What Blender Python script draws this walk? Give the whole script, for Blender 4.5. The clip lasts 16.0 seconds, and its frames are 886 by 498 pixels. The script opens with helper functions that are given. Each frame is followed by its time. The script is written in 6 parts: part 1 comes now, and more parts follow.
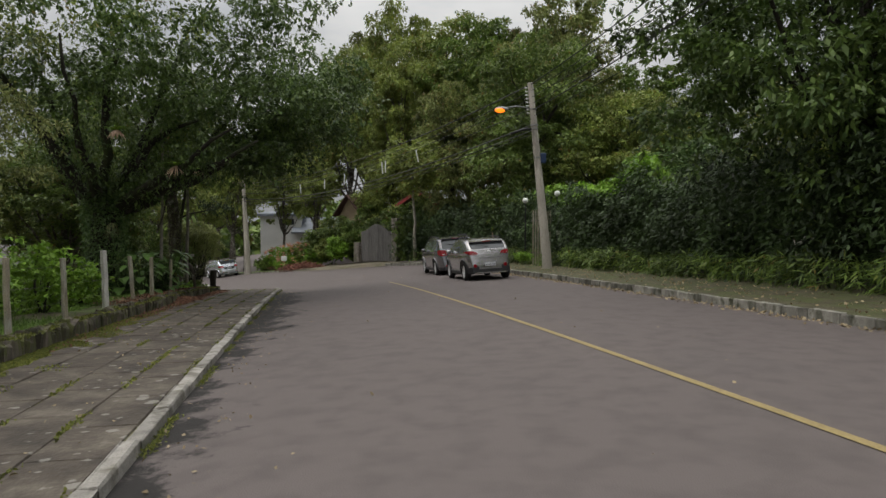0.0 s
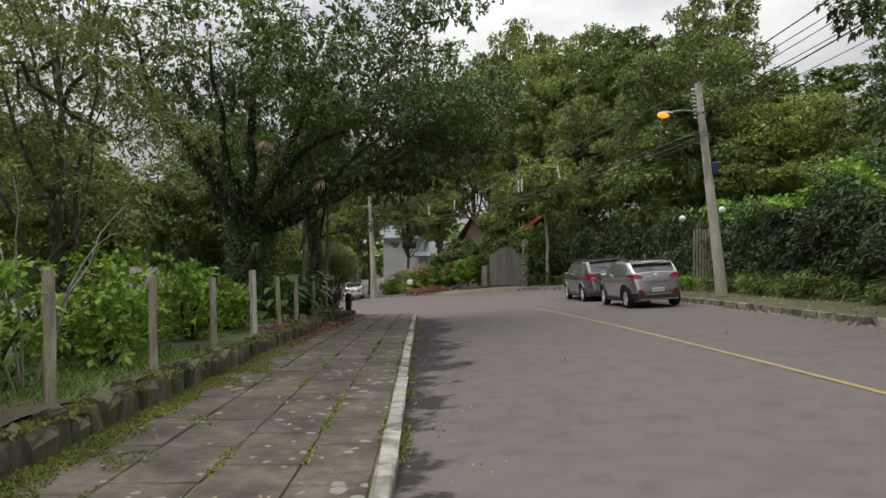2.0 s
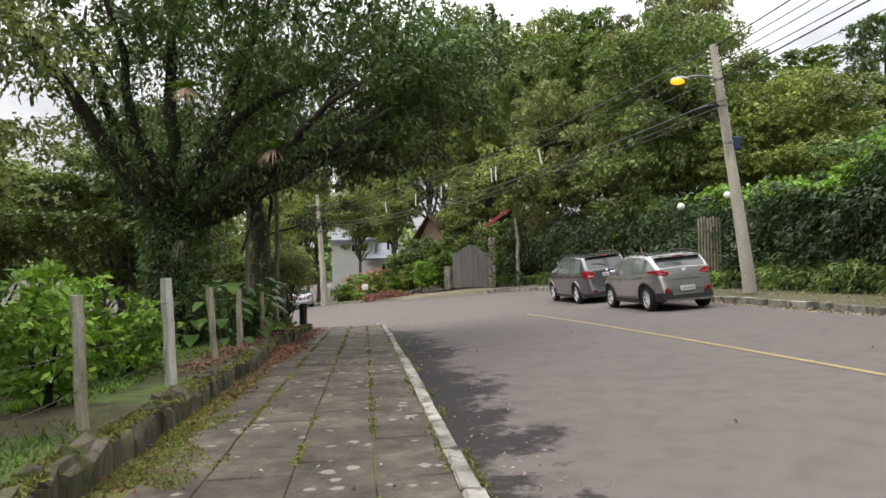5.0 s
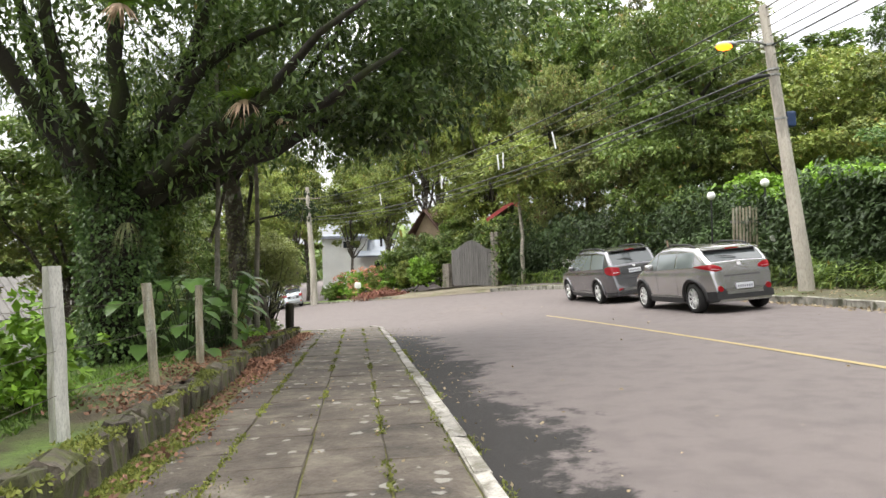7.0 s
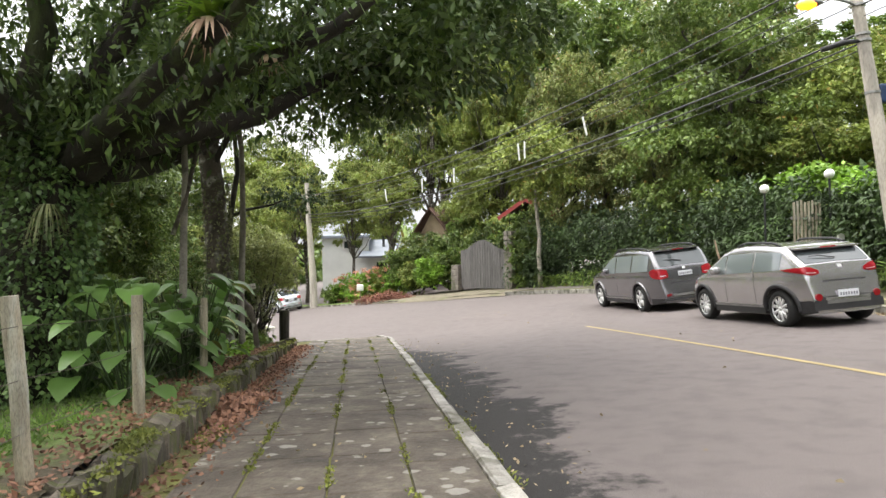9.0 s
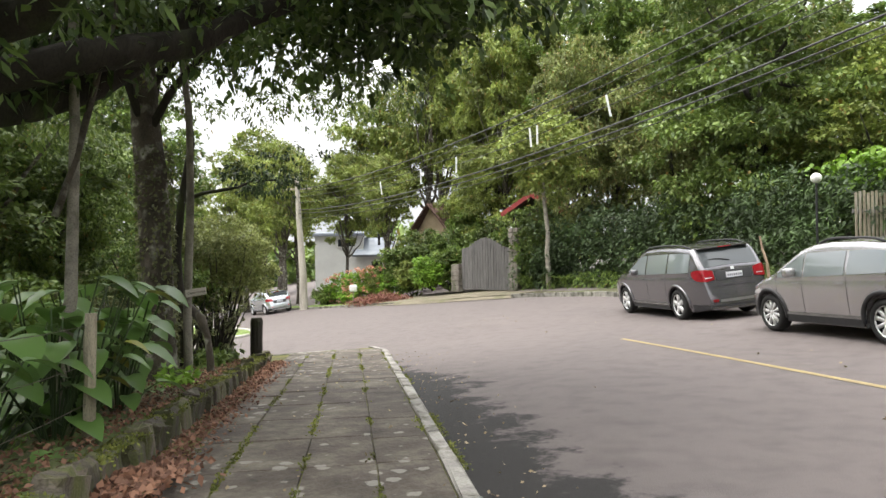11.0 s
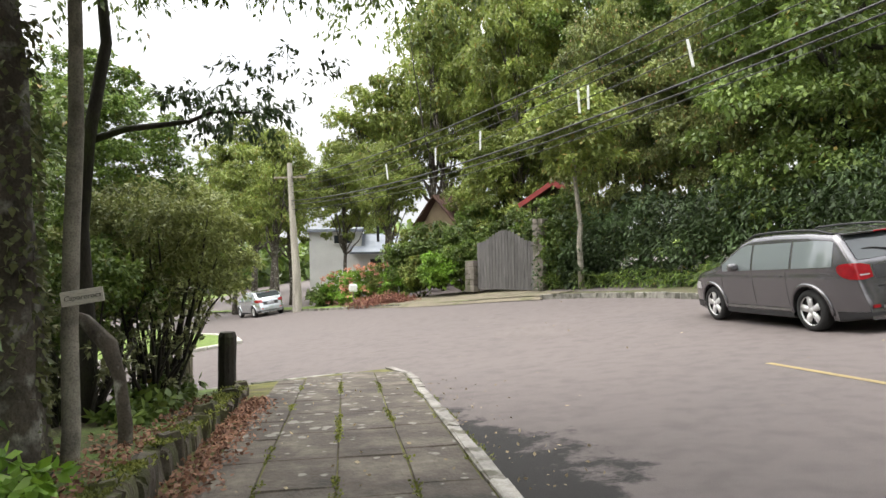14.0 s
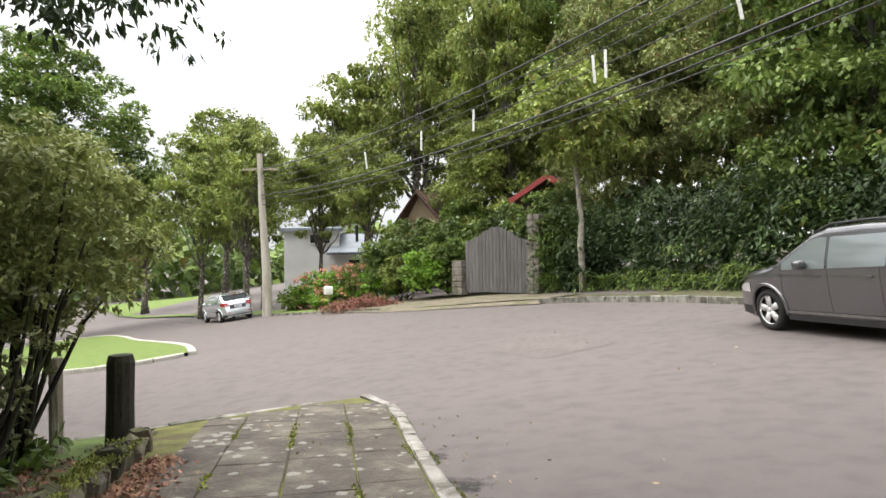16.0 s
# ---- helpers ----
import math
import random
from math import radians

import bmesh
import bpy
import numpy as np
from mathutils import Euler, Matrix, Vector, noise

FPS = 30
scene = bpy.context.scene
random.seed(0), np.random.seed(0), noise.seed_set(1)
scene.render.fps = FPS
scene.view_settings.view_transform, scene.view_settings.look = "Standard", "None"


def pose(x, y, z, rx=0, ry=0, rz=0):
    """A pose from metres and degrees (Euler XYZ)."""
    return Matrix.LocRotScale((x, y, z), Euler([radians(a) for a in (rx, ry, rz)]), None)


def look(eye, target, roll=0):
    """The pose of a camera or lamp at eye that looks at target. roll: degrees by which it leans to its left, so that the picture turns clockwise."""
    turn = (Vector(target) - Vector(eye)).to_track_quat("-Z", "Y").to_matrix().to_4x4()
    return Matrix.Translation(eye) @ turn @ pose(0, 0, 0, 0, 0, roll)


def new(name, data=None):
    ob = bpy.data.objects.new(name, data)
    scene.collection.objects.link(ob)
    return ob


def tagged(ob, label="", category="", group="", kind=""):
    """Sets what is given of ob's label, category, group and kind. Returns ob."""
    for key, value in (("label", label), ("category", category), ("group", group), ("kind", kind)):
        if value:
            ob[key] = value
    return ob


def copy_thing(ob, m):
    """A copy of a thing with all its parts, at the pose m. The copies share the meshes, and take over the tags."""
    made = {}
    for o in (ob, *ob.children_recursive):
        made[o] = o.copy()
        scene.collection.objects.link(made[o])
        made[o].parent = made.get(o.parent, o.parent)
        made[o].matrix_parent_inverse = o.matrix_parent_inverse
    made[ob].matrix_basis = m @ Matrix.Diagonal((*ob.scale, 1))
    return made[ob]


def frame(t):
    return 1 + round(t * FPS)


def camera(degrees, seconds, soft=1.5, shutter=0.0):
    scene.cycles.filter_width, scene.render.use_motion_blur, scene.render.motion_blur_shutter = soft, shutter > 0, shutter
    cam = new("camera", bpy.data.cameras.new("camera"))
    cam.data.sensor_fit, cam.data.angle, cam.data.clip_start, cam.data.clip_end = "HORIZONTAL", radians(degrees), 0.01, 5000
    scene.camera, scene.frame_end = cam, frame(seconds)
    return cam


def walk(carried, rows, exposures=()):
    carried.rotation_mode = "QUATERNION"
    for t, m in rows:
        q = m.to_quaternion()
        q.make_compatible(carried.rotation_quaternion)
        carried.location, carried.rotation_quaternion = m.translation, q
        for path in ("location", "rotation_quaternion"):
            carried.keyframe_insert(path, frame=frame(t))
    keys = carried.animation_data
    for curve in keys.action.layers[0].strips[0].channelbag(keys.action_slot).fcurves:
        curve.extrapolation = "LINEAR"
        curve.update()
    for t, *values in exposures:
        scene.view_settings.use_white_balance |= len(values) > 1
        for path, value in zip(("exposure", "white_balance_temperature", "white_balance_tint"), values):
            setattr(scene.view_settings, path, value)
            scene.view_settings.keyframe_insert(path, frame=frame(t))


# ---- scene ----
cam = camera(69.4, 16.0)
METRES, EYE, TILT, LEAN, TURN = 21.5, 1.4, -2.0, 0.0, 0.0
ROWS = [
    (0.0, 0.0, 0.0, 0.0, 0.0, 0.0, -0.0),
    (0.5, -0.0138, 0.0275, -0.0015, 0.27, 0.12, 0.01),
    (1.0, -0.0289, 0.0517, -0.0022, 3.9, 1.82, -0.11),
    (1.5, -0.0457, 0.0728, -0.0026, 8.95, 2.35, -0.14),
    (2.0, -0.0652, 0.0957, -0.0034, 10.0, 2.2, -0.25),
    (2.5, -0.0839, 0.119, -0.0011, 10.4, 2.19, -0.1),
    (3.0, -0.0991, 0.1482, -0.0015, 8.91, 2.37, 0.63),
    (3.5, -0.111, 0.1766, -0.002, 6.12, 2.8, 1.26),
    (4.0, -0.1219, 0.209, -0.0025, 5.43, 2.65, 1.35),
    (6.5, -0.1646, 0.358, -0.0057, 4.33, 2.25, 1.46),
    (7.0, -0.1723, 0.3879, -0.0064, 4.21, 2.24, 1.37),
    (7.5, -0.1806, 0.4185, -0.0052, 4.16, 2.25, 1.29),
    (8.0, -0.19, 0.4495, -0.0049, 4.14, 2.25, 1.23),
    (8.5, -0.1987, 0.4823, -0.0047, 4.12, 2.28, 1.16),
    (9.0, -0.2053, 0.5088, -0.0043, 4.18, 2.35, 1.13),
    (11.5, -0.2303, 0.6599, -0.0018, 3.77, 2.29, 0.91),
    (12.0, -0.2395, 0.6888, -0.0011, 3.85, 2.35, 0.91),
    (12.5, -0.2471, 0.7192, -0.0023, 3.73, 2.33, 0.96),
    (13.0, -0.2578, 0.7502, -0.0025, 3.6, 2.27, 1.02),
    (13.5, -0.2659, 0.7817, -0.004, 3.3, 2.3, 0.93),
    (14.0, -0.2761, 0.8148, -0.0056, 3.27, 2.25, 0.91),
    (14.5, -0.2805, 0.847, -0.0062, 3.17, 2.32, 0.88),
    (15.0, -0.2861, 0.8806, -0.0075, 3.06, 2.33, 0.87),
    (15.5, -0.2889, 0.911, -0.0086, 2.92, 2.48, 0.8),
    (16.0, -0.2923, 0.9429, -0.0088, 1.49, 2.48, 0.76),
]
EXPOSURES = [(0.0, -0.55, 6950, 8), (0.6, -0.5, 6950, 8), (1.3, -0.2, 6950, 8), (3.0, -0.15, 6950, 8), (4.2, 0.1, 6950, 8), (6.3, 1.0, 6950, 8), (9.2, 1.15, 6950, 8), (12.0, 1.05, 6950, 8), (16.0, 0.95, 6950, 8)]
walk(cam, [(t, pose(0, 0, EYE, TILT, LEAN, TURN) @ pose(METRES * x, METRES * y, METRES * z, 90 + pitch, roll, yaw)) for t, x, y, z, yaw, pitch, roll in ROWS], EXPOSURES)
# ---- light ----
world = bpy.data.worlds.new("overcast_sky")
scene.world = world
world.use_nodes = True
wn, wl = world.node_tree.nodes, world.node_tree.links
wn.clear()
w_out = wn.new("ShaderNodeOutputWorld")
w_bg = wn.new("ShaderNodeBackground")
w_sky = wn.new("ShaderNodeTexSky")
w_sky.sky_type = "NISHITA"
w_sky.sun_disc = False
w_sky.sun_elevation = radians(52)
w_sky.sun_rotation = radians(-60)
w_tc = wn.new("ShaderNodeTexCoord")
w_map = wn.new("ShaderNodeMapping")
w_map.inputs["Scale"].default_value = (1.0, 1.0, 2.6)
w_noise = wn.new("ShaderNodeTexNoise")
w_noise.inputs["Scale"].default_value = 2.3
w_noise.inputs["Detail"].default_value = 6.0
w_noise.inputs["Roughness"].default_value = 0.55
w_ramp = wn.new("ShaderNodeValToRGB")
w_ramp.color_ramp.elements[0].position = 0.34
w_ramp.color_ramp.elements[0].color = (7.0, 7.5, 8.7, 1)
w_ramp.color_ramp.elements[1].position = 0.66
w_ramp.color_ramp.elements[1].color = (16, 16.3, 17.0, 1)
w_mix = wn.new("ShaderNodeMix")
w_mix.data_type = "RGBA"
w_mix.inputs["Factor"].default_value = 0.9
wl.new(w_tc.outputs["Generated"], w_map.inputs["Vector"])
wl.new(w_map.outputs["Vector"], w_noise.inputs["Vector"])
wl.new(w_noise.outputs["Fac"], w_ramp.inputs["Fac"])
wl.new(w_sky.outputs["Color"], w_mix.inputs["A"])
wl.new(w_ramp.outputs["Color"], w_mix.inputs["B"])
w_sep = wn.new("ShaderNodeSeparateXYZ")
w_grad = wn.new("ShaderNodeMapRange")
w_grad.inputs["From Min"].default_value, w_grad.inputs["From Max"].default_value = 0.15, 1.0
w_grad.inputs["To Min"].default_value, w_grad.inputs["To Max"].default_value = 0.5, 2.0
w_mul = wn.new("ShaderNodeVectorMath")
w_mul.operation = "SCALE"
wl.new(w_tc.outputs["Generated"], w_sep.inputs["Vector"])
wl.new(w_sep.outputs["Z"], w_grad.inputs["Value"])
wl.new(w_mix.outputs["Result"], w_mul.inputs[0])
wl.new(w_grad.outputs["Result"], w_mul.inputs["Scale"])
wl.new(w_mul.outputs["Vector"], w_bg.inputs["Color"])
w_bg.inputs["Strength"].default_value = 0.1
wl.new(w_bg.outputs["Background"], w_out.inputs["Surface"])

sun = new("sun", bpy.data.lights.new("sun", "SUN"))
sun.data.energy = 1.5
sun.data.angle = radians(70)
sun.data.color = (1.0, 0.97, 0.92)
sun.matrix_world = look((-30, 20, 60), (0, 26, 0))

# ---- plan: u runs along the road, v to its right ----
HEAD = radians(12.0)
RNG = np.random.default_rng(7)


def ground_uv(u, v):
    """Height of the carriageway's surface."""
    e = np.where(u < 30, u, 30 + np.minimum(u - 30, 60) * 0.3)
    e = np.maximum(e, -30)
    q = e * np.abs(e)
    left, mid, right = 0.01 - 0.025 * e - 0.0008 * q, 0.17 - 0.022 * e - 0.0007 * q, 0.05 - 0.012 * e - 0.0004 * q
    s, m = (np.clip(v, -1.1, 7.75) + 1.1) / 8.85, 0.486
    z = left * (s - m) * (s - 1) / m + mid * s * (s - 1) / (m * (m - 1)) + right * s * (s - m) / (1 - m)
    z = z + np.clip(v + 1.1, -25, 0) * 0.13 + np.clip(v - 7.75, 0, 30) * 0.02
    return z


def left_level(u):
    """Top of the left-hand kerb."""
    return ground_uv(u, np.asarray(u) * 0 - 1.1) + 0.07


def xy(u, v):
    return (-math.sin(HEAD) * u + math.cos(HEAD) * v, math.cos(HEAD) * u + math.sin(HEAD) * v)


def uv_of(x, y):
    return (-math.sin(HEAD) * x + math.cos(HEAD) * y, math.cos(HEAD) * x + math.sin(HEAD) * y)


def at(u, v, dz=0.0):
    """World place above the carriageway's level."""
    x, y = xy(u, v)
    return Vector((x, y, float(ground_uv(np.float64(u), np.float64(v))) + dz))


def at_left(u, v, dz=0.0):
    """World place above the left-hand pavement's level."""
    x, y = xy(u, v)
    return Vector((x, y, float(left_level(np.float64(u))) + dz))


# ---- mesh helpers ----
def mesh_from(name, verts, faces, material, smooth=False):
    me = bpy.data.meshes.new(name)
    me.from_pydata([tuple(map(float, p)) for p in verts], [], [tuple(f) for f in faces])
    if material:
        me.materials.append(material)
    if smooth:
        me.polygons.foreach_set("use_smooth", [True] * len(me.polygons))
    me.update()
    return me


def quads_mesh(name, pts, material):
    """A mesh of loose quads from an array of n x 4 x 3."""
    n = len(pts)
    me = bpy.data.meshes.new(name)
    me.vertices.add(n * 4)
    me.vertices.foreach_set("co", np.ascontiguousarray(pts, np.float32).ravel())
    me.loops.add(n * 4)
    me.loops.foreach_set("vertex_index", np.arange(n * 4, dtype=np.int32))
    me.polygons.add(n)
    me.polygons.foreach_set("loop_start", np.arange(0, n * 4, 4, dtype=np.int32))
    me.polygons.foreach_set("loop_total", np.full(n, 4, np.int32))
    me.materials.append(material)
    me.update(calc_edges=True)
    return me


def bm_mesh(name, bm, material, smooth=False):
    me = bpy.data.meshes.new(name)
    bmesh.ops.recalc_face_normals(bm, faces=bm.faces[:])
    bm.to_mesh(me)
    bm.free()
    if material:
        me.materials.append(material)
    if smooth:
        me.polygons.foreach_set("use_smooth", [True] * len(me.polygons))
    return me


def part(name, data, material, parent, label="", smooth=False):
    """One mesh object under a thing or a part. data: a bmesh or a mesh."""
    me = bm_mesh(name, data, material, smooth) if isinstance(data, bmesh.types.BMesh) else data
    ob = new(name, me)
    ob.parent = parent
    if label:
        ob["label"] = label
    return ob


def thing(name, label, category, place=(0, 0, 0), turn=0.0, group="", kind=""):
    ob = new(name)
    ob.matrix_basis = pose(place[0], place[1], place[2], 0, 0, turn)
    return tagged(ob, label, category, group, kind)


def box(sx, sy, sz, centre=(0, 0, 0), bevel=0.0, rot=(0, 0, 0), bm=None):
    """A bevelled box in a bmesh."""
    own = bmesh.new()
    bmesh.ops.create_cube(own, size=1.0)
    bmesh.ops.scale(own, vec=(sx, sy, sz), verts=own.verts[:])
    if bevel > 0:
        bmesh.ops.bevel(own, geom=own.edges[:], offset=bevel, segments=2, affect="EDGES", profile=0.6)
    bmesh.ops.transform(own, matrix=pose(*centre, *rot), verts=own.verts[:])
    return join_bm(bm, own)


def join_bm(bm, own):
    if bm is None:
        return own
    index = {v: bm.verts.new(v.co) for v in own.verts}
    for f in own.faces:
        bm.faces.new([index[v] for v in f.verts])
    own.free()
    return bm


def tube(points, radii, seg=8, bm=None, rough=0.0, rng=None):
    """A tapered tube along points."""
    own = bmesh.new() if bm is None else bm
    pts = [Vector(p) for p in points]
    rings = []
    side = None
    for i, p in enumerate(pts):
        ahead = (pts[min(i + 1, len(pts) - 1)] - pts[max(i - 1, 0)]).normalized()
        if side is None:
            side = ahead.orthogonal().normalized()
        side = (side - ahead * side.dot(ahead)).normalized()
        other = ahead.cross(side)
        ring = []
        for k in range(seg):
            a = 2 * math.pi * k / seg
            rr = radii[i] * (1 + (rng.uniform(-rough, rough) if rng is not None else 0))
            ring.append(own.verts.new(p + side * (rr * math.cos(a)) + other * (rr * math.sin(a))))
        rings.append(ring)
    for a, b in zip(rings, rings[1:]):
        for k in range(seg):
            own.faces.new((a[k], a[(k + 1) % seg], b[(k + 1) % seg], b[k]))
    own.faces.new(rings[0][::-1])
    own.faces.new(rings[-1])
    return own


def bend(a, b, sag, n, rng=None, wob=0.0):
    """Points from a to b with a bow (sag: Vector at the middle) and some wobble."""
    a, b, sag = Vector(a), Vector(b), Vector(sag)
    out = []
    for i in range(n):
        t = i / (n - 1)
        p = a.lerp(b, t) + sag * (4 * t * (1 - t))
        if rng is not None and 0 < i < n - 1:
            p += Vector(rng.uniform(-wob, wob, 3))
        out.append(p)
    return out


def unit(a):
    return a / np.maximum(np.linalg.norm(a, axis=1, keepdims=True), 1e-6)


def leaf_quads(rng, base, out, length, width, droop=0.5, spread=0.6, fold=0.12):
    """Folded diamond leaves at base, growing out and drooping. Returns n x 4 x 3."""
    n = len(base)
    axis = unit(out * spread + rng.normal(0, 0.55, (n, 3)) + np.array((0, 0, -droop)))
    side = unit(np.cross(axis, unit(rng.normal(0, 0.5, (n, 3)) + np.array((0, 0, 1.0)))))
    nrm = np.cross(axis, side)
    L = length * rng.uniform(0.6, 1.25, (n, 1))
    Wd = width * rng.uniform(0.7, 1.2, (n, 1))
    mid = base + axis * L * 0.45 + nrm * Wd * fold
    tip = base + axis * L + np.array((0, 0, -1.0)) * L * 0.12
    return np.stack((base, mid + side * Wd * 0.5, tip, mid - side * Wd * 0.5), 1)


def clump_points(rng, centres, radii, each, sprig=7):
    """Leaf bases in flat-bottomed clumps, gathered in sprigs of a few leaves, with outward ways."""
    tufts = max(1, each // sprig)
    c = np.repeat(np.asarray(centres), tufts, 0)
    r = np.repeat(np.asarray(radii), tufts)[:, None]
    w = unit(rng.normal(0, 1, (len(c), 3)))
    w[:, 2] = np.where(rng.uniform(0, 1, len(c)) < 0.6, np.abs(w[:, 2]), w[:, 2])
    k = rng.uniform(0.2, 1.0, (len(c), 1)) ** 0.5
    p = c + w * r * k * np.array((1.15, 1.15, 0.62))
    p, w, r = np.repeat(p, sprig, 0), np.repeat(w, sprig, 0), np.repeat(r, sprig, 0)
    return p + rng.normal(0, 0.07, p.shape) * r, w + rng.normal(0, 0.4, w.shape)


# ---- materials ----
def material(name, base, rough=0.7, metal=0.0, grain=0.0, scale=8.0, dark=0.7, spots=None, spot_scale=1.5, spot_at=0.6, bump=0.0, bump_scale=60.0, spec=0.5, coat=0.0, stretch=(1, 1, 1), per=0.0):
    """A painted or raw surface: base colour, broad mottling, fine grain, a second tint in patches and relief."""
    m = bpy.data.materials.new(name)
    m.use_nodes = True
    n, l = m.node_tree.nodes, m.node_tree.links
    b = n["Principled BSDF"]
    b.inputs["Roughness"].default_value = rough
    b.inputs["Metallic"].default_value = metal
    b.inputs["Specular IOR Level"].default_value = spec
    b.inputs["Coat Weight"].default_value = coat
    b.inputs["Coat Roughness"].default_value = 0.08
    tc = n.new("ShaderNodeTexCoord")
    mp = n.new("ShaderNodeMapping")
    mp.inputs["Scale"].default_value = stretch
    where = n.new("ShaderNodeObjectInfo")
    shift = n.new("ShaderNodeVectorMath")
    l.new(tc.outputs["Object"], shift.inputs[0])
    l.new(where.outputs["Location"], shift.inputs[1])
    l.new(shift.outputs["Vector"], mp.inputs["Vector"])
    col = n.new("ShaderNodeRGB")
    col.outputs[0].default_value = (*base, 1)
    last = col.outputs[0]

    def noise_node(s, detail=5.0):
        t = n.new("ShaderNodeTexNoise")
        t.inputs["Scale"].default_value = s
        t.inputs["Detail"].default_value = detail
        l.new(mp.outputs["Vector"], t.inputs["Vector"])
        return t.outputs["Fac"]

    def ranged(f, a, z):
        r = n.new("ShaderNodeMapRange")
        r.inputs["From Min"].default_value, r.inputs["From Max"].default_value = a, z
        l.new(f, r.inputs["Value"])
        return r.outputs["Result"]

    def blend(f, a, z, kind="MIX"):
        x = n.new("ShaderNodeMix")
        x.data_type, x.blend_type = "RGBA", kind
        if isinstance(f, float):
            x.inputs["Factor"].default_value = f
        else:
            l.new(f, x.inputs["Factor"])
        l.new(a, x.inputs["A"])
        if isinstance(z, tuple):
            x.inputs["B"].default_value = (*z, 1)
        else:
            l.new(z, x.inputs["B"])
        return x.outputs["Result"]

    if spots:
        last = blend(ranged(noise_node(spot_scale, 7.0), spot_at, spot_at + 0.12), last, spots)
    if grain > 0:
        last = blend(ranged(noise_node(scale), 0.35, 0.7), last, tuple(c * dark for c in base))
        fine = blend(grain, last, (0.0, 0.0, 0.0))
        last = blend(ranged(noise_node(scale * 14, 3.0), 0.45, 0.7), last, fine)
    if per > 0:
        oi = n.new("ShaderNodeObjectInfo")
        hsv = n.new("ShaderNodeHueSaturation")
        mr = n.new("ShaderNodeMapRange")
        mr.inputs["To Min"].default_value, mr.inputs["To Max"].default_value = 1 - per, 1 + per
        l.new(oi.outputs["Random"], mr.inputs["Value"])
        l.new(mr.outputs["Result"], hsv.inputs["Value"])
        l.new(last, hsv.inputs["Color"])
        last = hsv.outputs["Color"]
    l.new(last, b.inputs["Base Color"])
    if bump > 0:
        bp = n.new("ShaderNodeBump")
        bp.inputs["Strength"].default_value = bump
        bp.inputs["Distance"].default_value = 0.02
        l.new(noise_node(bump_scale, 6.0), bp.inputs["Height"])
        l.new(bp.outputs["Normal"], b.inputs["Normal"])
    return m


def leaf_material(name, low, high, rough=0.5, glow=0.35, autumn=None, autumn_share=0.03):
    """Leaves that vary one by one between two greens, a few of them turned, and let light through."""
    m = bpy.data.materials.new(name)
    m.use_nodes = True
    n, l = m.node_tree.nodes, m.node_tree.links
    b = n["Principled BSDF"]
    geo = n.new("ShaderNodeNewGeometry")
    ramp = n.new("ShaderNodeValToRGB")
    ramp.color_ramp.elements[0].color = (low[0], low[1], low[2] * 1.05, 1)
    ramp.color_ramp.elements[1].color = (high[0], high[1], high[2] * 1.05, 1)
    ramp.color_ramp.elements[1].position = 1 - autumn_share
    if autumn:
        e = ramp.color_ramp.elements.new(1 - autumn_share * 0.5)
        e.color = (*autumn, 1)
    l.new(geo.outputs["Random Per Island"], ramp.inputs["Fac"])
    tc = n.new("ShaderNodeTexCoord")
    t = n.new("ShaderNodeTexNoise")
    t.inputs["Scale"].default_value = 0.45
    t.inputs["Detail"].default_value = 3.0
    l.new(tc.outputs["Object"], t.inputs["Vector"])
    hsv = n.new("ShaderNodeHueSaturation")
    mr = n.new("ShaderNodeMapRange")
    mr.inputs["From Min"].default_value, mr.inputs["From Max"].default_value = 0.3, 0.7
    mr.inputs["To Min"].default_value, mr.inputs["To Max"].default_value = 0.5, 1.6
    l.new(t.outputs["Fac"], mr.inputs["Value"])
    l.new(mr.outputs["Result"], hsv.inputs["Value"])
    l.new(ramp.outputs["Color"], hsv.inputs["Color"])
    l.new(hsv.outputs["Color"], b.inputs["Base Color"])
    b.inputs["Roughness"].default_value = rough
    b.inputs["Specular IOR Level"].default_value = 0.5
    tr = n.new("ShaderNodeBsdfTranslucent")
    l.new(hsv.outputs["Color"], tr.inputs["Color"])
    mx = n.new("ShaderNodeMixShader")
    mx.inputs["Fac"].default_value = glow * 0.65
    l.new(b.outputs["BSDF"], mx.inputs[1])
    l.new(tr.outputs["BSDF"], mx.inputs[2])
    l.new(mx.outputs["Shader"], n["Material Output"].inputs["Surface"])
    return m


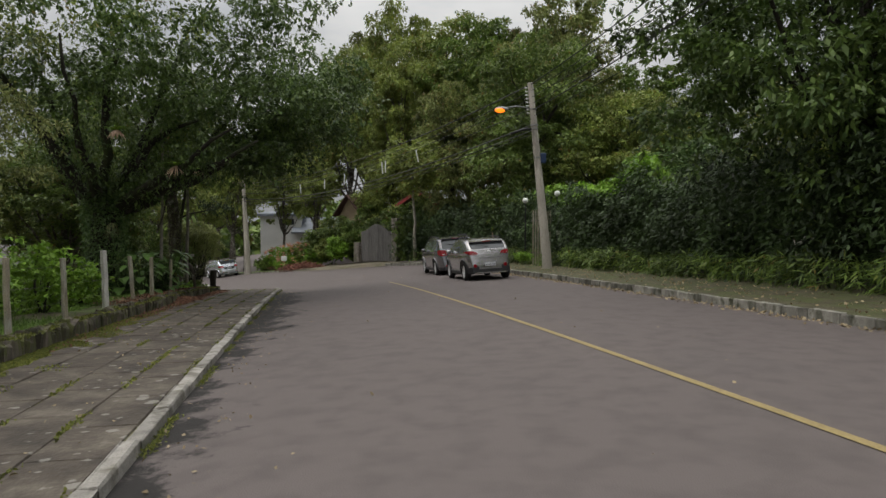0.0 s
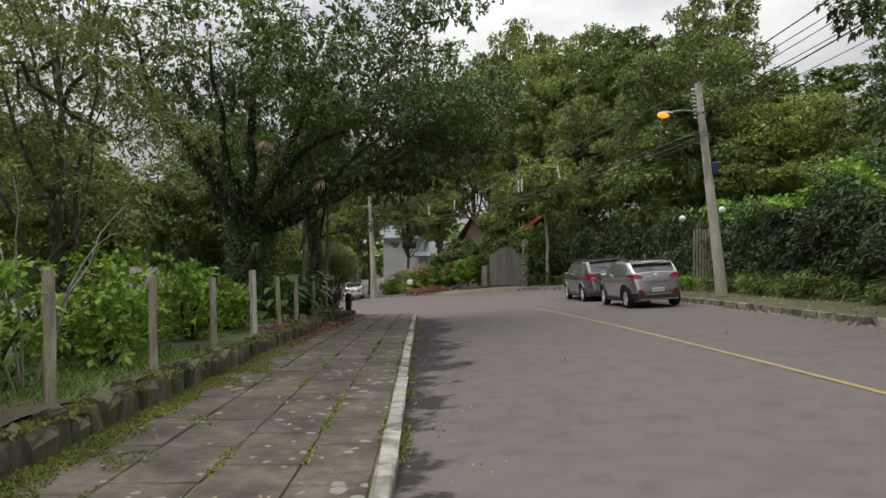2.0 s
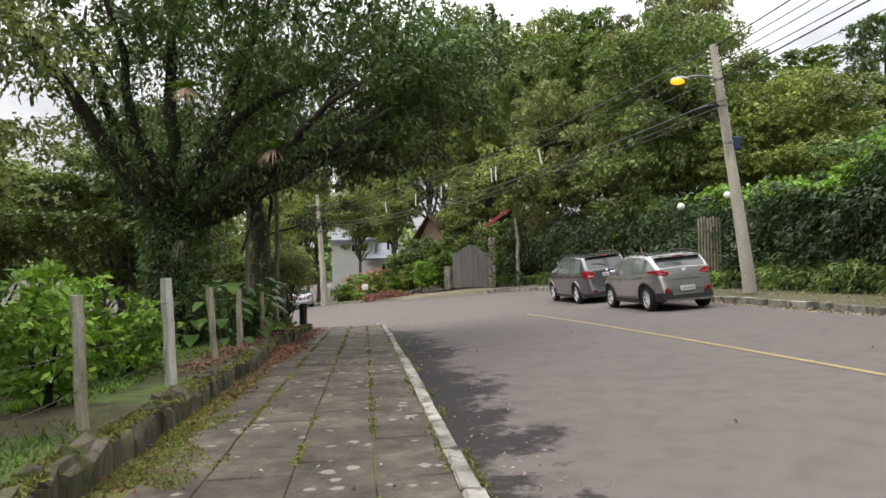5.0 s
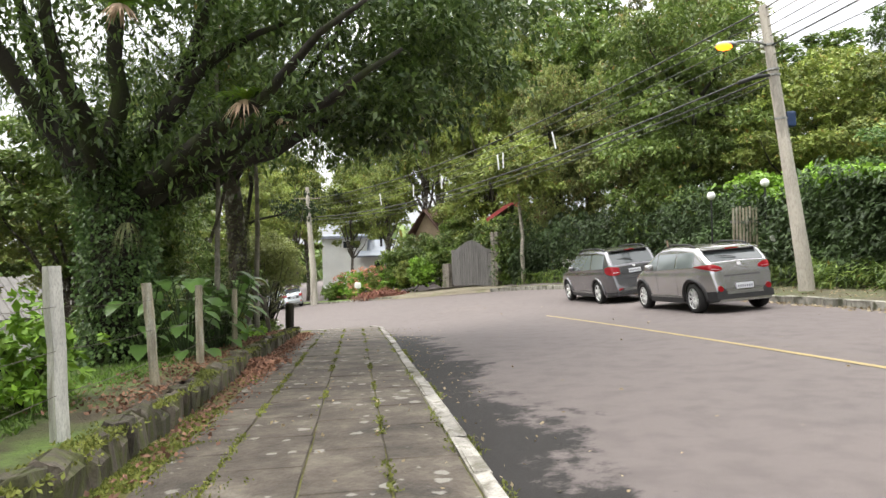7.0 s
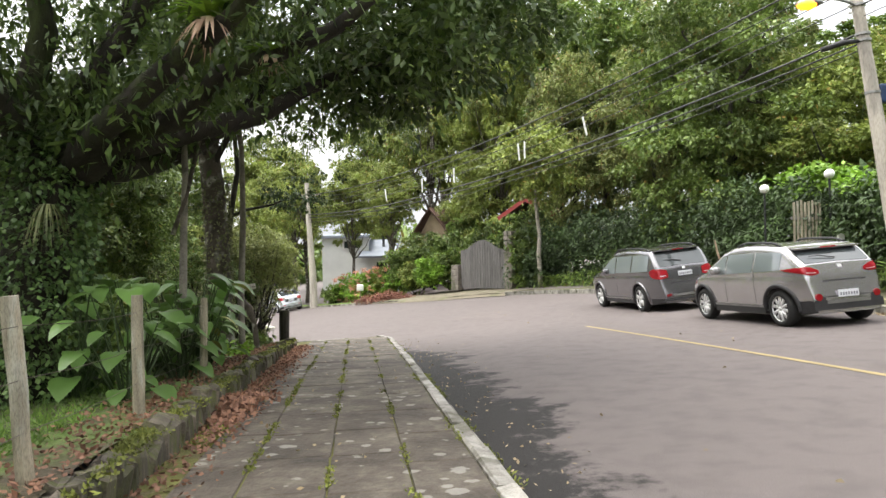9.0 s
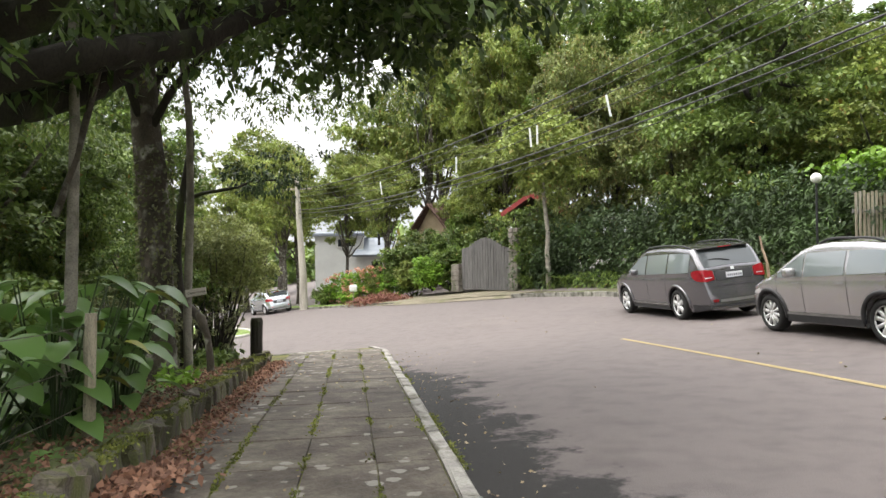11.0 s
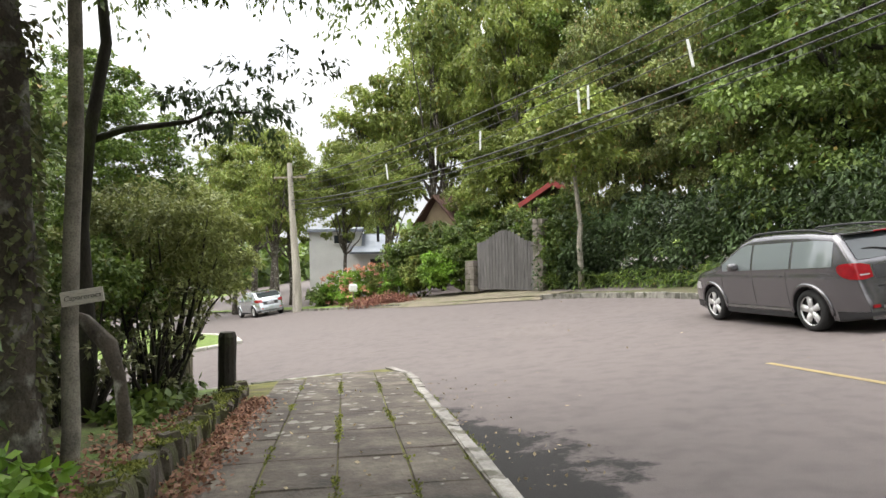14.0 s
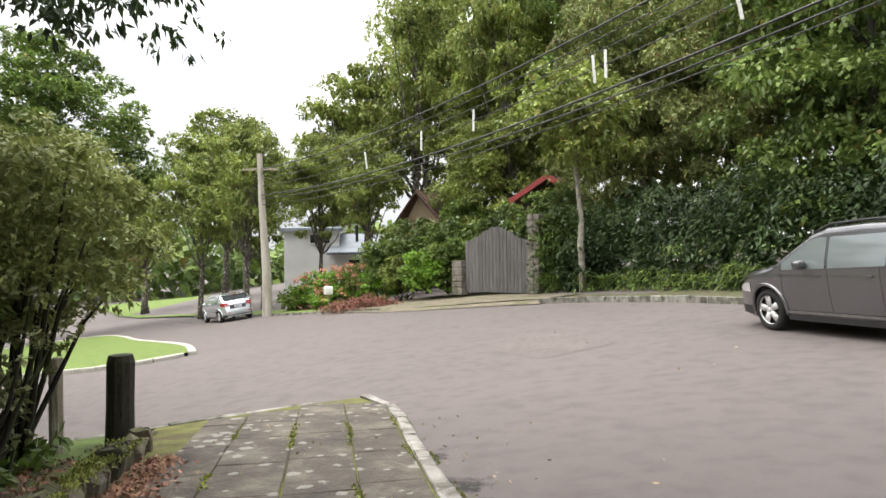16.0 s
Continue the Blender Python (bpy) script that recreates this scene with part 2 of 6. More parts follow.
def asphalt_material():
    """Reddish grey asphalt, darkened by damp moss and dirt along the left-hand kerb."""
    m = material("asphalt", (0.132, 0.11, 0.105), 0.85, grain=0.2, scale=0.25, dark=0.96, spots=(0.122, 0.103, 0.099), spot_scale=0.5, spot_at=0.52, bump=0.35, bump_scale=90)
    n, l = m.node_tree.nodes, m.node_tree.links
    b = n["Principled BSDF"]
    before = b.inputs["Base Color"].links[0].from_socket
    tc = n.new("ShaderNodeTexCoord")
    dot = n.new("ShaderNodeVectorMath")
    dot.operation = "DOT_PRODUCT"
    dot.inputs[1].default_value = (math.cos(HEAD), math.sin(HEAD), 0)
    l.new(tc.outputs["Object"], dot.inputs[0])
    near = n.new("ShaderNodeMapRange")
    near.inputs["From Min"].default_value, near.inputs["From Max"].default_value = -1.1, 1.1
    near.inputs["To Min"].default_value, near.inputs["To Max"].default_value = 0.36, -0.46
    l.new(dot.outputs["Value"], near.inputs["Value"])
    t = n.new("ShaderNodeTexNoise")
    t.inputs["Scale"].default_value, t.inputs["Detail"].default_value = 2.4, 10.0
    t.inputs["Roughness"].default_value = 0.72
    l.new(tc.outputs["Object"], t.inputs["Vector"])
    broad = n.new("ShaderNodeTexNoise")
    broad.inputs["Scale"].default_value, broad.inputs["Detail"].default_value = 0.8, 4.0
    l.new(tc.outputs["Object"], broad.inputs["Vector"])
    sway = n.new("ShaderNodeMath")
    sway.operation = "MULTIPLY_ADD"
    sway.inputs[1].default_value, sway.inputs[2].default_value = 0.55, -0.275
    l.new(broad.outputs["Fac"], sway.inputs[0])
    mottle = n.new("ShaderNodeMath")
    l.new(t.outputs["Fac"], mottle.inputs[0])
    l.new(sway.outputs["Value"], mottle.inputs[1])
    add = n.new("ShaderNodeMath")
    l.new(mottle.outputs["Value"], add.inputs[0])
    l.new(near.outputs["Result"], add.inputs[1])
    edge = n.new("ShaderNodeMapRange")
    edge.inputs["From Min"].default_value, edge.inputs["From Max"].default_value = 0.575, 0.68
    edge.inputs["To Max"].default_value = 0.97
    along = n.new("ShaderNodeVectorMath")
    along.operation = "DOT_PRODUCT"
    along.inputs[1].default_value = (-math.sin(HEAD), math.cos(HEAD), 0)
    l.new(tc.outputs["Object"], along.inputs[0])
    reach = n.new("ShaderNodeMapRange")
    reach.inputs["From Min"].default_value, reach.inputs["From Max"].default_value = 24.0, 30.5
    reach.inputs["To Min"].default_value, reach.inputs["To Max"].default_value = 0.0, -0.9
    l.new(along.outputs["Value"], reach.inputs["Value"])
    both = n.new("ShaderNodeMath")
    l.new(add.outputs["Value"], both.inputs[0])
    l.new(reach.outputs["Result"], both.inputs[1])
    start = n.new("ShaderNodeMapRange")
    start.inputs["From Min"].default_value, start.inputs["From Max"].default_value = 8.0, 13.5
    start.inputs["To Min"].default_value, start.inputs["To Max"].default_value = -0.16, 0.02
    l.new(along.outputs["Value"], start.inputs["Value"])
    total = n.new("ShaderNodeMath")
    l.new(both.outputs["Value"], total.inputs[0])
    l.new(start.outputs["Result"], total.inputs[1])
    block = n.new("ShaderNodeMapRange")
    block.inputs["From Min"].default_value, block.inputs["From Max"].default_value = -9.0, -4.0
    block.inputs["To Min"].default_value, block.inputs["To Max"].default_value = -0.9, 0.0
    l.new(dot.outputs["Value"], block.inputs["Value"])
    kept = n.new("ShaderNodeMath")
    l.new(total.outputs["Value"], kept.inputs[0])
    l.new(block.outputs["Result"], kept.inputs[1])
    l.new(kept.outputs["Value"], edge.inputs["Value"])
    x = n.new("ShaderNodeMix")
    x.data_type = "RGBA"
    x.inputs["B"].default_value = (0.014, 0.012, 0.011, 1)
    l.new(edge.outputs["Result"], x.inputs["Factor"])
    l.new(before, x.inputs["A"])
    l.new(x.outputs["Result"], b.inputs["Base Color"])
    return m


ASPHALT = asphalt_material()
YELLOW = material("road_paint_yellow", (0.38, 0.29, 0.125), 0.7, grain=0.3, scale=3.0, dark=0.8, spots=(0.3, 0.22, 0.12), spot_scale=5.0, spot_at=0.53)
WHITE_KERB = material("whitewashed_kerb_stone", (0.4, 0.375, 0.34), 0.85, grain=0.3, scale=5.0, dark=0.6, spots=(0.12, 0.11, 0.08), spot_scale=4.0, spot_at=0.48, bump=0.7, bump_scale=22, per=0.2)
GREY_KERB = material("mossy_kerb_stone", (0.33, 0.315, 0.275), 0.9, grain=0.3, scale=4.0, dark=0.55, spots=(0.05, 0.052, 0.028), spot_scale=2.5, spot_at=0.46, bump=0.5, bump_scale=30, per=0.25)
def slab_material():
    """Dark worn basalt: broad damp stains, faint rusty tints and round pale lichens in drifts."""
    m = material("worn_basalt_slab", (0.128, 0.106, 0.086), 0.82, grain=0.45, scale=1.6, dark=0.45, spots=(0.2, 0.185, 0.16), spot_scale=3.0, spot_at=0.6, bump=0.7, bump_scale=16, per=0.3)
    n, l = m.node_tree.nodes, m.node_tree.links
    b = n["Principled BSDF"]
    plain = b.inputs["Base Color"].links[0].from_socket
    where, place = n.new("ShaderNodeNewGeometry"), n.new("ShaderNodeMapping")
    l.new(where.outputs["Position"], place.inputs["Vector"])
    stain = n.new("ShaderNodeTexNoise")
    stain.inputs["Scale"].default_value, stain.inputs["Detail"].default_value, stain.inputs["Roughness"].default_value = 1.9, 10.0, 0.72
    l.new(place.outputs["Vector"], stain.inputs["Vector"])
    tints = n.new("ShaderNodeValToRGB")
    for k, (at_, c) in enumerate([(0.34, (0.026, 0.021, 0.017)), (0.5, (0.08, 0.064, 0.05)), (0.61, (0.142, 0.12, 0.095)), (0.74, (0.25, 0.225, 0.185))]):
        e = tints.color_ramp.elements[k] if k < 2 else tints.color_ramp.elements.new(at_)
        e.position, e.color = at_, (*c, 1)
    l.new(stain.outputs["Fac"], tints.inputs["Fac"])
    worn = n.new("ShaderNodeMix")
    worn.data_type = "RGBA"
    worn.inputs["Factor"].default_value = 0.85
    l.new(plain, worn.inputs["A"])
    l.new(tints.outputs["Color"], worn.inputs["B"])
    before = worn.outputs["Result"]
    wob = n.new("ShaderNodeTexNoise")
    wob.inputs["Scale"].default_value = 14.0
    l.new(place.outputs["Vector"], wob.inputs["Vector"])
    cells = n.new("ShaderNodeTexVoronoi")
    cells.inputs["Scale"].default_value = 6.5
    l.new(place.outputs["Vector"], cells.inputs["Vector"])
    drift = n.new("ShaderNodeTexNoise")
    drift.inputs["Scale"].default_value = 0.75
    l.new(place.outputs["Vector"], drift.inputs["Vector"])
    tone = n.new("ShaderNodeSeparateColor")
    l.new(cells.outputs["Color"], tone.inputs["Color"])

    def calc(op, a, z, c=None):
        q = n.new("ShaderNodeMath")
        q.operation = op
        for k, v in enumerate((a, z, c)):
            if v is None:
                continue
            if isinstance(v, float):
                q.inputs[k].default_value = v
            else:
                l.new(v, q.inputs[k])
        return q.outputs["Value"]

    size = calc("MULTIPLY_ADD", tone.outputs["Red"], 0.5, calc("MULTIPLY_ADD", drift.outputs["Fac"], 1.3, -0.87))
    gap = calc("SUBTRACT", size, calc("MULTIPLY_ADD", wob.outputs["Fac"], 0.55, calc("SUBTRACT", cells.outputs["Distance"], 0.125)))
    edge = n.new("ShaderNodeMapRange")
    edge.inputs["From Min"].default_value, edge.inputs["From Max"].default_value = -0.24, -0.16
    edge.inputs["To Max"].default_value = 0.55
    l.new(gap, edge.inputs["Value"])
    x = n.new("ShaderNodeMix")
    x.data_type = "RGBA"
    x.inputs["B"].default_value = (0.36, 0.345, 0.31, 1)
    l.new(edge.outputs["Result"], x.inputs["Factor"])
    l.new(before, x.inputs["A"])
    l.new(x.outputs["Result"], b.inputs["Base Color"])
    return m


SLAB = slab_material()
MOSS = material("mossy_soil", (0.17, 0.165, 0.045), 0.95, grain=0.4, scale=4.0, dark=0.5, spots=(0.1, 0.075, 0.045), spot_scale=3.0, spot_at=0.52, bump=0.8, bump_scale=40)
SOIL = material("leafy_soil", (0.075, 0.06, 0.042), 0.95, grain=0.4, scale=2.0, dark=0.55, spots=(0.05, 0.075, 0.022), spot_scale=1.0, spot_at=0.5, bump=0.8, bump_scale=30)
MOSSY_PAVE = material("mossy_pavement", (0.12, 0.105, 0.06), 0.95, grain=0.35, scale=3.0, dark=0.6, spots=(0.095, 0.115, 0.034), spot_scale=1.4, spot_at=0.42, bump=0.7, bump_scale=40)
GARDEN = material("garden_soil_and_grass", (0.1, 0.08, 0.05), 0.95, grain=0.4, scale=2.5, dark=0.6, spots=(0.13, 0.2, 0.045), spot_scale=0.7, spot_at=0.42, bump=0.9, bump_scale=50)
LAWN = material("mown_lawn", (0.16, 0.23, 0.05), 0.95, grain=0.4, scale=3.0, dark=0.7, bump=0.9, bump_scale=80)
BARK = material("lichened_bark", (0.11, 0.092, 0.072), 0.95, grain=0.4, scale=5.0, dark=0.5, spots=(0.42, 0.41, 0.36), spot_scale=7.0, spot_at=0.52, bump=0.9, bump_scale=18, stretch=(1, 1, 0.8))
PALE_BARK = material("pale_lichened_bark", (0.33, 0.3, 0.25), 0.95, grain=0.4, scale=6.0, dark=0.55, spots=(0.15, 0.13, 0.1), spot_scale=6.0, spot_at=0.55, bump=0.8, bump_scale=20)
DARK_BARK = material("dark_mossy_bark", (0.04, 0.034, 0.026), 0.95, grain=0.4, scale=5.0, dark=0.5, spots=(0.045, 0.06, 0.015), spot_scale=2.0, spot_at=0.5, bump=0.9, bump_scale=18, stretch=(1, 1, 0.35))
CONCRETE = material("weathered_concrete", (0.46, 0.42, 0.36), 0.9, grain=0.25, scale=3.0, dark=0.75, spots=(0.22, 0.205, 0.18), spot_scale=2.0, spot_at=0.55, bump=0.3, bump_scale=50, stretch=(1, 1, 0.25))
WOOD_GREY = material("weathered_grey_wood", (0.15, 0.142, 0.138), 0.85, grain=0.4, scale=6.0, dark=0.6, spots=(0.23, 0.22, 0.215), spot_scale=5.0, spot_at=0.58, bump=0.5, bump_scale=20, stretch=(3, 3, 0.25), per=0.18)
POST_WOOD = material("lichened_post_wood", (0.4, 0.35, 0.26), 0.9, grain=0.4, scale=7.0, dark=0.55, spots=(0.48, 0.47, 0.4), spot_scale=5.0, spot_at=0.53, bump=0.7, bump_scale=22, stretch=(2, 2, 0.4))
STONE = material("dark_field_stone", (0.15, 0.125, 0.1), 0.92, grain=0.4, scale=4.0, dark=0.5, spots=(0.1, 0.11, 0.035), spot_scale=3.0, spot_at=0.43, bump=0.9, bump_scale=14, per=0.42)
WHITE_WALL = material("white_render", (0.7, 0.7, 0.68), 0.9, grain=0.1, scale=1.0, dark=0.88, bump=0.1)
GREY_ROOF = material("grey_metal_roof", (0.28, 0.31, 0.36), 0.6, grain=0.15, scale=1.0, dark=0.8)
TILE_GREY = material("weathered_grey_tiles", (0.17, 0.16, 0.15), 0.9, grain=0.3, scale=2.0, dark=0.7)
G_PALE = leaf_material("leaf_pale_grey_green", (0.13, 0.155, 0.045), (0.3, 0.33, 0.1), 0.6, 0.4)
RED_ROOF = material("brown_clay_tiles", (0.15, 0.085, 0.068), 0.85, grain=0.3, scale=2.0, dark=0.6, bump=0.4, bump_scale=12)
G_DARK = leaf_material("leaf_dark", (0.02, 0.037, 0.011), (0.062, 0.105, 0.028), 0.6, 0.3)
G_MID = leaf_material("leaf_mid", (0.065, 0.115, 0.022), (0.19, 0.265, 0.053), 0.5, 0.42, (0.2, 0.15, 0.04))
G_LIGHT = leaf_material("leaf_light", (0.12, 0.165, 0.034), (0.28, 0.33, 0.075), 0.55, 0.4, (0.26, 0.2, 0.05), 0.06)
G_BRIGHT = leaf_material("leaf_bright", (0.11, 0.22, 0.02), (0.26, 0.43, 0.05), 0.5, 0.4)
G_GREY = leaf_material("leaf_grey_green", (0.085, 0.1, 0.04), (0.2, 0.21, 0.085), 0.6, 0.35)
G_CANOPY = leaf_material("leaf_canopy", (0.06, 0.1, 0.02), (0.18, 0.245, 0.055), 0.45, 0.48, (0.24, 0.16, 0.04), 0.02)
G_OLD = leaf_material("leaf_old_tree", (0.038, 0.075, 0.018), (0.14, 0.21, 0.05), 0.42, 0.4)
G_DRY = leaf_material("dry_leaves", (0.11, 0.055, 0.035), (0.3, 0.155, 0.095), 0.8, 0.15)


# ---- ground, roads and pavements ----
def sheet(name, us, vs, height, mat, label, category, kind="structure"):
    """A grid over the plan; height(u, v) in metres."""
    U, V = np.meshgrid(us, vs, indexing="ij")
    X, Y = xy(U, V)
    Z = height(U, V)
    P = np.stack((X, Y, Z), -1).reshape(-1, 3)
    n = len(vs)
    F = [(i * n + j, i * n + j + 1, (i + 1) * n + j + 1, (i + 1) * n + j) for i in range(len(us) - 1) for j in range(n - 1)]
    return tagged(new(name, mesh_from(name, P, F, mat, True)), label, category, "", kind)


far = [-900, -400, -200, -100]
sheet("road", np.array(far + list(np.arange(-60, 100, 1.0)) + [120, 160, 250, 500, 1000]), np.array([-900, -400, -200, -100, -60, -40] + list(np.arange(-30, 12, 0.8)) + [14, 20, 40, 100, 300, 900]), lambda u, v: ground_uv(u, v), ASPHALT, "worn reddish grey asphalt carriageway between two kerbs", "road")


def smooth_line(points, step=0.5):
    """A dense line through a few plan points (Catmull-Rom)."""
    p = [np.array(q, float) for q in points]
    p = [2 * p[0] - p[1]] + p + [2 * p[-1] - p[-2]]
    out = []
    for i in range(1, len(p) - 2):
        n = max(2, int(np.linalg.norm(p[i + 1] - p[i]) / step))
        for k in range(n):
            t = k / n
            out.append(0.5 * ((2 * p[i]) + (-p[i - 1] + p[i + 1]) * t + (2 * p[i - 1] - 5 * p[i] + 4 * p[i + 1] - p[i + 2]) * t * t + (-p[i - 1] + 3 * p[i] - 3 * p[i + 1] + p[i + 2]) * t ** 3))
    out.append(p[-2])
    return np.array(out)


RIGHT_LINE = smooth_line([(-60, 7.92), (-20, 7.92), (10, 7.92), (26, 7.9), (33.5, 7.68), (38.5, 6.3), (42.3, 4.1), (45.8, 0.8), (50.5, -2.3), (55.5, -4.9), (64, -8.8), (80, -16), (120, -34)])


def normals(line):
    t = np.gradient(line, axis=0)
    t /= np.linalg.norm(t, axis=1, keepdims=True)
    return np.stack((-t[:, 1], t[:, 0]), 1)


def ruled(name, line, offsets, lift, mat, label, category, u0=-1e9, u1=1e9):
    """A strip to the outer side of a line; lift(offset, u, v) above the carriageway at the kerb."""
    nn = normals(line)
    keep = [i for i in range(len(line)) if u0 <= line[i][0] <= u1]
    P, n = [], len(offsets)
    for i in keep:
        zk = float(ground_uv(line[i][0], line[i][1]))
        for o in offsets:
            u, v = line[i] + nn[i] * o
            x, y = xy(u, v)
            P.append((x, y, zk + lift(o, u, v)))
    F = [(i * n + j, (i + 1) * n + j, (i + 1) * n + j + 1, i * n + j + 1) for i in range(len(keep) - 1) for j in range(n - 1)]
    return tagged(new(name, mesh_from(name, P, F, mat, True)), label, category, "", "structure")


RISE = 0.15
ruled("pavement_right", RIGHT_LINE, [0.1, 0.6, 1.2, 1.8, 2.4, 3.0, 3.6, 4.2], lambda o, u, v: RISE - 0.01 + 0.02 * o + 0.02 * noise.noise((u * 0.7, v * 0.7, 1)), MOSSY_PAVE, "mossy earth pavement littered with fallen leaves", "pavement", u1=44.0)
ruled("ground", RIGHT_LINE, [4.2, 6, 9, 14, 22, 40, 80, 160, 400, 1000], lambda o, u, v: RISE + 0.075 + 0.03 * (min(o, 60) - 4.2) + 0.05 * noise.noise((u * 0.3, v * 0.3, 4)), SOIL, "dark leafy soil under the trees", "ground", u1=44.0)
ruled("lawn", RIGHT_LINE, [0.1, 0.5, 1.0, 1.6, 2.4, 3.2, 4.5, 6, 9, 14, 22, 40, 80, 200, 600], lambda o, u, v: 0.11 + 0.05 * min(o, 20) + 0.03 * noise.noise((u * 0.5, v * 0.5, 2)), LAWN, "bright green mown lawn behind a low kerb", "lawn", u0=43.4)


def left_end(v):
    """Where the left-hand block ends, with its rounded corner."""
    k = np.clip((v + 1.1) / -0.45, 0, 1)
    return 27.4 + 2.5 * np.sqrt(np.maximum(0, 1 - (1 - k) ** 2)) - 0.66 * np.maximum(0, -1.45 - v)


def left_sheet(name, v0, v1, nv, u0, lift, mat, label, category, step=0.5, inset=0.0):
    vs = np.linspace(v0, v1, nv)
    k = np.linspace(0, 1, int((30 - u0) / step))
    P = []
    for t in k:
        for v in vs:
            u = u0 + (float(left_end(v)) - inset - u0) * t
            x, y = xy(u, v)
            P.append((x, y, float(left_level(u)) + lift(u, v)))
    n = len(vs)
    F = [(i * n + j, (i + 1) * n + j, (i + 1) * n + j + 1, i * n + j + 1) for i in range(len(k) - 1) for j in range(n - 1)]
    return tagged(new(name, mesh_from(name, P, F, mat, True)), label, category, "", "structure")


left_sheet("pavement_left", -1.2, -3.7, 14, -30, lambda u, v: -0.015 + 0.01 * noise.noise((u, v, 3)), MOSS, "moss and soil between pavement slabs", "pavement", inset=0.1)
left_sheet("garden", -3.62, -9.5, 14, -30, lambda u, v: 0.24 - 0.3 * max(0, (u - 20) / 9.0) ** 2 + 0.06 * noise.noise((u * 0.8, v * 0.8, 5)) - 0.12 * max(0, -v - 4.5), GARDEN, "planted garden strip behind a low stone wall", "garden", inset=0.3)

# the yellow line
yl = []
for u in np.arange(-20, 26.1, 0.4):
    for v in (3.245, 3.34):
        yl.append(tuple(at(u, v, 0.006)))
tagged(new("centre_line", mesh_from("centre_line", yl, [(i, i + 1, i + 3, i + 2) for i in range(0, len(yl) - 2, 2)], YELLOW)), "faded yellow painted centre line on the asphalt", "road marking", "", "structure")


# ---- trees ----
def tree(name, rng, place, height, trunk_r, crown, clumps, each, leaf, leaf_mat, bark, label, fork=0.4, lean=(0, 0), clump_r=(0.55, 1.25), limbs=7, droop=0.5, turn=0.0):
    """A tapered trunk with limbs and a crown of leaf clumps. crown: (cx, cy, cz, rx, ry, rz) from the base."""
    ob = thing(name, label, "tree", place, turn)
    cx, cy, cz, rx, ry, rz = crown
    w = unit(rng.normal(0, 1, (clumps, 3)))
    k = rng.uniform(0.12, 1.0, (clumps, 1)) ** 0.5
    C = np.array((cx, cy, cz)) + w * k * np.array((rx, ry, rz))
    C += rng.normal(0, 0.35, C.shape)
    R = rng.uniform(*clump_r, clumps)
    top = Vector((lean[0] + cx * 0.5, lean[1] + cy * 0.5, cz + rz * 0.3))
    spine = bend((0, 0, -0.15), top, (lean[0] * -0.2, lean[1] * -0.2, 0), 9, rng, trunk_r * 0.5)
    radii = [trunk_r * (1.35 if i == 0 else 1.0) * (1 - 0.1 * i) for i in range(9)]
    bm = tube(spine, radii, 10, rough=0.1, rng=rng)
    order = rng.permutation(clumps)[:limbs]
    for i in order:
        s = spine[int(rng.integers(max(2, int(9 * fork)), 8))]
        e = Vector(C[i])
        tube(bend(s, e, (0, 0, -0.08 * (e - s).length), 6, rng, 0.15), [trunk_r * f for f in (0.42, 0.36, 0.28, 0.2, 0.13, 0.06)], 6, bm, 0.1, rng)
    part("trunk", bm, bark, ob, smooth=True)
    pts, out = clump_points(rng, C, R, each)
    part("crown", quads_mesh("crown", leaf_quads(rng, pts, out, leaf, leaf * 0.5, droop), leaf_mat), None, ob)
    return ob


def again(proto, place, turn, size, label="", leaf=None):
    ob = copy_thing(proto, pose(*place, 0, 0, turn) @ Matrix.Diagonal((size[0], size[0], size[1], 1)))
    if label:
        ob["label"] = label
    for c in ob.children:
        if leaf and c.name.startswith("crown"):
            c.material_slots[0].link = "OBJECT"
            c.material_slots[0].material = leaf
    return ob


def stand(x, y, dz=-0.1):
    u, v = uv_of(x, y)
    i = int(np.argmin(np.hypot(RIGHT_LINE[:, 0] - u, RIGHT_LINE[:, 1] - v)))
    o = math.hypot(RIGHT_LINE[i][0] - u, RIGHT_LINE[i][1] - v)
    lift = RISE + 0.075 + 0.03 * (min(o, 60) - 4.2) if u < 44 else 0.11 + 0.05 * min(o, 20)
    return (x, y, float(ground_uv(RIGHT_LINE[i][0], RIGHT_LINE[i][1])) + lift + dz)


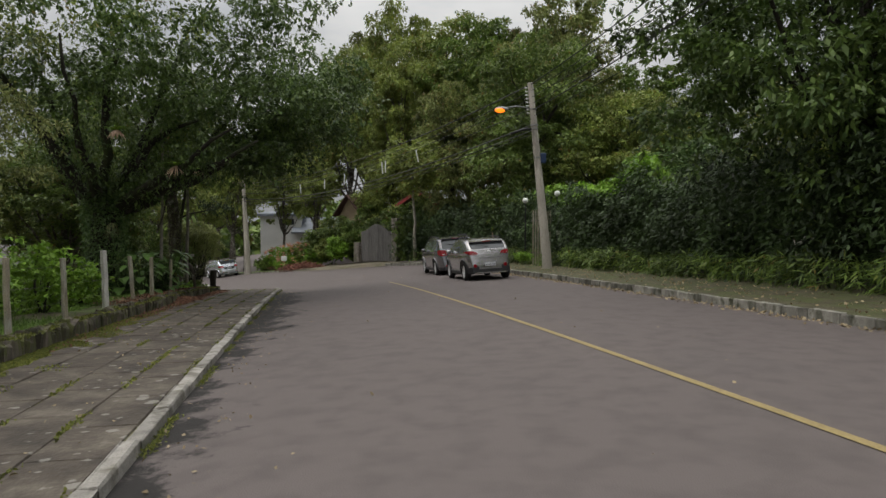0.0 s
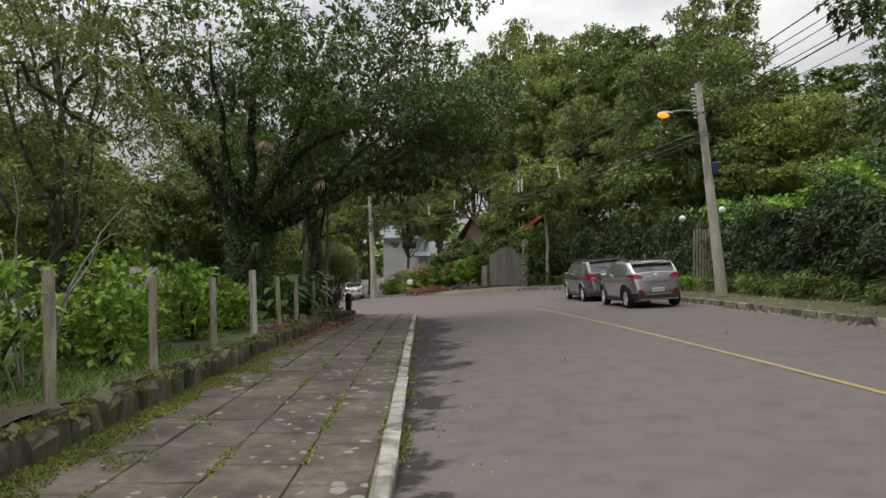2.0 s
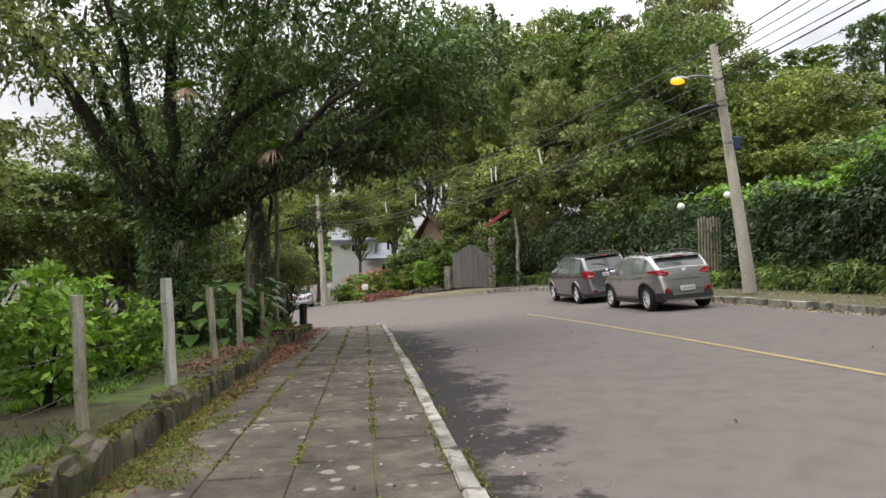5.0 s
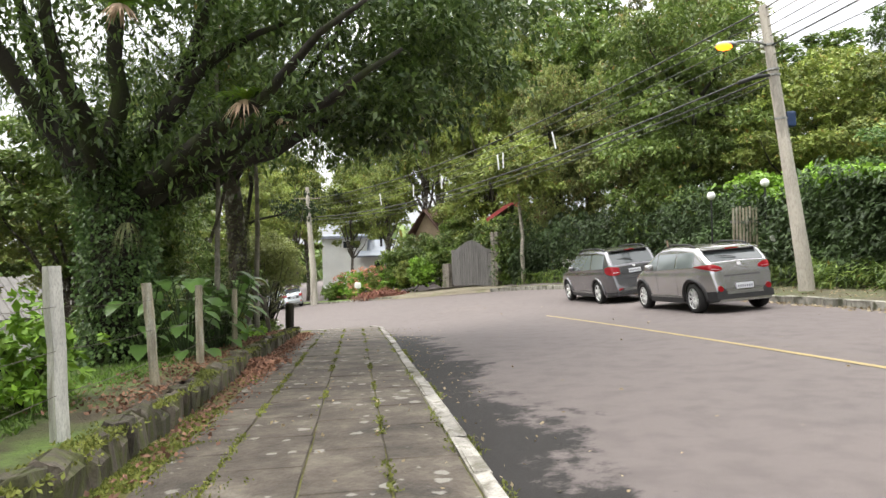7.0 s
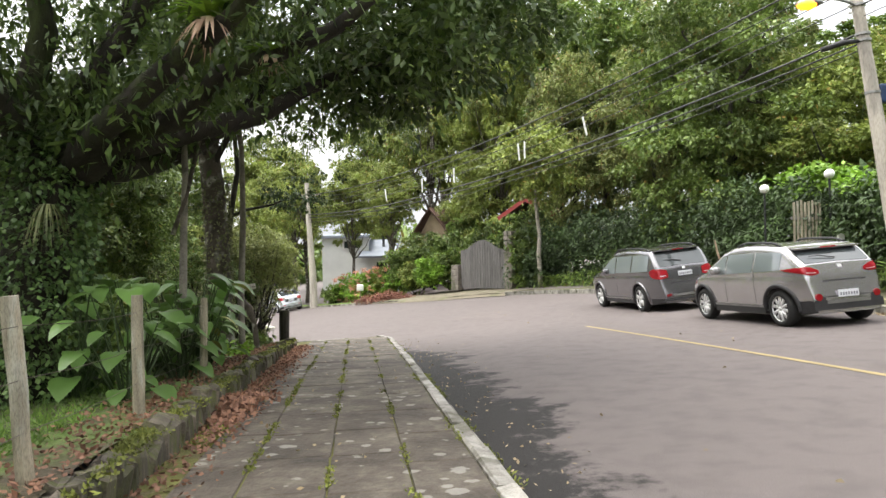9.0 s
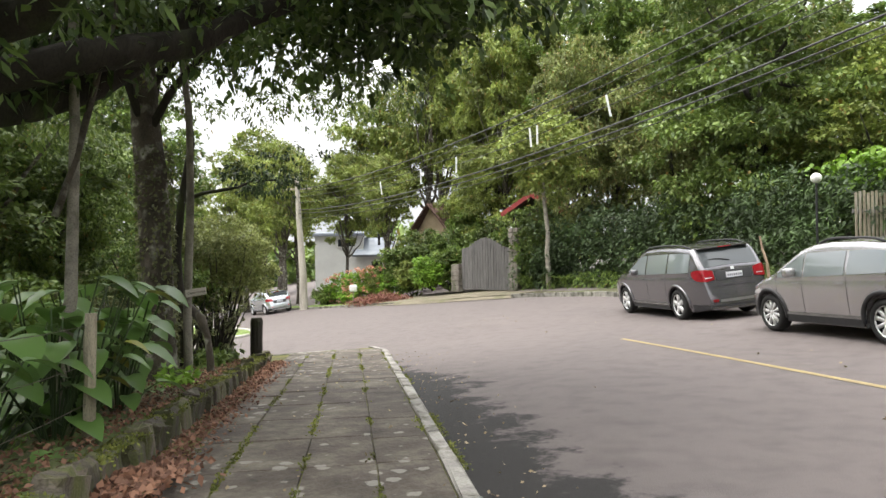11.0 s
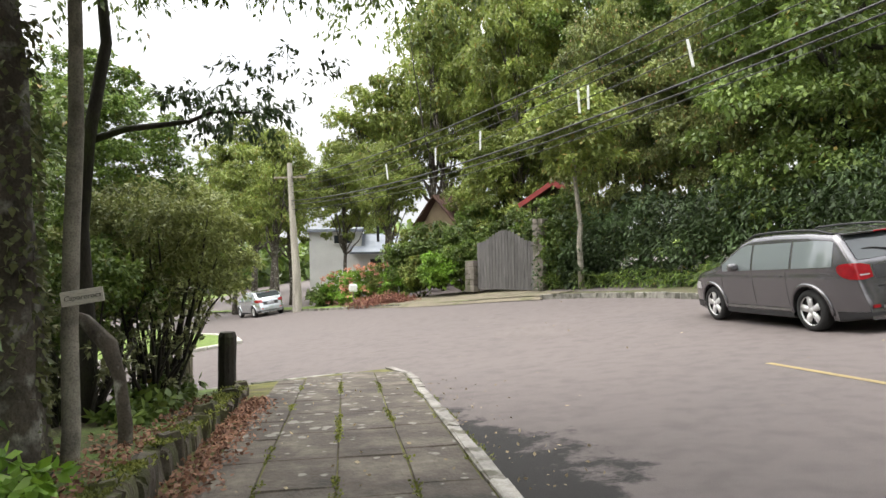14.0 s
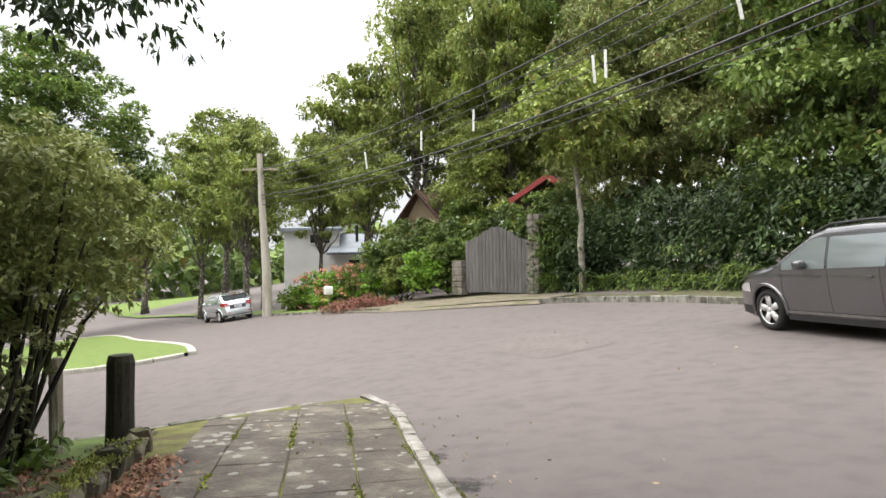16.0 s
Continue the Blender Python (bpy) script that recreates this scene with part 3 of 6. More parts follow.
# ---- hedge along the right-hand pavement ----
def hedge(name, rng, line, o0, u0, u1, height, n, leaf, mat, label, deep=1.8, base=0.0, width=0.35):
    nn = normals(line)
    keep = np.array([i for i in range(len(line)) if u0 <= line[i][0] <= u1])
    i = rng.choice(keep, n)
    o = o0 + rng.uniform(0, 1, n) ** 1.5 * deep
    u = line[i, 0] + nn[i, 0] * o + rng.normal(0, 0.3, n)
    v = line[i, 1] + nn[i, 1] * o + rng.normal(0, 0.1, n)
    lump = np.array([noise.noise((a * 0.45, b * 0.45, 9.0)) for a, b in zip(u, v)])
    h = base + (height * (1 + 0.4 * lump) - base) * rng.uniform(0, 1, n) ** 0.8
    push = np.array([noise.noise((a * 0.8, c * 1.0, 3.0)) * 0.9 + noise.noise((a * 2.6, c * 2.8, 5.0)) * 0.35 for a, c in zip(u, h)]) + 0.12 * h
    u, v = u + nn[i, 0] * push, v + nn[i, 1] * push
    x, y = xy(u, v)
    zk = ground_uv(line[i, 0], line[i, 1])
    P = np.stack((x, y, zk + RISE + 0.06 + h), 1)
    ox, oy = xy(-nn[i, 0], -nn[i, 1])
    out = np.stack((ox, oy, np.full(n, 0.4)), 1)
    ob = new(name, quads_mesh(name, leaf_quads(rng, P, out, leaf, leaf * width, 0.5), mat))
    return tagged(ob, label, "hedge", "", "stuff")



R1 = np.random.default_rng(11)
G_OLIVE = leaf_material("leaf_olive", (0.1, 0.125, 0.036), (0.27, 0.31, 0.092), 0.55, 0.45, (0.3, 0.2, 0.08), 0.08)
G_COOL = leaf_material("leaf_cool", (0.05, 0.1, 0.03), (0.17, 0.27, 0.08), 0.4, 0.42)
TREE_GREENS = [G_MID, G_LIGHT, G_OLIVE, G_COOL, G_LIGHT]


def crown_on(ob, rng, C, R, each, leaf, mat, droop=0.5, width=0.5, name="crown"):
    pts, out = clump_points(rng, C, R, each)
    return part(name, quads_mesh(name, leaf_quads(rng, pts, out, leaf, leaf * width, droop), mat), None, ob)


def cloud(rng, n, centre, radii):
    w = unit(rng.normal(0, 1, (n, 3)))
    return np.array(centre) + w * rng.uniform(0.1, 1, (n, 1)) ** 0.5 * np.array(radii)


# the old mossy tree behind the fence
mossy = thing("mossy_tree", "old forked tree, dark trunk and limbs thick with moss and ivy", "tree", at_left(18.9, -5.35, 0.0), 0)
fork = Vector((0.05, 0.1, 2.7))
part("trunk", tube(bend((0, 0, -0.2), fork, (-0.1, 0, 0), 7, R1, 0.05), [0.46, 0.38, 0.35, 0.33, 0.33, 0.36, 0.33], 14, rough=0.12, rng=R1), DARK_BARK, mossy, smooth=True)
limb_ends = [((-1.7, 0.2, 6.8), (-0.35, 0, -0.2)), ((0.75, -0.4, 7.6), (-0.2, 0, 0.2)), ((1.9, 0.6, 7.2), (0.1, 0, -0.2)), ((2.7, -0.3, 4.9), (-0.1, 0, 0.55)), ((4.2, -2.2, 4.4), (0, 0, 0)), ((4.4, -0.8, 4.3), (0, 0, 0)), ((-1.8, -2.2, 7.3), (-0.5, 0.2, 0)), ((3.0, 2.8, 6.6), (0, 0.3, -0.9)), ((-2.8, 0.6, 6.0), (0, 0, -0.5)), ((1.9, 5.4, 5.0), (0, 0, 0.3)), ((4.6, 3.9, 5.6), (0, 0, -0.2)), ((0.9, 3.4, 7.0), (0, 0, -0.6)), ((0.4, -2.6, 6.5), (0, -0.2, -0.5))]
for e, s in limb_ends:
    line = bend(fork - Vector((0, 0, 0.25)), e, s, 9, R1, 0.12)
    part("limb", tube(line, [0.18, 0.15, 0.13, 0.115, 0.1, 0.08, 0.065, 0.045, 0.025], 9, rough=0.15, rng=R1), DARK_BARK, mossy, smooth=True)
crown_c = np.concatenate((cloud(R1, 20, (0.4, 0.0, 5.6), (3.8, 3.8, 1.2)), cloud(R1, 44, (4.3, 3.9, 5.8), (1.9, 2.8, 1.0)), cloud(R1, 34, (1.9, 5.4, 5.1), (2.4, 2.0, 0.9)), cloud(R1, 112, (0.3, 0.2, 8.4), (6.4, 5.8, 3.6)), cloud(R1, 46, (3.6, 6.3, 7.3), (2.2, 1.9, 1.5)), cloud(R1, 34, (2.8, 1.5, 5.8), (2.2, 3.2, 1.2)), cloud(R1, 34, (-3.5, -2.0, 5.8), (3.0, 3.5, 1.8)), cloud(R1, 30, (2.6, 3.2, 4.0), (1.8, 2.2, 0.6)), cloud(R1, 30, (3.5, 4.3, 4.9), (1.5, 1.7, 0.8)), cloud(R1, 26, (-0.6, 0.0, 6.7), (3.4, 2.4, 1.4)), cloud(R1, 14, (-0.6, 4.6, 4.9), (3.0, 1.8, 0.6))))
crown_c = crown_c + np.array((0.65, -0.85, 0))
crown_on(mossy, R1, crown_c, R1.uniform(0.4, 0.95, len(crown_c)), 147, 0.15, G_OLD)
# upper leaves in a lighter green: sunlight on the crown put into the colour
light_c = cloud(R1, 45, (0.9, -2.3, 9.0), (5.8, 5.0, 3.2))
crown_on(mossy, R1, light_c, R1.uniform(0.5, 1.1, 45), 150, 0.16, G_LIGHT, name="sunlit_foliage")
# ivy and ferns on the trunk and its limbs
ivy_n = 9000
ia, ih = R1.uniform(0, 2 * math.pi, ivy_n), R1.uniform(0, 1, ivy_n) ** 1.2 * 3.0
ir = 0.38 + R1.uniform(0, 0.16, ivy_n) * (0.5 + np.abs(np.sin(ia * 3 + ih * 4)))
iv = np.stack((ir * np.cos(ia), ir * np.sin(ia), ih), 1)
part("ivy", quads_mesh("ivy", leaf_quads(R1, iv, np.stack((np.cos(ia), np.sin(ia), ia * 0), 1), 0.07, 0.055, 0.7), G_COOL), None, mossy, "green ivy leaves covering the trunk")
fern = []
for e, s in limb_ends:
    a, b = np.array(fork), np.array(e)
    t = R1.uniform(0.0, 0.8, 1000)[:, None]
    lump = 0.1 + 0.16 * np.abs(np.sin(t * 17 + e[0]))
    p = a + (b - a) * t + np.array(s) * 4 * t * (1 - t) + R1.normal(0, 1, (1000, 3)) * lump
    fern.append(p)
fern = np.concatenate(fern)
tagged(part("moss_cover", quads_mesh("moss_cover", leaf_quads(R1, fern, unit(R1.normal(0, 1, fern.shape)), 0.15, 0.05, 0.5), G_OLD), None, mossy, "small ferns and moss along the limbs"), kind="stuff")


def rosette(place, n, length, width, mat, droop, label, up=0.6, tilt=1.0, rng=R1, name="bromeliad", dead=None):
    """A rosette of strap leaves, each bent over; dead: a material for a skirt of dry leaves hanging under it."""
    ob = thing(name, label, "plant", place, 0)

    def straps(count, lift, fall, L0):
        qs = []
        for i in range(count):
            a = rng.uniform(0, 2 * math.pi)
            w = np.array((math.cos(a), math.sin(a), 0)) * tilt
            side = np.array((-math.sin(a), math.cos(a), 0))
            L = L0 * rng.uniform(0.7, 1.15)
            p = [w * L * t + np.array((0, 0, L * (lift * t - fall * t * t))) for t in (0, 0.3, 0.6, 1.0)]
            ws = [width * k for k in (0.7, 1.0, 0.75, 0.05)]
            for k in range(3):
                qs.append((p[k] - side * ws[k] / 2, p[k] + side * ws[k] / 2, p[k + 1] + side * ws[k + 1] / 2, p[k + 1] - side * ws[k + 1] / 2))
        return np.array(qs)

    part("leaves", quads_mesh("leaves", straps(n, up, droop, length), mat), None, ob)
    if dead:
        part("dry_leaves", quads_mesh("dry_leaves", straps(26, -0.15, 0.75, length * 0.8) * np.array((0.75, 0.75, 0.85)), dead), None, ob, "pale brown dry hanging leaves")
    return ob


STRAW = leaf_material("straw_leaves", (0.3, 0.2, 0.13), (0.5, 0.36, 0.26), 0.8, 0.2)
for p, L in [((-6.67, 16.05, 2.93), 0.46), ((-6.5, 17.0, 2.9), 0.3), ((-7.4, 14.6, 3.6), 0.36)]:
    rosette(p, 34, L, 0.05, G_BRIGHT, 0.55, "green bromeliad with a dry brown skirt on a mossy limb", dead=STRAW)
rosette((-8.75, 16.95, 1.5), 60, 0.5, 0.014, G_GREY, 1.25, "tuft of long grey green leaves hanging from the trunk", up=0.3, tilt=0.5, name="hanging_plant")

# slimmer trees of the garden strip
second = thing("lichened_tree", "slender dark tree with pale lichen patches on its bark", "tree", at_left(22.8, -4.28, 0.0), 0)
part("trunk", tube(bend((0, 0, -0.2), (-0.5, 0.1, 6.5), (0.15, 0, 0), 10, R1, 0.06), [0.27, 0.21, 0.19, 0.18, 0.175, 0.165, 0.15, 0.13, 0.1, 0.06], 12, rough=0.12, rng=R1), BARK, second, smooth=True)
sa_, sh_ = R1.uniform(0, 2 * math.pi, 2600), R1.uniform(0, 1, 2600) ** 1.4 * 3.2
sv_ = np.stack((0.21 * np.cos(sa_) - 0.02 * sh_, 0.21 * np.sin(sa_), sh_), 1)
part("ivy", quads_mesh("ivy", leaf_quads(R1, sv_, np.stack((np.cos(sa_), np.sin(sa_), sa_ * 0), 1), 0.06, 0.045, 0.7), G_GREY), None, second, "pale lichen and small ivy leaves on the bark")
ends = [((0.9, 1.2, 5.4), (0, 0, 0.3)), ((-1.5, -1.2, 6.5), (0, 0, 0.4)), ((2.4, 0.2, 5.6), (0, 0, 0.5)), ((-0.6, 2.6, 6.2), (0, 0, 0.3))]
for e, s in ends:
    part("limb", tube(bend((-0.15, 0.02, 3.4 + R1.uniform(-0.5, 0.8)), e, s, 8, R1, 0.1), [0.06, 0.05, 0.045, 0.04, 0.032, 0.025, 0.018, 0.01], 7, rough=0.1, rng=R1), DARK_BARK, second, smooth=True)
sc = np.concatenate((cloud(R1, 90, (-0.8, 0.0, 7.4), (3.6, 3.2, 2.2)), cloud(R1, 16, (2.0, 2.4, 4.3), (1.3, 1.2, 0.5)), cloud(R1, 45, (0.6, -1.2, 5.4), (2.6, 2.4, 1.0)), cloud(R1, 60, (-1.4, -0.3, 4.9), (2.4, 2.6, 1.0)), cloud(R1, 34, (0.6, 0.6, 4.3), (3.2, 2.2, 0.5)), cloud(R1, 22, (-1.8, 0.2, 3.9), (1.6, 1.6, 0.5))))
crown_on(second, R1, sc, R1.uniform(0.35, 0.8, len(sc)), 133, 0.085, G_CANOPY, 0.9, 0.4)
sign_tree = thing("young_tree", "thin pale lichened trunk of a young tree", "tree", at_left(22.9, -4.02, 0.1), 0)
part("trunk", tube(bend((0, 0, -0.3), (-0.1, 0.1, 6.8), (0.1, 0.05, 0), 12, R1, 0.05), [0.07, 0.058, 0.054, 0.052, 0.05, 0.046, 0.045, 0.042, 0.04, 0.035, 0.03, 0.025], 10, rough=0.08, rng=R1), PALE_BARK, sign_tree, smooth=True)
crown_on(sign_tree, R1, cloud(R1, 24, (-0.1, 0.1, 6.6), (1.5, 1.5, 1.4)), R1.uniform(0.3, 0.6, 24), 150, 0.15, G_MID, 0.8, 0.4)
bent = thing("young_tree", "thin dark crooked young tree with few leaves", "tree", at_left(24.6, -4.5, 0.05), 0)
part("trunk", tube([(0, 0, -0.2), (0.02, 0, 0.9), (-0.04, 0.03, 1.9), (0.05, 0, 2.7), (0.22, 0.02, 3.6), (0.15, 0, 4.6), (0.3, 0.1, 6.2)], [0.08, 0.07, 0.065, 0.06, 0.05, 0.04, 0.02], 9, rough=0.1, rng=R1), DARK_BARK, bent, smooth=True)
part("limb", tube(bend((0.05, 0, 2.7), (1.5, 0.9, 3.0), (0, 0, 0.15), 7, R1, 0.06), [0.035, 0.03, 0.027, 0.022, 0.018, 0.012, 0.006], 6), DARK_BARK, bent, smooth=True)
crown_on(bent, R1, np.concatenate((cloud(R1, 12, (1.3, 0.8, 3.2), (0.9, 0.8, 0.4)), cloud(R1, 14, (0.3, 0.1, 5.6), (1.2, 1.2, 1.0)))), R1.uniform(0.2, 0.5, 26), 120, 0.085, G_DARK, 0.9, 0.4)
third = thing("young_tree", "slim grey forked trunk beside the mossy tree", "tree", at_left(19.8, -4.3, 0.05), 0)
part("trunk", tube(bend((0, 0, -0.2), (0.15, 0.2, 5.5), (0.1, 0, 0), 9, R1, 0.04), [0.055, 0.05, 0.05, 0.045, 0.04, 0.04, 0.035, 0.03, 0.02], 8), PALE_BARK, third, smooth=True)
part("limb", tube(bend((0.05, 0.03, 1.9), (0.5, 0.3, 4.4), (0.1, 0, 0), 7, R1, 0.03), [0.03, 0.03, 0.027, 0.025, 0.02, 0.015, 0.01], 6), BARK, third, smooth=True)
crown_on(third, R1, cloud(R1, 14, (0.3, 0.3, 4.6), (1.1, 1.1, 1.0)), R1.uniform(0.3, 0.5, 14), 100, 0.15, G_MID, 0.8, 0.4)

# the crooked dead trunk by the wall
dead_t = thing("dead_trunk", "crooked bare dead trunk leaning by the wall", "tree trunk", at_left(23.55, -3.85, 0.1), 0)
part("trunk", tube([(0, 0, -0.15), (0.02, 0, 0.25), (-0.02, 0, 0.6), (-0.12, 0.02, 0.85), (-0.3, 0.0, 1.05), (-0.42, -0.05, 1.12)], [0.055, 0.05, 0.05, 0.06, 0.05, 0.03], 10, rough=0.2, rng=R1), BARK, dead_t, smooth=True)

# trees behind and around
SPOT_LABELS = ["tall green broadleaf tree behind the hedge", "tall yellowish green tree with an open crown", "dark leafy tree rising behind the hedge"]
right_tree = tree("broadleaf_tree", R1, stand(10.3, 16.0), 12, 0.35, (0.0, -0.4, 6.8, 6.0, 4.8, 4.8), 215, 301, 0.2, G_OLD, DARK_BARK, "dark dense broadleaf tree overhanging the pavement", limbs=10, clump_r=(0.5, 1.2))
proto_a = tree("broadleaf_tree", R1, stand(3.2, 53.0), 18.5, 0.35, (0, 0, 11.4, 5.2, 5.0, 7.6), 190, 300, 0.28, G_MID, BARK, SPOT_LABELS[0], limbs=12)
proto_b = tree("broadleaf_tree", R1, stand(-12.8, 65), 17, 0.3, (0, 0, 11.5, 4.2, 4.2, 5.6), 75, 300, 0.3, G_LIGHT, BARK, SPOT_LABELS[1], limbs=16, fork=0.4, clump_r=(0.5, 1.3))
proto_c = tree("broadleaf_tree", R1, stand(6.2, 40), 14, 0.3, (0, 0, 7.2, 4.5, 4.4, 6.8), 180, 294, 0.24, G_CANOPY, DARK_BARK, SPOT_LABELS[2], limbs=8)
for x, y, t, s, h in [(8.2, 46, 40, 0.8, 0.98), (-5.5, 70, 80, 1.1, 1.45), (15, 50, 10, 1.2, 0.72), (20, 41, 200, 1.0, 0.36), (24, 58, 100, 1.1, 0.45), (21, 31, 300, 0.9, 0.45), (31, 42, 60, 1.2, 0.55), (1, 62, 130, 1.2, 1.2), (10, 66, 170, 1.3, 1.15), (-34, 62, 20, 1.3, 1.0), (-46, 52, 90, 1.3, 1.0), (-40, 36, 150, 1.2, 0.9), (-30, 22, 200, 1.1, 0.9), (-26, 8, 250, 1.1, 0.9), (-24, -6, 300, 1.1, 0.9)]:
    again(proto_a, stand(x, y) if x > -20 or y > 60 else (x, y, float(ground_uv(*uv_of(x, y))) - 0.1), t, (s, h), "" if x > -20 else "tall green broadleaf tree beyond the side street", TREE_GREENS[int(R1.integers(5))])
for x, y, t, s, h in [(-26.5, 75, 70, 1.1, 1.05), (-21, 97, 140, 1.3, 1.1), (-9, 78, 220, 1.2, 1.6), (-9.0, 63, 250, 0.9, 1.25), (-3.5, 56, 70, 0.75, 1.1), (-42, 92, 20, 1.3, 1.0), (3, 78, 20, 1.2, 1.4), (-33, 100, 90, 1.4, 1.1), (-4, 59, 33, 0.65, 0.85), (-15.2, 61, 60, 0.55, 0.66), (-11.6, 58, 160, 0.5, 0.6), (-19.5, 63, 260, 0.6, 0.7), (-18.5, 56.5, 310, 0.6, 0.68), (-22.5, 60, 20, 0.6, 0.62)]:
    again(proto_b, stand(x, y), t, (s, h))
for x, y, t, s, h in [(0.6, 48.5, 40, 0.7, 0.95), (10.5, 37, 130, 0.9, 0.7), (11.5, 29, 220, 0.8, 0.4), (15.5, 25, 20, 0.9, 0.55), (16, 13, 70, 1.0, 0.9), (14, 5, 150, 1.0, 0.9), (14, -4, 260, 1.0, 0.9), (13, -14, 20, 1.1, 0.9), (4.5, 46, 300, 0.8, 0.9), (-4.4, 56.5, 80, 0.75, 0.72)]:
    again(proto_c, stand(x, y), t, (s, h), "", TREE_GREENS[int(R1.integers(5))])
for x, y, t, s, h in [(-21, 27, 200, 0.6, 0.5), (-18.5, 22.5, 40, 0.55, 0.45), (-19.5, 31, 120, 0.55, 0.42), (-17.5, 17.0, 300, 0.5, 0.4)]:
    again(proto_b, (x, y, float(ground_uv(*uv_of(x, y))) - 0.1), t, (s, h), "open light green tree beside the side street")
for x, y, t, s, h in [(-14.0, 23.5, 15, 0.62, 0.42), (-17.5, 21.0, 95, 0.6, 0.42), (-16.0, 28.0, 215, 0.62, 0.45)]:
    again(proto_b, (x, y, float(left_level(uv_of(x, y)[0])) - 1.0), t, (s, h), "dark open-crowned tree below the garden strip", G_CANOPY)
for x, y, t, s, h in [(-13, -6, 280, 0.8, 0.7), (-13.2, 25.6, 160, 0.4, 0.42)]:
    z = float(left_level(uv_of(x, y)[0])) - 0.9
    again(proto_c, (x, y, z), t, (s, h), "dark leafy tree in the garden behind the fence")


def araucaria(place, height, rng):
    """A tall bare trunk with tiers of upturned branches, each ending in a round tuft of needles."""
    ob = thing("araucaria", "tall dark araucaria pine with round tufts on upturned branches", "tree", place, 0)
    part("trunk", tube(bend((0, 0, -0.2), (0.2, 0, height), (0, 0, 0), 8, rng, 0.04), [0.3, 0.27, 0.25, 0.22, 0.19, 0.16, 0.12, 0.05], 10), DARK_BARK, ob, smooth=True)
    C = []
    for tier in range(6):
        z = height * (0.5 + 0.09 * tier)
        for k in range(6):
            a = 2 * math.pi * (k + 0.5 * (tier % 2)) / 6 + rng.uniform(-0.2, 0.2)
            L = (2.6 - 0.25 * tier) * rng.uniform(0.8, 1.1)
            e = Vector((math.cos(a) * L, math.sin(a) * L, z + 0.6))
            part("branch", tube(bend((0.1, 0, z), e, (0, 0, -0.35), 5), [0.05, 0.045, 0.04, 0.03, 0.015], 5), DARK_BARK, ob)
            C += [e, e * 0.85 + Vector((0, 0, z * 0.15))]
    crown_on(ob, rng, np.array([tuple(c) for c in C]), rng.uniform(0.4, 0.7, len(C)), 245, 0.28, G_OLD, 0.1, 0.3)
    return ob


araucaria(stand(19.0, 44.0), 13.5, R1)
fine = tree("small_leaved_tree", R1, at_left(11.2, -5.9, -0.1), 6, 0.09, (0.1, 0, 4.1, 2.0, 2.2, 2.7), 80, 364, 0.075, G_PALE, BARK, "small-leaved grey green tree behind the fence", limbs=14, clump_r=(0.3, 0.75), fork=0.2)
copy_thing(fine, pose(*at_left(6.2, -7.8, -0.1), 0, 0, 130))

# woods that close the place all round
wn_n = 60000
wa = R1.uniform(0, 2 * math.pi, wn_n)
wr = R1.uniform(105, 135, wn_n)
wx, wy = wr * np.cos(wa) - 5, wr * np.sin(wa) + 30
wh = np.array([11 + 5 * noise.noise((a * 9, 0.3, 1.0)) for a in wa]) * R1.uniform(0, 1, wn_n) ** 0.8
wz = -6 + wh
wp = np.stack((wx, wy, wz), 1)
wo = unit(np.stack((-np.cos(wa), -np.sin(wa), np.full(wn_n, 0.3)), 1))
tagged(new("far_woods", quads_mesh("far_woods", leaf_quads(R1, wp, wo, 2.1, 1.5, 0.5), G_MID)), "distant belt of green woods around the houses", "woods", "", "stuff")


hedge("hedge", R1, RIGHT_LINE, 2.9, -30, 43.0, 3.3, 90000, 0.22, G_DARK, "dense dark green hedge of long-leaved shrubs", 2.0, 0.0, 0.34)
hedge("hedge", R1, RIGHT_LINE, 4.9, -30, 43.0, 3.4, 16000, 0.5, G_DARK, "shaded inner foliage of the hedge", 1.0, 0.0, 0.6)
hedge("hedge", R1, RIGHT_LINE, 3.6, 21, 31, 3.7, 8000, 0.22, G_BRIGHT, "bright green climbing foliage on top of the hedge", 1.6, 2.9, 0.6)
hedge("low_plants", R1, RIGHT_LINE, 2.6, -10, 42.5, 0.7, 14000, 0.3, G_MID, "low strap-leaved plants at the foot of the hedge", 0.7, 0.0, 0.14)


# ---- kerbs ----
def stones(owner, mesh_pool, line, z_of, rng, length=0.95, gap=0.012, jig=0.008):
    """Lays stones end to end along a plan line, as parts of owner."""
    d = np.concatenate(([0], np.cumsum(np.linalg.norm(np.diff(line, axis=0), axis=1))))
    s = 0.0
    while s + length < d[-1]:
        a = [np.interp(q, d, line[:, k]) for q in (s, s + length - gap) for k in (0, 1)]
        u0, v0, u1, v1 = a
        p, q = Vector((*xy(u0, v0), z_of(u0, v0))), Vector((*xy(u1, v1), z_of(u1, v1)))
        mid, way = (p + q) / 2, (q - p)
        ob = new("kerb_stone", mesh_pool[int(rng.integers(len(mesh_pool)))])
        turn = math.atan2(way.y, way.x)
        tilt = -math.atan2(way.z, math.hypot(way.x, way.y))
        ob.parent = owner
        ob.matrix_basis = Matrix.Translation(mid + Vector((0, 0, rng.uniform(-jig, jig)))) @ Euler((rng.uniform(-0.02, 0.02), tilt, turn + rng.uniform(-0.008, 0.008))).to_matrix().to_4x4() @ Matrix.Diagonal((way.length, 1, 1, 1))
        s += length


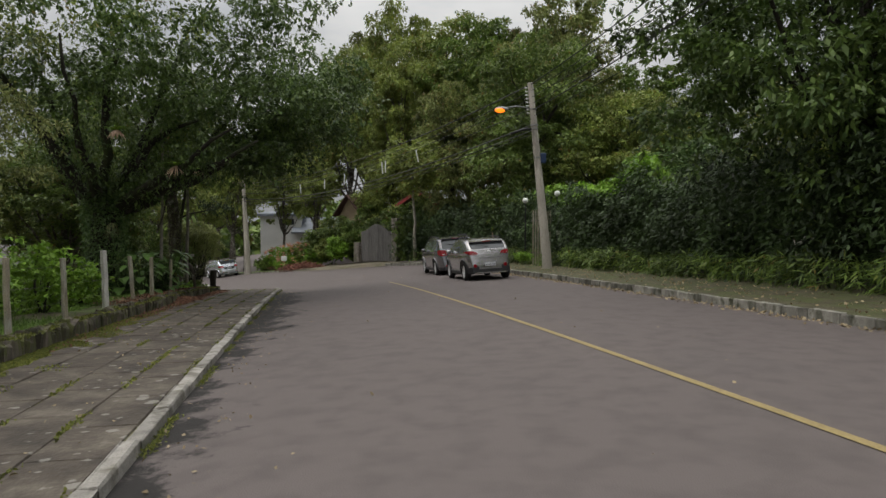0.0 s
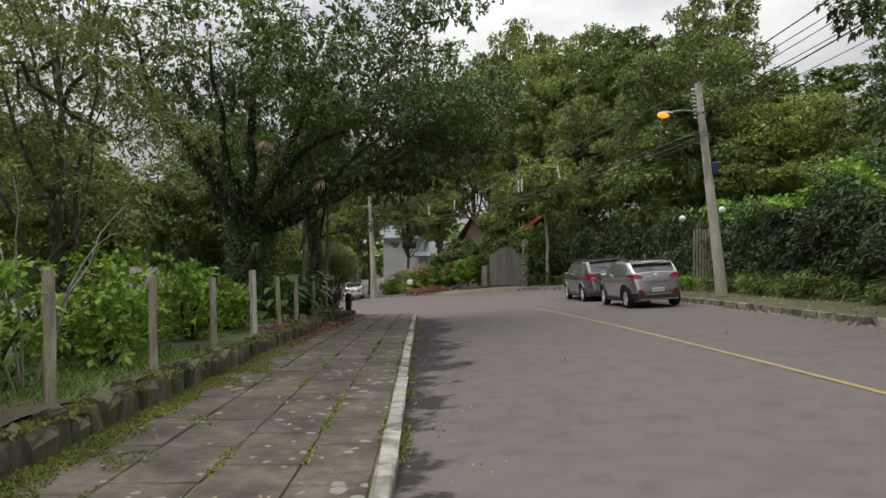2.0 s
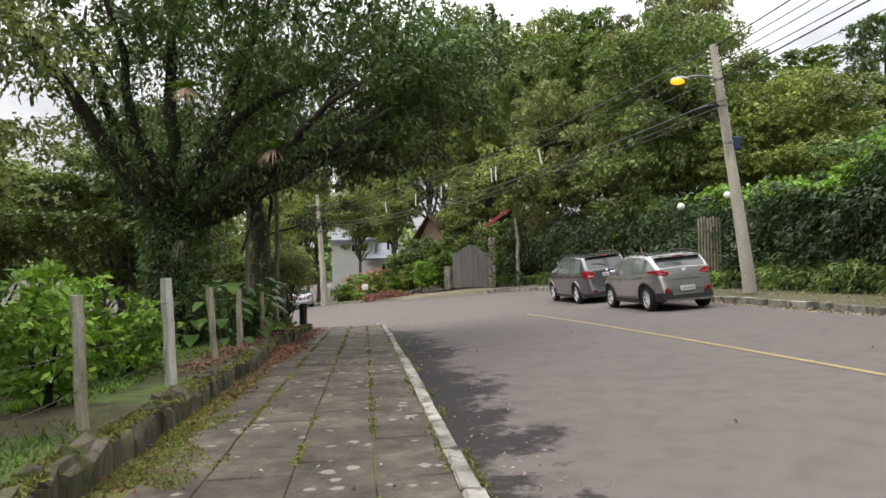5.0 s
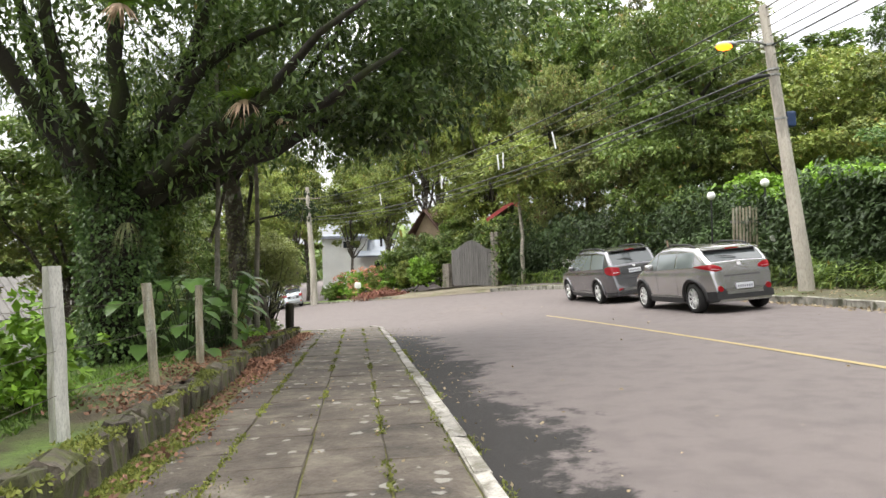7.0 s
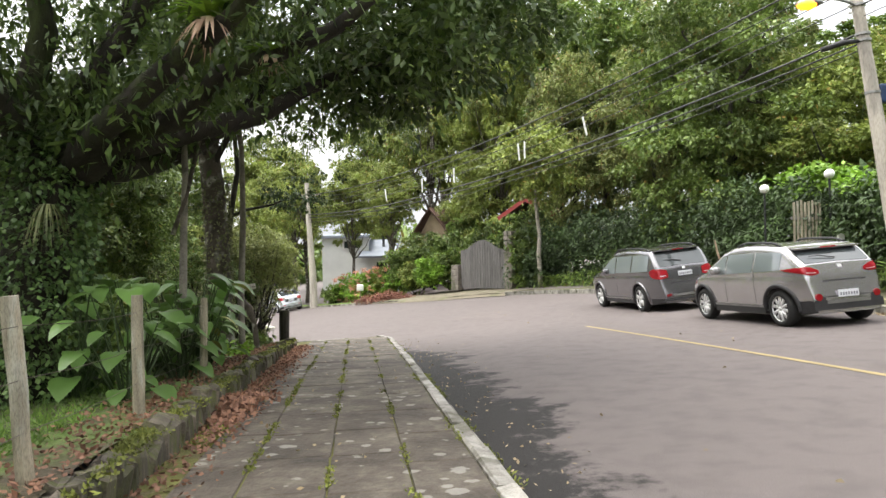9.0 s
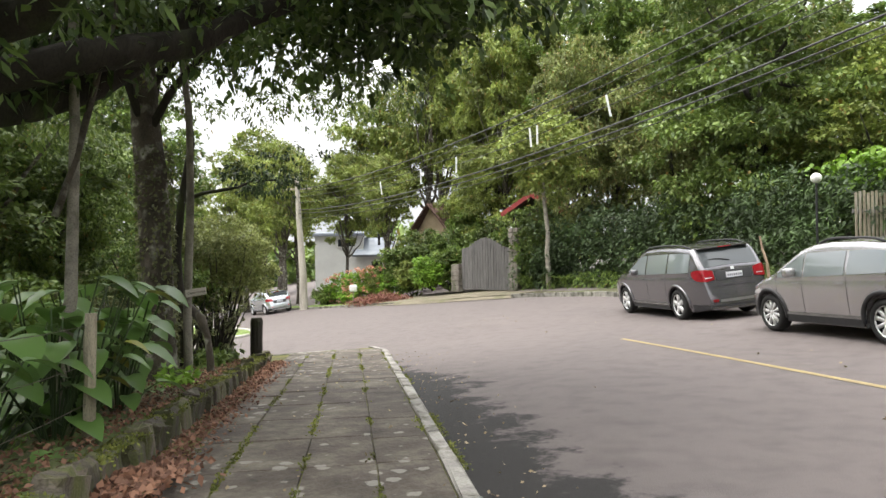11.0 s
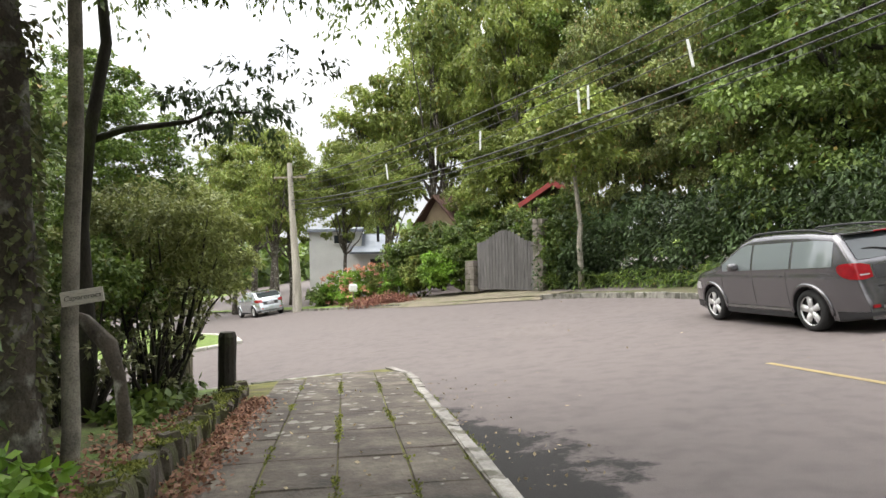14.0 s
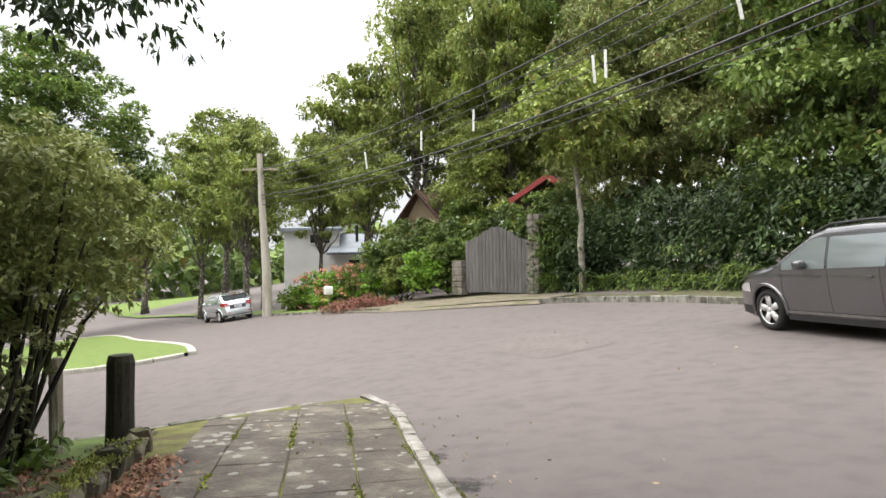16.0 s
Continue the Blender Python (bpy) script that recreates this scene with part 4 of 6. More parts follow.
def stone_pool(n, sx, sy, sz, mat, rng, rough=0.008, name="kerb_stone"):
    pool = []
    for i in range(n):
        bm = box(sx, sy, sz, (0, 0, -sz / 2), min(sy, sz) * 0.12)
        for v in bm.verts:
            v.co += Vector(rng.uniform(-rough, rough, 3))
        pool.append(bm_mesh(name, bm, mat, False))
    return pool


kerb_left_line = [(u, -1.165) for u in np.arange(-8, 27.41, 0.5)] + [(float(left_end(v)) - 0.06, v) for v in -1.13 - 0.42 * (1 - np.cos(np.linspace(0.1, math.pi / 2, 14)))]
kerb_left = tagged(new("kerb_left"), "worn whitewashed kerb of flat stones along the pavement", "kerb", "", "structure")
stones(kerb_left, stone_pool(6, 1.0, 0.12, 0.24, WHITE_KERB, R1, 0.012), np.array(kerb_left_line), lambda u, v: float(left_level(u)) + 0.012, R1, 0.9)
side_line = np.array([(float(left_end(v)) - 0.05, v) for v in np.arange(-2.1, -9.6, -0.5)])
kerb_side = tagged(new("kerb_side"), "low grey kerb along the side street", "kerb", "", "structure")
stones(kerb_side, stone_pool(3, 1.0, 0.1, 0.3, GREY_KERB, R1), side_line, lambda u, v: float(left_level(u)) + 0.0, R1, 0.9)
rl = RIGHT_LINE[(RIGHT_LINE[:, 0] > -10) & (RIGHT_LINE[:, 0] < 41.5)]
kerb_right = tagged(new("kerb_right"), "rough stone kerb with patchy whitewash and moss", "kerb", "", "structure")
stones(kerb_right, stone_pool(6, 1.0, 0.14, 0.3, GREY_KERB, R1, 0.014), rl, lambda u, v: float(ground_uv(u, v)) + RISE + 0.01, R1, 0.62, 0.015, 0.012)
fl = RIGHT_LINE[(RIGHT_LINE[:, 0] > 46.3) & (RIGHT_LINE[:, 0] < 70)]
kerb_far = tagged(new("kerb_far"), "low whitewashed kerb before the lawn", "kerb", "", "structure")
stones(kerb_far, stone_pool(4, 1.0, 0.14, 0.26, GREY_KERB, R1, 0.014), fl, lambda u, v: float(ground_uv(u, v)) + 0.1, R1, 0.8)

# concrete drive up to the gate
drive_i = RIGHT_LINE[(RIGHT_LINE[:, 0] > 40.6) & (RIGHT_LINE[:, 0] < 49.0)]
dn = normals(RIGHT_LINE)[(RIGHT_LINE[:, 0] > 40.6) & (RIGHT_LINE[:, 0] < 49.0)]
dp = []
for (u, v), (a, b) in zip(drive_i, dn):
    for o in (-0.25, 0.3, 1.0, 2.0, 3.0, 4.2, 5.2):
        x, y = xy(u + a * o, v + b * o)
        w = min(1.0, max(0.0, (u - 42.4) / 1.6))
        dp.append((x, y, float(ground_uv(u, v)) + (0.006 if o < 0 else (1 - w) * (0.17 + 0.02 * o) + w * (0.14 + 0.05 * o))))
df = [(i * 7 + j, (i + 1) * 7 + j, (i + 1) * 7 + j + 1, i * 7 + j + 1) for i in range(len(drive_i) - 1) for j in range(6)]
DRIVE = material("worn_drive", (0.2, 0.17, 0.12), 0.95, grain=0.3, scale=2.0, dark=0.7, spots=(0.1, 0.11, 0.04), spot_scale=1.2, spot_at=0.5, bump=0.5)
tagged(new("driveway", mesh_from("driveway", dp, df, DRIVE, True)), "worn earth and concrete drive rising to the gate", "driveway", "", "structure")

# grassy island of the side street
isl = smooth_line([(40.6, -5.7), (43.8, -6.6), (50, -9.6), (60, -14.5), (62, -22), (52, -24), (45.5, -17), (42.0, -10.6), (40.3, -7.6), (40.6, -5.7)], 0.6)
ip = [tuple(at(u, v, 0.1)) for u, v in isl[:-1]]
ic = tuple(at(50, -14, 0.14))
tagged(new("island", mesh_from("island", ip + [ic], [(i, (i + 1) % len(ip), len(ip)) for i in range(len(ip))], LAWN)), "small grassed traffic island", "traffic island", "", "structure")
kerb_island = tagged(new("kerb_island"), "pale kerb round the grassy island", "kerb", "", "structure")
PALE_KERB = material("pale_kerb", (0.5, 0.48, 0.42), 0.9, grain=0.25, scale=4.0, dark=0.75, bump=0.4, per=0.12)
stones(kerb_island, stone_pool(3, 1.0, 0.22, 0.3, PALE_KERB, R1), isl, lambda u, v: float(ground_uv(u, v)) + 0.12, R1, 0.8)

# ---- garden wall, fence and what grows there ----
wall = tagged(new("garden_wall"), "low wall of dark upright field stones with moss", "wall", "", "structure")
wall_pool = []
for i in range(8):
    bm = box(1.0, 0.2, 0.38, (0, 0, 0), 0.07)
    for v in bm.verts:
        v.co += Vector(R1.uniform(-0.03, 0.03, 3)) * (1.0 if v.co.z > 0 else 0.5)
    wall_pool.append(bm_mesh("wall_stone", bm, STONE))
u = -4.0
while u < 27.2:
    L = R1.uniform(0.1, 0.3)
    h = R1.uniform(-0.07, 0.03)
    p = at_left(u + L / 2, -3.56 + R1.uniform(-0.025, 0.025), 0.07 + h - 0.12 * max(0, (u - 22) / 7))
    ob = new("wall_stone", wall_pool[int(R1.integers(8))])
    ob.parent = wall
    ob.matrix_basis = pose(*p, R1.uniform(-9, 9), R1.uniform(-7, 7) + 2.5, 102 + R1.uniform(-8, 8)) @ Matrix.Diagonal((L * 1.08, 1, 1, 1))
    u += L

posts = [(-2.8, 1.0, 0.046, 0), (-0.8, 1.0, 0.046, 0), (1.2, 1.0, 0.045, 0), (3.2, 1.02, 0.046, 0), (5.2, 1.0, 0.045, 0), (7.3, 1.05, 0.045, 0), (9.2, 1.0, 0.045, 0), (11.2, 0.98, 0.046, 0), (13.3, 1.12, 0.06, 1), (15.25, 1.02, 0.045, 0), (17.05, 1.0, 0.046, 0), (19.2, 0.95, 0.045, 0)]
WHITE_POST = material("whitewashed_post", (0.6, 0.58, 0.53), 0.85, grain=0.3, scale=7.0, dark=0.65, spots=(0.25, 0.22, 0.17), spot_scale=5.0, spot_at=0.58, bump=0.5, bump_scale=25, stretch=(2, 2, 0.4))
tops = []
for u, h, r, white in posts:
    base = at_left(u, -3.78, 0.12)
    ob = thing("fence_post", "square whitewashed wooden fence post in the garden strip" if white else "rough lichened wooden fence post in the garden strip", "fence post", base, R1.uniform(0, 90), "posts of the wire fence")
    lx, ly = R1.uniform(-0.05, 0.05, 2)
    pts = bend((0, 0, -0.1), (lx, ly, h + 0.1), (R1.uniform(-0.01, 0.01), 0, 0), 6, R1, 0.006)
    part("shaft", tube(pts, [r * 1.1, r, r, r * 0.95, r, r * 0.92], 4 if white else 9, rough=0.02 if white else 0.12, rng=R1), WHITE_POST if white else POST_WOOD, ob)
    tops.append(base)
WIRE = material("rusty_wire", (0.16, 0.14, 0.12), 0.6, 0.7)
for k, hz in enumerate((0.4, 0.68, 0.96)):
    for a, b in zip(tops, tops[1:]):
        bm = tube(bend(a + Vector((0, 0, hz)), b + Vector((0, 0, hz)), (0, 0, -0.02), 4), [0.003] * 4, 4)
        tagged(new("fence_wire", bm_mesh("fence_wire", bm, WIRE)), "thin rusty fence wire strung between two posts", "fence wire", "strands of the wire fence")
corner_post = thing("corner_post", "thick dark weathered stump of a wooden corner post", "fence post", at_left(27.3, -3.75, 0.0), 20)
part("shaft", tube([(0, 0, -0.1), (0, 0.01, 0.4), (0.01, 0, 0.78), (0.01, 0, 0.84)], [0.125, 0.12, 0.12, 0.1], 12, rough=0.06, rng=R1), DARK_BARK, corner_post)
thin_post = thing("fence_post", "slim pale fence post beside the corner bush", "fence post", at_left(27.1, -4.2, 0.0), 0)
part("shaft", tube([(0, 0, -0.1), (0, 0, 0.85)], [0.06, 0.055], 8, rough=0.05, rng=R1), POST_WOOD, thin_post)


def shrub(name, place, radii, clumps, each, leaf, mat, label, rng=R1, droop=0.4, width=0.5, stems=5, clump=(0.12, 0.3), bark=DARK_BARK, low=0.35):
    """A many-stemmed bush with leaf clumps."""
    ob = thing(name, label, "shrub", place, 0)
    C = cloud(rng, clumps, (0, 0, radii[2] * (1 + low)), radii)
    C[:, 2] = np.maximum(C[:, 2], 0.1)
    for i in range(stems):
        e = Vector(C[int(rng.integers(clumps))])
        part("stem", tube(bend((rng.uniform(-0.12, 0.12), rng.uniform(-0.12, 0.12), -0.1), e, Vector(rng.uniform(-0.1, 0.1, 3)), 5, rng, 0.04), [0.03, 0.025, 0.02, 0.014, 0.006], 6), bark, ob, smooth=True)
    crown_on(ob, rng, C, rng.uniform(*clump, clumps), each, leaf, mat, droop, width, "foliage")
    return ob


bush = shrub("corner_bush", at_left(26.6, -4.4, -0.05), (1.2, 1.2, 0.85), 140, 300, 0.06, G_PALE, "dense small-leaved bush with many dark stems at the corner", stems=22, clump=(0.12, 0.3), low=1.25)
shrub("corner_bush", at_left(25.6, -5.0, -0.1), (1.0, 1.0, 0.9), 70, 260, 0.07, G_MID, "dark small-leaved bush with twisting stems", stems=14, low=0.8)
for u, v in [(24.7, -4.7), (25.7, -4.3), (23.2, -5.2)]:
    shrub("tangled_shrub", at_left(u, v, -0.05), (0.7, 0.7, 0.75), 46, 34, 0.07, G_GREY, "tangle of thin bare stems with small leaves", stems=26, clump=(0.08, 0.2), low=0.3)
# nettle-like plants behind the fence
for u, v, r, h, m in [(5.0, -4.6, 0.6, 0.5, G_BRIGHT), (6.4, -4.4, 0.55, 0.45, G_BRIGHT), (7.8, -4.7, 0.7, 0.55, G_BRIGHT), (9.6, -4.5, 0.6, 0.5, G_BRIGHT), (10.6, -4.9, 0.75, 0.6, G_BRIGHT), (12.1, -4.5, 0.55, 0.5, G_BRIGHT), (13.6, -4.9, 0.6, 0.5, G_BRIGHT), (3.2, -4.6, 0.7, 0.5, G_BRIGHT), (14.6, -4.6, 0.5, 0.4, G_BRIGHT), (1.0, -4.8, 0.8, 0.6, G_MID), (8.7, -5.6, 0.7, 0.5, G_BRIGHT), (11.4, -5.9, 0.8, 0.5, G_MID), (6.0, -5.5, 0.8, 0.5, G_MID), (14.2, -5.9, 0.7, 0.4, G_BRIGHT)]:
    shrub("leafy_plant", at_left(u, v, 0.05), (r, r, h * 1.3), 38, 42, 0.105, m, "leafy bright green garden plant behind the fence" if m is G_BRIGHT else "leafy dark green garden plant behind the fence", stems=5, clump=(0.1, 0.25), width=0.6, low=0.15)
for u, v, r, h in [(22.9, -6.4, 1.0, 0.8), (24.6, -7.0, 1.1, 0.9), (15.4, -8.3, 0.8, 0.3)]:
    shrub("garden_shrub", at_left(u, v, -0.25), (r, r, h), 60, 110, 0.14, G_MID, "green shrub under the garden trees", stems=6, clump=(0.2, 0.45), low=0.1)


twigs = thing("bare_shrub", "leafless pale arching twigs behind the fence", "shrub", at_left(7.9, -4.35, 0.1), 0)
for e, g in [((-0.9, 0.5, 1.75), 0.35), ((0.55, 0.5, 1.5), 0.4), ((0.7, 0.1, 1.1), 0.45), ((-0.4, -0.6, 1.6), 0.3), ((0.35, 0.9, 1.8), 0.25), ((0.1, -0.2, 1.95), 0.1)]:
    part("twig", tube(bend((R1.uniform(-0.06, 0.06), 0, -0.1), e, (0, 0, g), 8, R1, 0.03), [0.014, 0.013, 0.012, 0.011, 0.009, 0.007, 0.005, 0.003], 6), PALE_BARK, twigs, smooth=True)


def broad_plant(place, n, leaf_l, mat, label, rng=R1):
    """Large drooping leaves on long stalks, each leaf a mesh of its own."""
    ob = thing("broadleaf_plant", label, "plant", place, rng.uniform(0, 360))
    for i in range(n):
        a = rng.uniform(0, 2 * math.pi)
        h = rng.uniform(0.2, 1.35)
        out = rng.uniform(0.15, 0.55)
        tip = Vector((math.cos(a) * out, math.sin(a) * out, h))
        part("stalk", tube(bend((0, 0, -0.05), tip, (0, 0, 0.08), 4), [0.012, 0.01, 0.008, 0.006], 5), G_DARK, ob)
        L = leaf_l * rng.uniform(0.7, 1.2)
        w = L * 0.74
        dx, sx = Vector((math.cos(a), math.sin(a), 0)), Vector((-math.sin(a), math.cos(a), 0))
        vs, fs = [], []
        for k in range(6):
            t = k / 5
            c = tip + dx * (L * t * 0.85) + Vector((0, 0, -L * (0.05 * t + 0.42 * t * t)))
            half = w / 2 * (math.sin(math.pi * min(1, t * 0.9 + 0.14)) ** 0.7 if k < 5 else 0.02)
            vs += [c - sx * half + Vector((0, 0, half * 0.25)), c, c + sx * half + Vector((0, 0, half * 0.25))]
            if k:
                o = (k - 1) * 3
                fs += [(o, o + 1, o + 4, o + 3), (o + 1, o + 2, o + 5, o + 4)]
        part("leaf", mesh_from("leaf", vs, fs, mat, True), None, ob)
    return ob


BIG_LEAF = leaf_material("glossy_big_leaf", (0.06, 0.13, 0.032), (0.16, 0.28, 0.065), 0.35, 0.4)
YELLOW_LEAF = leaf_material("yellowing_big_leaf", (0.2, 0.22, 0.035), (0.3, 0.3, 0.05), 0.4, 0.35)
for u, v, n, L in [(19.0, -4.4, 16, 0.32), (20.1, -4.5, 18, 0.38), (18.6, -4.9, 14, 0.32), (21.0, -4.45, 14, 0.34), (19.9, -4.1, 14, 0.36), (20.6, -4.05, 12, 0.34), (19.3, -4.05, 12, 0.3), (21.6, -4.3, 12, 0.3), (18.0, -4.2, 10, 0.26)]:
    broad_plant(at_left(u, v, 0.08), int(n * 1.7), L * 1.0, BIG_LEAF, "glossy large-leaved garden plant behind the wall")
broad_plant(at_left(19.6, -4.0, 0.05), 7, 0.27, YELLOW_LEAF, "yellowing large-leaved plant leaning over the wall")
for u, v in [(22.3, -3.95), (24.4, -4.1), (25.3, -4.2), (26.3, -4.2)]:
    shrub("leafy_plant", at_left(u, v, 0.0), (0.28, 0.28, 0.2), 14, 26, 0.12, G_BRIGHT if u < 23 else G_MID, "low leafy green plant at the wall's edge", stems=3, clump=(0.06, 0.15), width=0.65, low=0.1)
for u, v in [(15.6, -4.3), (16.3, -4.15)]:
    rosette(at_left(u, v, 0.12), 40, 0.6, 0.05, STRAW, 0.7, "heap of dry straw-coloured strap leaves", up=0.55, name="dry_rosette")
rosette(at_left(18.0, -4.0, 0.1), 50, 0.5, 0.025, G_MID, 0.5, "tuft of narrow green strap leaves", up=0.8, name="strap_plant")


# ---- pole, lamp and cables ----
STEEL = material("galvanised_steel", (0.35, 0.35, 0.34), 0.45, 0.8, grain=0.2, scale=8.0)
BLACK = material("black_plastic", (0.015, 0.015, 0.016), 0.5, grain=0.1, scale=9.0)
BLUE_BOX = material("dark_blue_box", (0.02, 0.045, 0.11), 0.45, grain=0.15, scale=9.0)
WHITE_PLASTIC = material("white_plastic", (0.75, 0.75, 0.72), 0.4, grain=0.08, scale=9.0, dark=0.9)


def glow_material(name, colour, power):
    m = bpy.data.materials.new(name)
    m.use_nodes = True
    b = m.node_tree.nodes["Principled BSDF"]
    b.inputs["Base Color"].default_value = (*colour, 1)
    b.inputs["Emission Color"].default_value = (*colour, 1)
    b.inputs["Emission Strength"].default_value = power
    return m


SODIUM = glow_material("sodium_light", (1.0, 0.23, 0.015), 2.2)
pole_base = Vector((4.01, 24.58, -0.02))
pole_top = Vector((3.4, 25.15, 7.0))
pole = thing("utility_pole", "leaning weathered concrete utility pole with street lamp", "utility pole", pole_base, 0)
axis = pole_top - pole_base
part("shaft", tube([Vector((0, 0, -0.2))] + [axis * t for t in (0.05, 0.3, 0.6, 0.9, 1.0)], [0.19, 0.18, 0.16, 0.135, 0.115, 0.11], 12), CONCRETE, pole)
for k in range(8):
    c = axis * (0.83 + 0.02 * k)
    part("insulator", tube([c + Vector((-0.13, -0.03, 0)), c + Vector((-0.2, -0.05, 0)), c + Vector((-0.24, -0.06, 0))], [0.012, 0.035, 0.025], 8), WHITE_PLASTIC, pole, "small pale insulator")
lamp_at = Vector((2.23, 24.5, 5.87)) - pole_base
arm_from = axis * 0.85
lamp_arm = part("lamp_arm", tube(bend(arm_from, lamp_at + Vector((0.2, 0, 0.05)), (0, 0, 0.08), 7), [0.028] * 7, 8), STEEL, pole)
bm = bmesh.new()
bmesh.ops.create_uvsphere(bm, u_segments=14, v_segments=8, radius=1.0, matrix=Matrix.Translation(lamp_at) @ Matrix.Diagonal((0.27, 0.13, 0.09, 1)))
lamp_head = part("lamp_head", bm, STEEL, lamp_arm, "grey lamp housing", True)
bm = bmesh.new()
bmesh.ops.create_uvsphere(bm, u_segments=14, v_segments=8, radius=1.0, matrix=Matrix.Translation(lamp_at + Vector((-0.06, -0.02, -0.045))) @ Matrix.Diagonal((0.2, 0.13, 0.1, 1)))
part("lamp_glass", bm, SODIUM, lamp_arm, "glowing orange lamp glass", True)
low_c = axis * 0.745
part("cross_bar", tube([low_c, low_c + Vector((-0.45, -0.1, -0.06)), low_c + Vector((-0.95, -0.2, -0.22))], [0.035, 0.06, 0.055], 10), BLACK, pole, "dark cable splice tube", True)
bm = box(0.24, 0.2, 0.4, tuple(axis * 0.58 + Vector((0.22, 0.0, 0))), 0.05)
part("meter_box", bm, BLUE_BOX, pole, "dark blue rounded box")
for t in (0.74, 0.76, 0.85, 0.58):
    part("clamp", tube([axis * t, axis * t + Vector((0, 0, 0.05))], [0.15, 0.15], 12), STEEL, pole)

left_base = Vector((-16.1, 52.6, float(ground_uv(54.8, -4.83)) + 0.1))
left_pole = thing("utility_pole", "slim pale concrete utility pole on the lawn's edge", "utility pole", left_base, 0)
part("shaft", tube([(0, 0, -0.3), (0.0, 0, 2.0), (-0.2, 0, 5.5), (-0.3, 0, 8.2)], [0.26, 0.23, 0.17, 0.13], 10), CONCRETE, left_pole)
part("cross_bar", box(1.8, 0.1, 0.1, (-0.28, 0, 7.4), 0.01), POST_WOOD, left_pole)

CABLE = material("black_cable", (0.025, 0.025, 0.025), 0.6)
lt = left_base + Vector((-0.25, 0, 6.9))
cable_ends = [(0.99, 0.5, 0.022), (0.95, 0.25, 0.012), (0.91, 0.0, 0.012), (0.86, -0.35, 0.012), (0.77, -0.8, 0.026), (0.74, -1.0, 0.02), (0.72, -1.3, 0.012)]
for t, dz, r in cable_ends:
    a = pole_base + axis * t
    b = lt + Vector((0, 0, dz))
    tagged(new("overhead_cable", bm_mesh("overhead_cable", tube(bend(a, b, (0, 0, -0.75 - 0.2 * t), 22), [r] * 22, 5), CABLE)), "black overhead cable sagging between the poles", "cable", "overhead cables")
for k, (dx, r) in enumerate([(0.0, 0.018), (0.5, 0.012), (0.25, 0.012), (0.9, 0.012), (-0.3, 0.02), (0.7, 0.01)]):
    a = pole_base + axis * (0.99 - 0.035 * k)
    b = Vector((9.5 + dx, -6.0, 9.2 - 0.28 * k))
    tagged(new("overhead_cable", bm_mesh("overhead_cable", tube(bend(a, b, (0, 0, -0.6), 22), [r] * 22, 5), CABLE)), "black overhead cable running back along the street", "cable", "overhead cables")
near_pole = thing("utility_pole", "weathered concrete utility pole behind the pavement", "utility pole", stand(9.8, -6.2, 0.0), 0)
part("shaft", tube([(0, 0, -0.2), (0, 0, 9.6)], [0.18, 0.12], 12), CONCRETE, near_pole)
part("cross_bar", box(1.6, 0.1, 0.1, (0, 0, 9.2), 0.01), POST_WOOD, near_pole)
sa, sb = pole_base + axis * 0.86, lt + Vector((0, 0, -0.35))
for t in (0.24, 0.33, 0.345, 0.47, 0.55, 0.66):
    c = bend(sa, sb, (0, 0, -0.92), 101)[int(t * 100)]
    ob = new("cable_spacer", bm_mesh("cable_spacer", box(0.06, 0.05, 0.62, (0, 0, 0), 0.015, (0, R1.uniform(-14, 14), 0)), WHITE_PLASTIC))
    ob.location = c
    tagged(ob, "white plastic spacer clipped to the overhead cables", "cable spacer", "spacers on the cables")

# globe lamps and the slatted wicket in the hedge
GLOBE = material("opal_globe", (0.8, 0.8, 0.77), 0.25, grain=0.06, scale=6.0, dark=0.9)
for x, y, z in [(4.0, 31.1, 2.66), (5.35, 30.0, 2.95)]:
    g = stand(x, y, 0.0)
    ob = thing("globe_lamp", "white opal globe lamp on a thin dark post", "lamp", g, 0, "globe lamps in the hedge")
    part("post", tube([(0, 0, -0.1), (0, 0, z - g[2] - 0.12)], [0.035, 0.03], 8), BLACK, ob)
    bm = bmesh.new()
    bmesh.ops.create_uvsphere(bm, u_segments=18, v_segments=12, radius=0.14, matrix=Matrix.Translation((0, 0, z - g[2])))
    part("globe", bm, GLOBE, ob, smooth=True)
g = stand(4.6, 29.75, 0.0)
wicket = thing("wicket_gate", "grey weathered slatted wooden wicket in the hedge", "gate", g, 18)
for k in range(8):
    part("slat", box(0.065, 0.025, 2.5 + 0.06 * (k % 3), (-0.45 + 0.125 * k, 0, 1.3), 0.006), POST_WOOD, wicket)
for z in (0.6, 2.1):
    part("rail", box(1.05, 0.04, 0.09, (0, 0.035, z), 0.008), WOOD_GREY, wicket)
meter = new("meter_box", bm_mesh("meter_box", box(0.17, 0.1, 0.2, (0, 0, 0), 0.015), WHITE_PLASTIC))
meter.location = Vector(stand(5.3, 29.4, 1.5))
tagged(meter, "small white meter box fixed in the hedge", "meter box")
stick = thing("garden_stake", "pale broken garden stake leaning by the hedge", "stake", stand(2.6, 30.6, -0.1), 0)
part("shaft", tube(bend((0, 0, 0), (-0.25, 0.1, 1.75), (0.05, 0, 0), 6, R1, 0.02), [0.04, 0.04, 0.035, 0.035, 0.03, 0.02], 7), STRAW, stick)

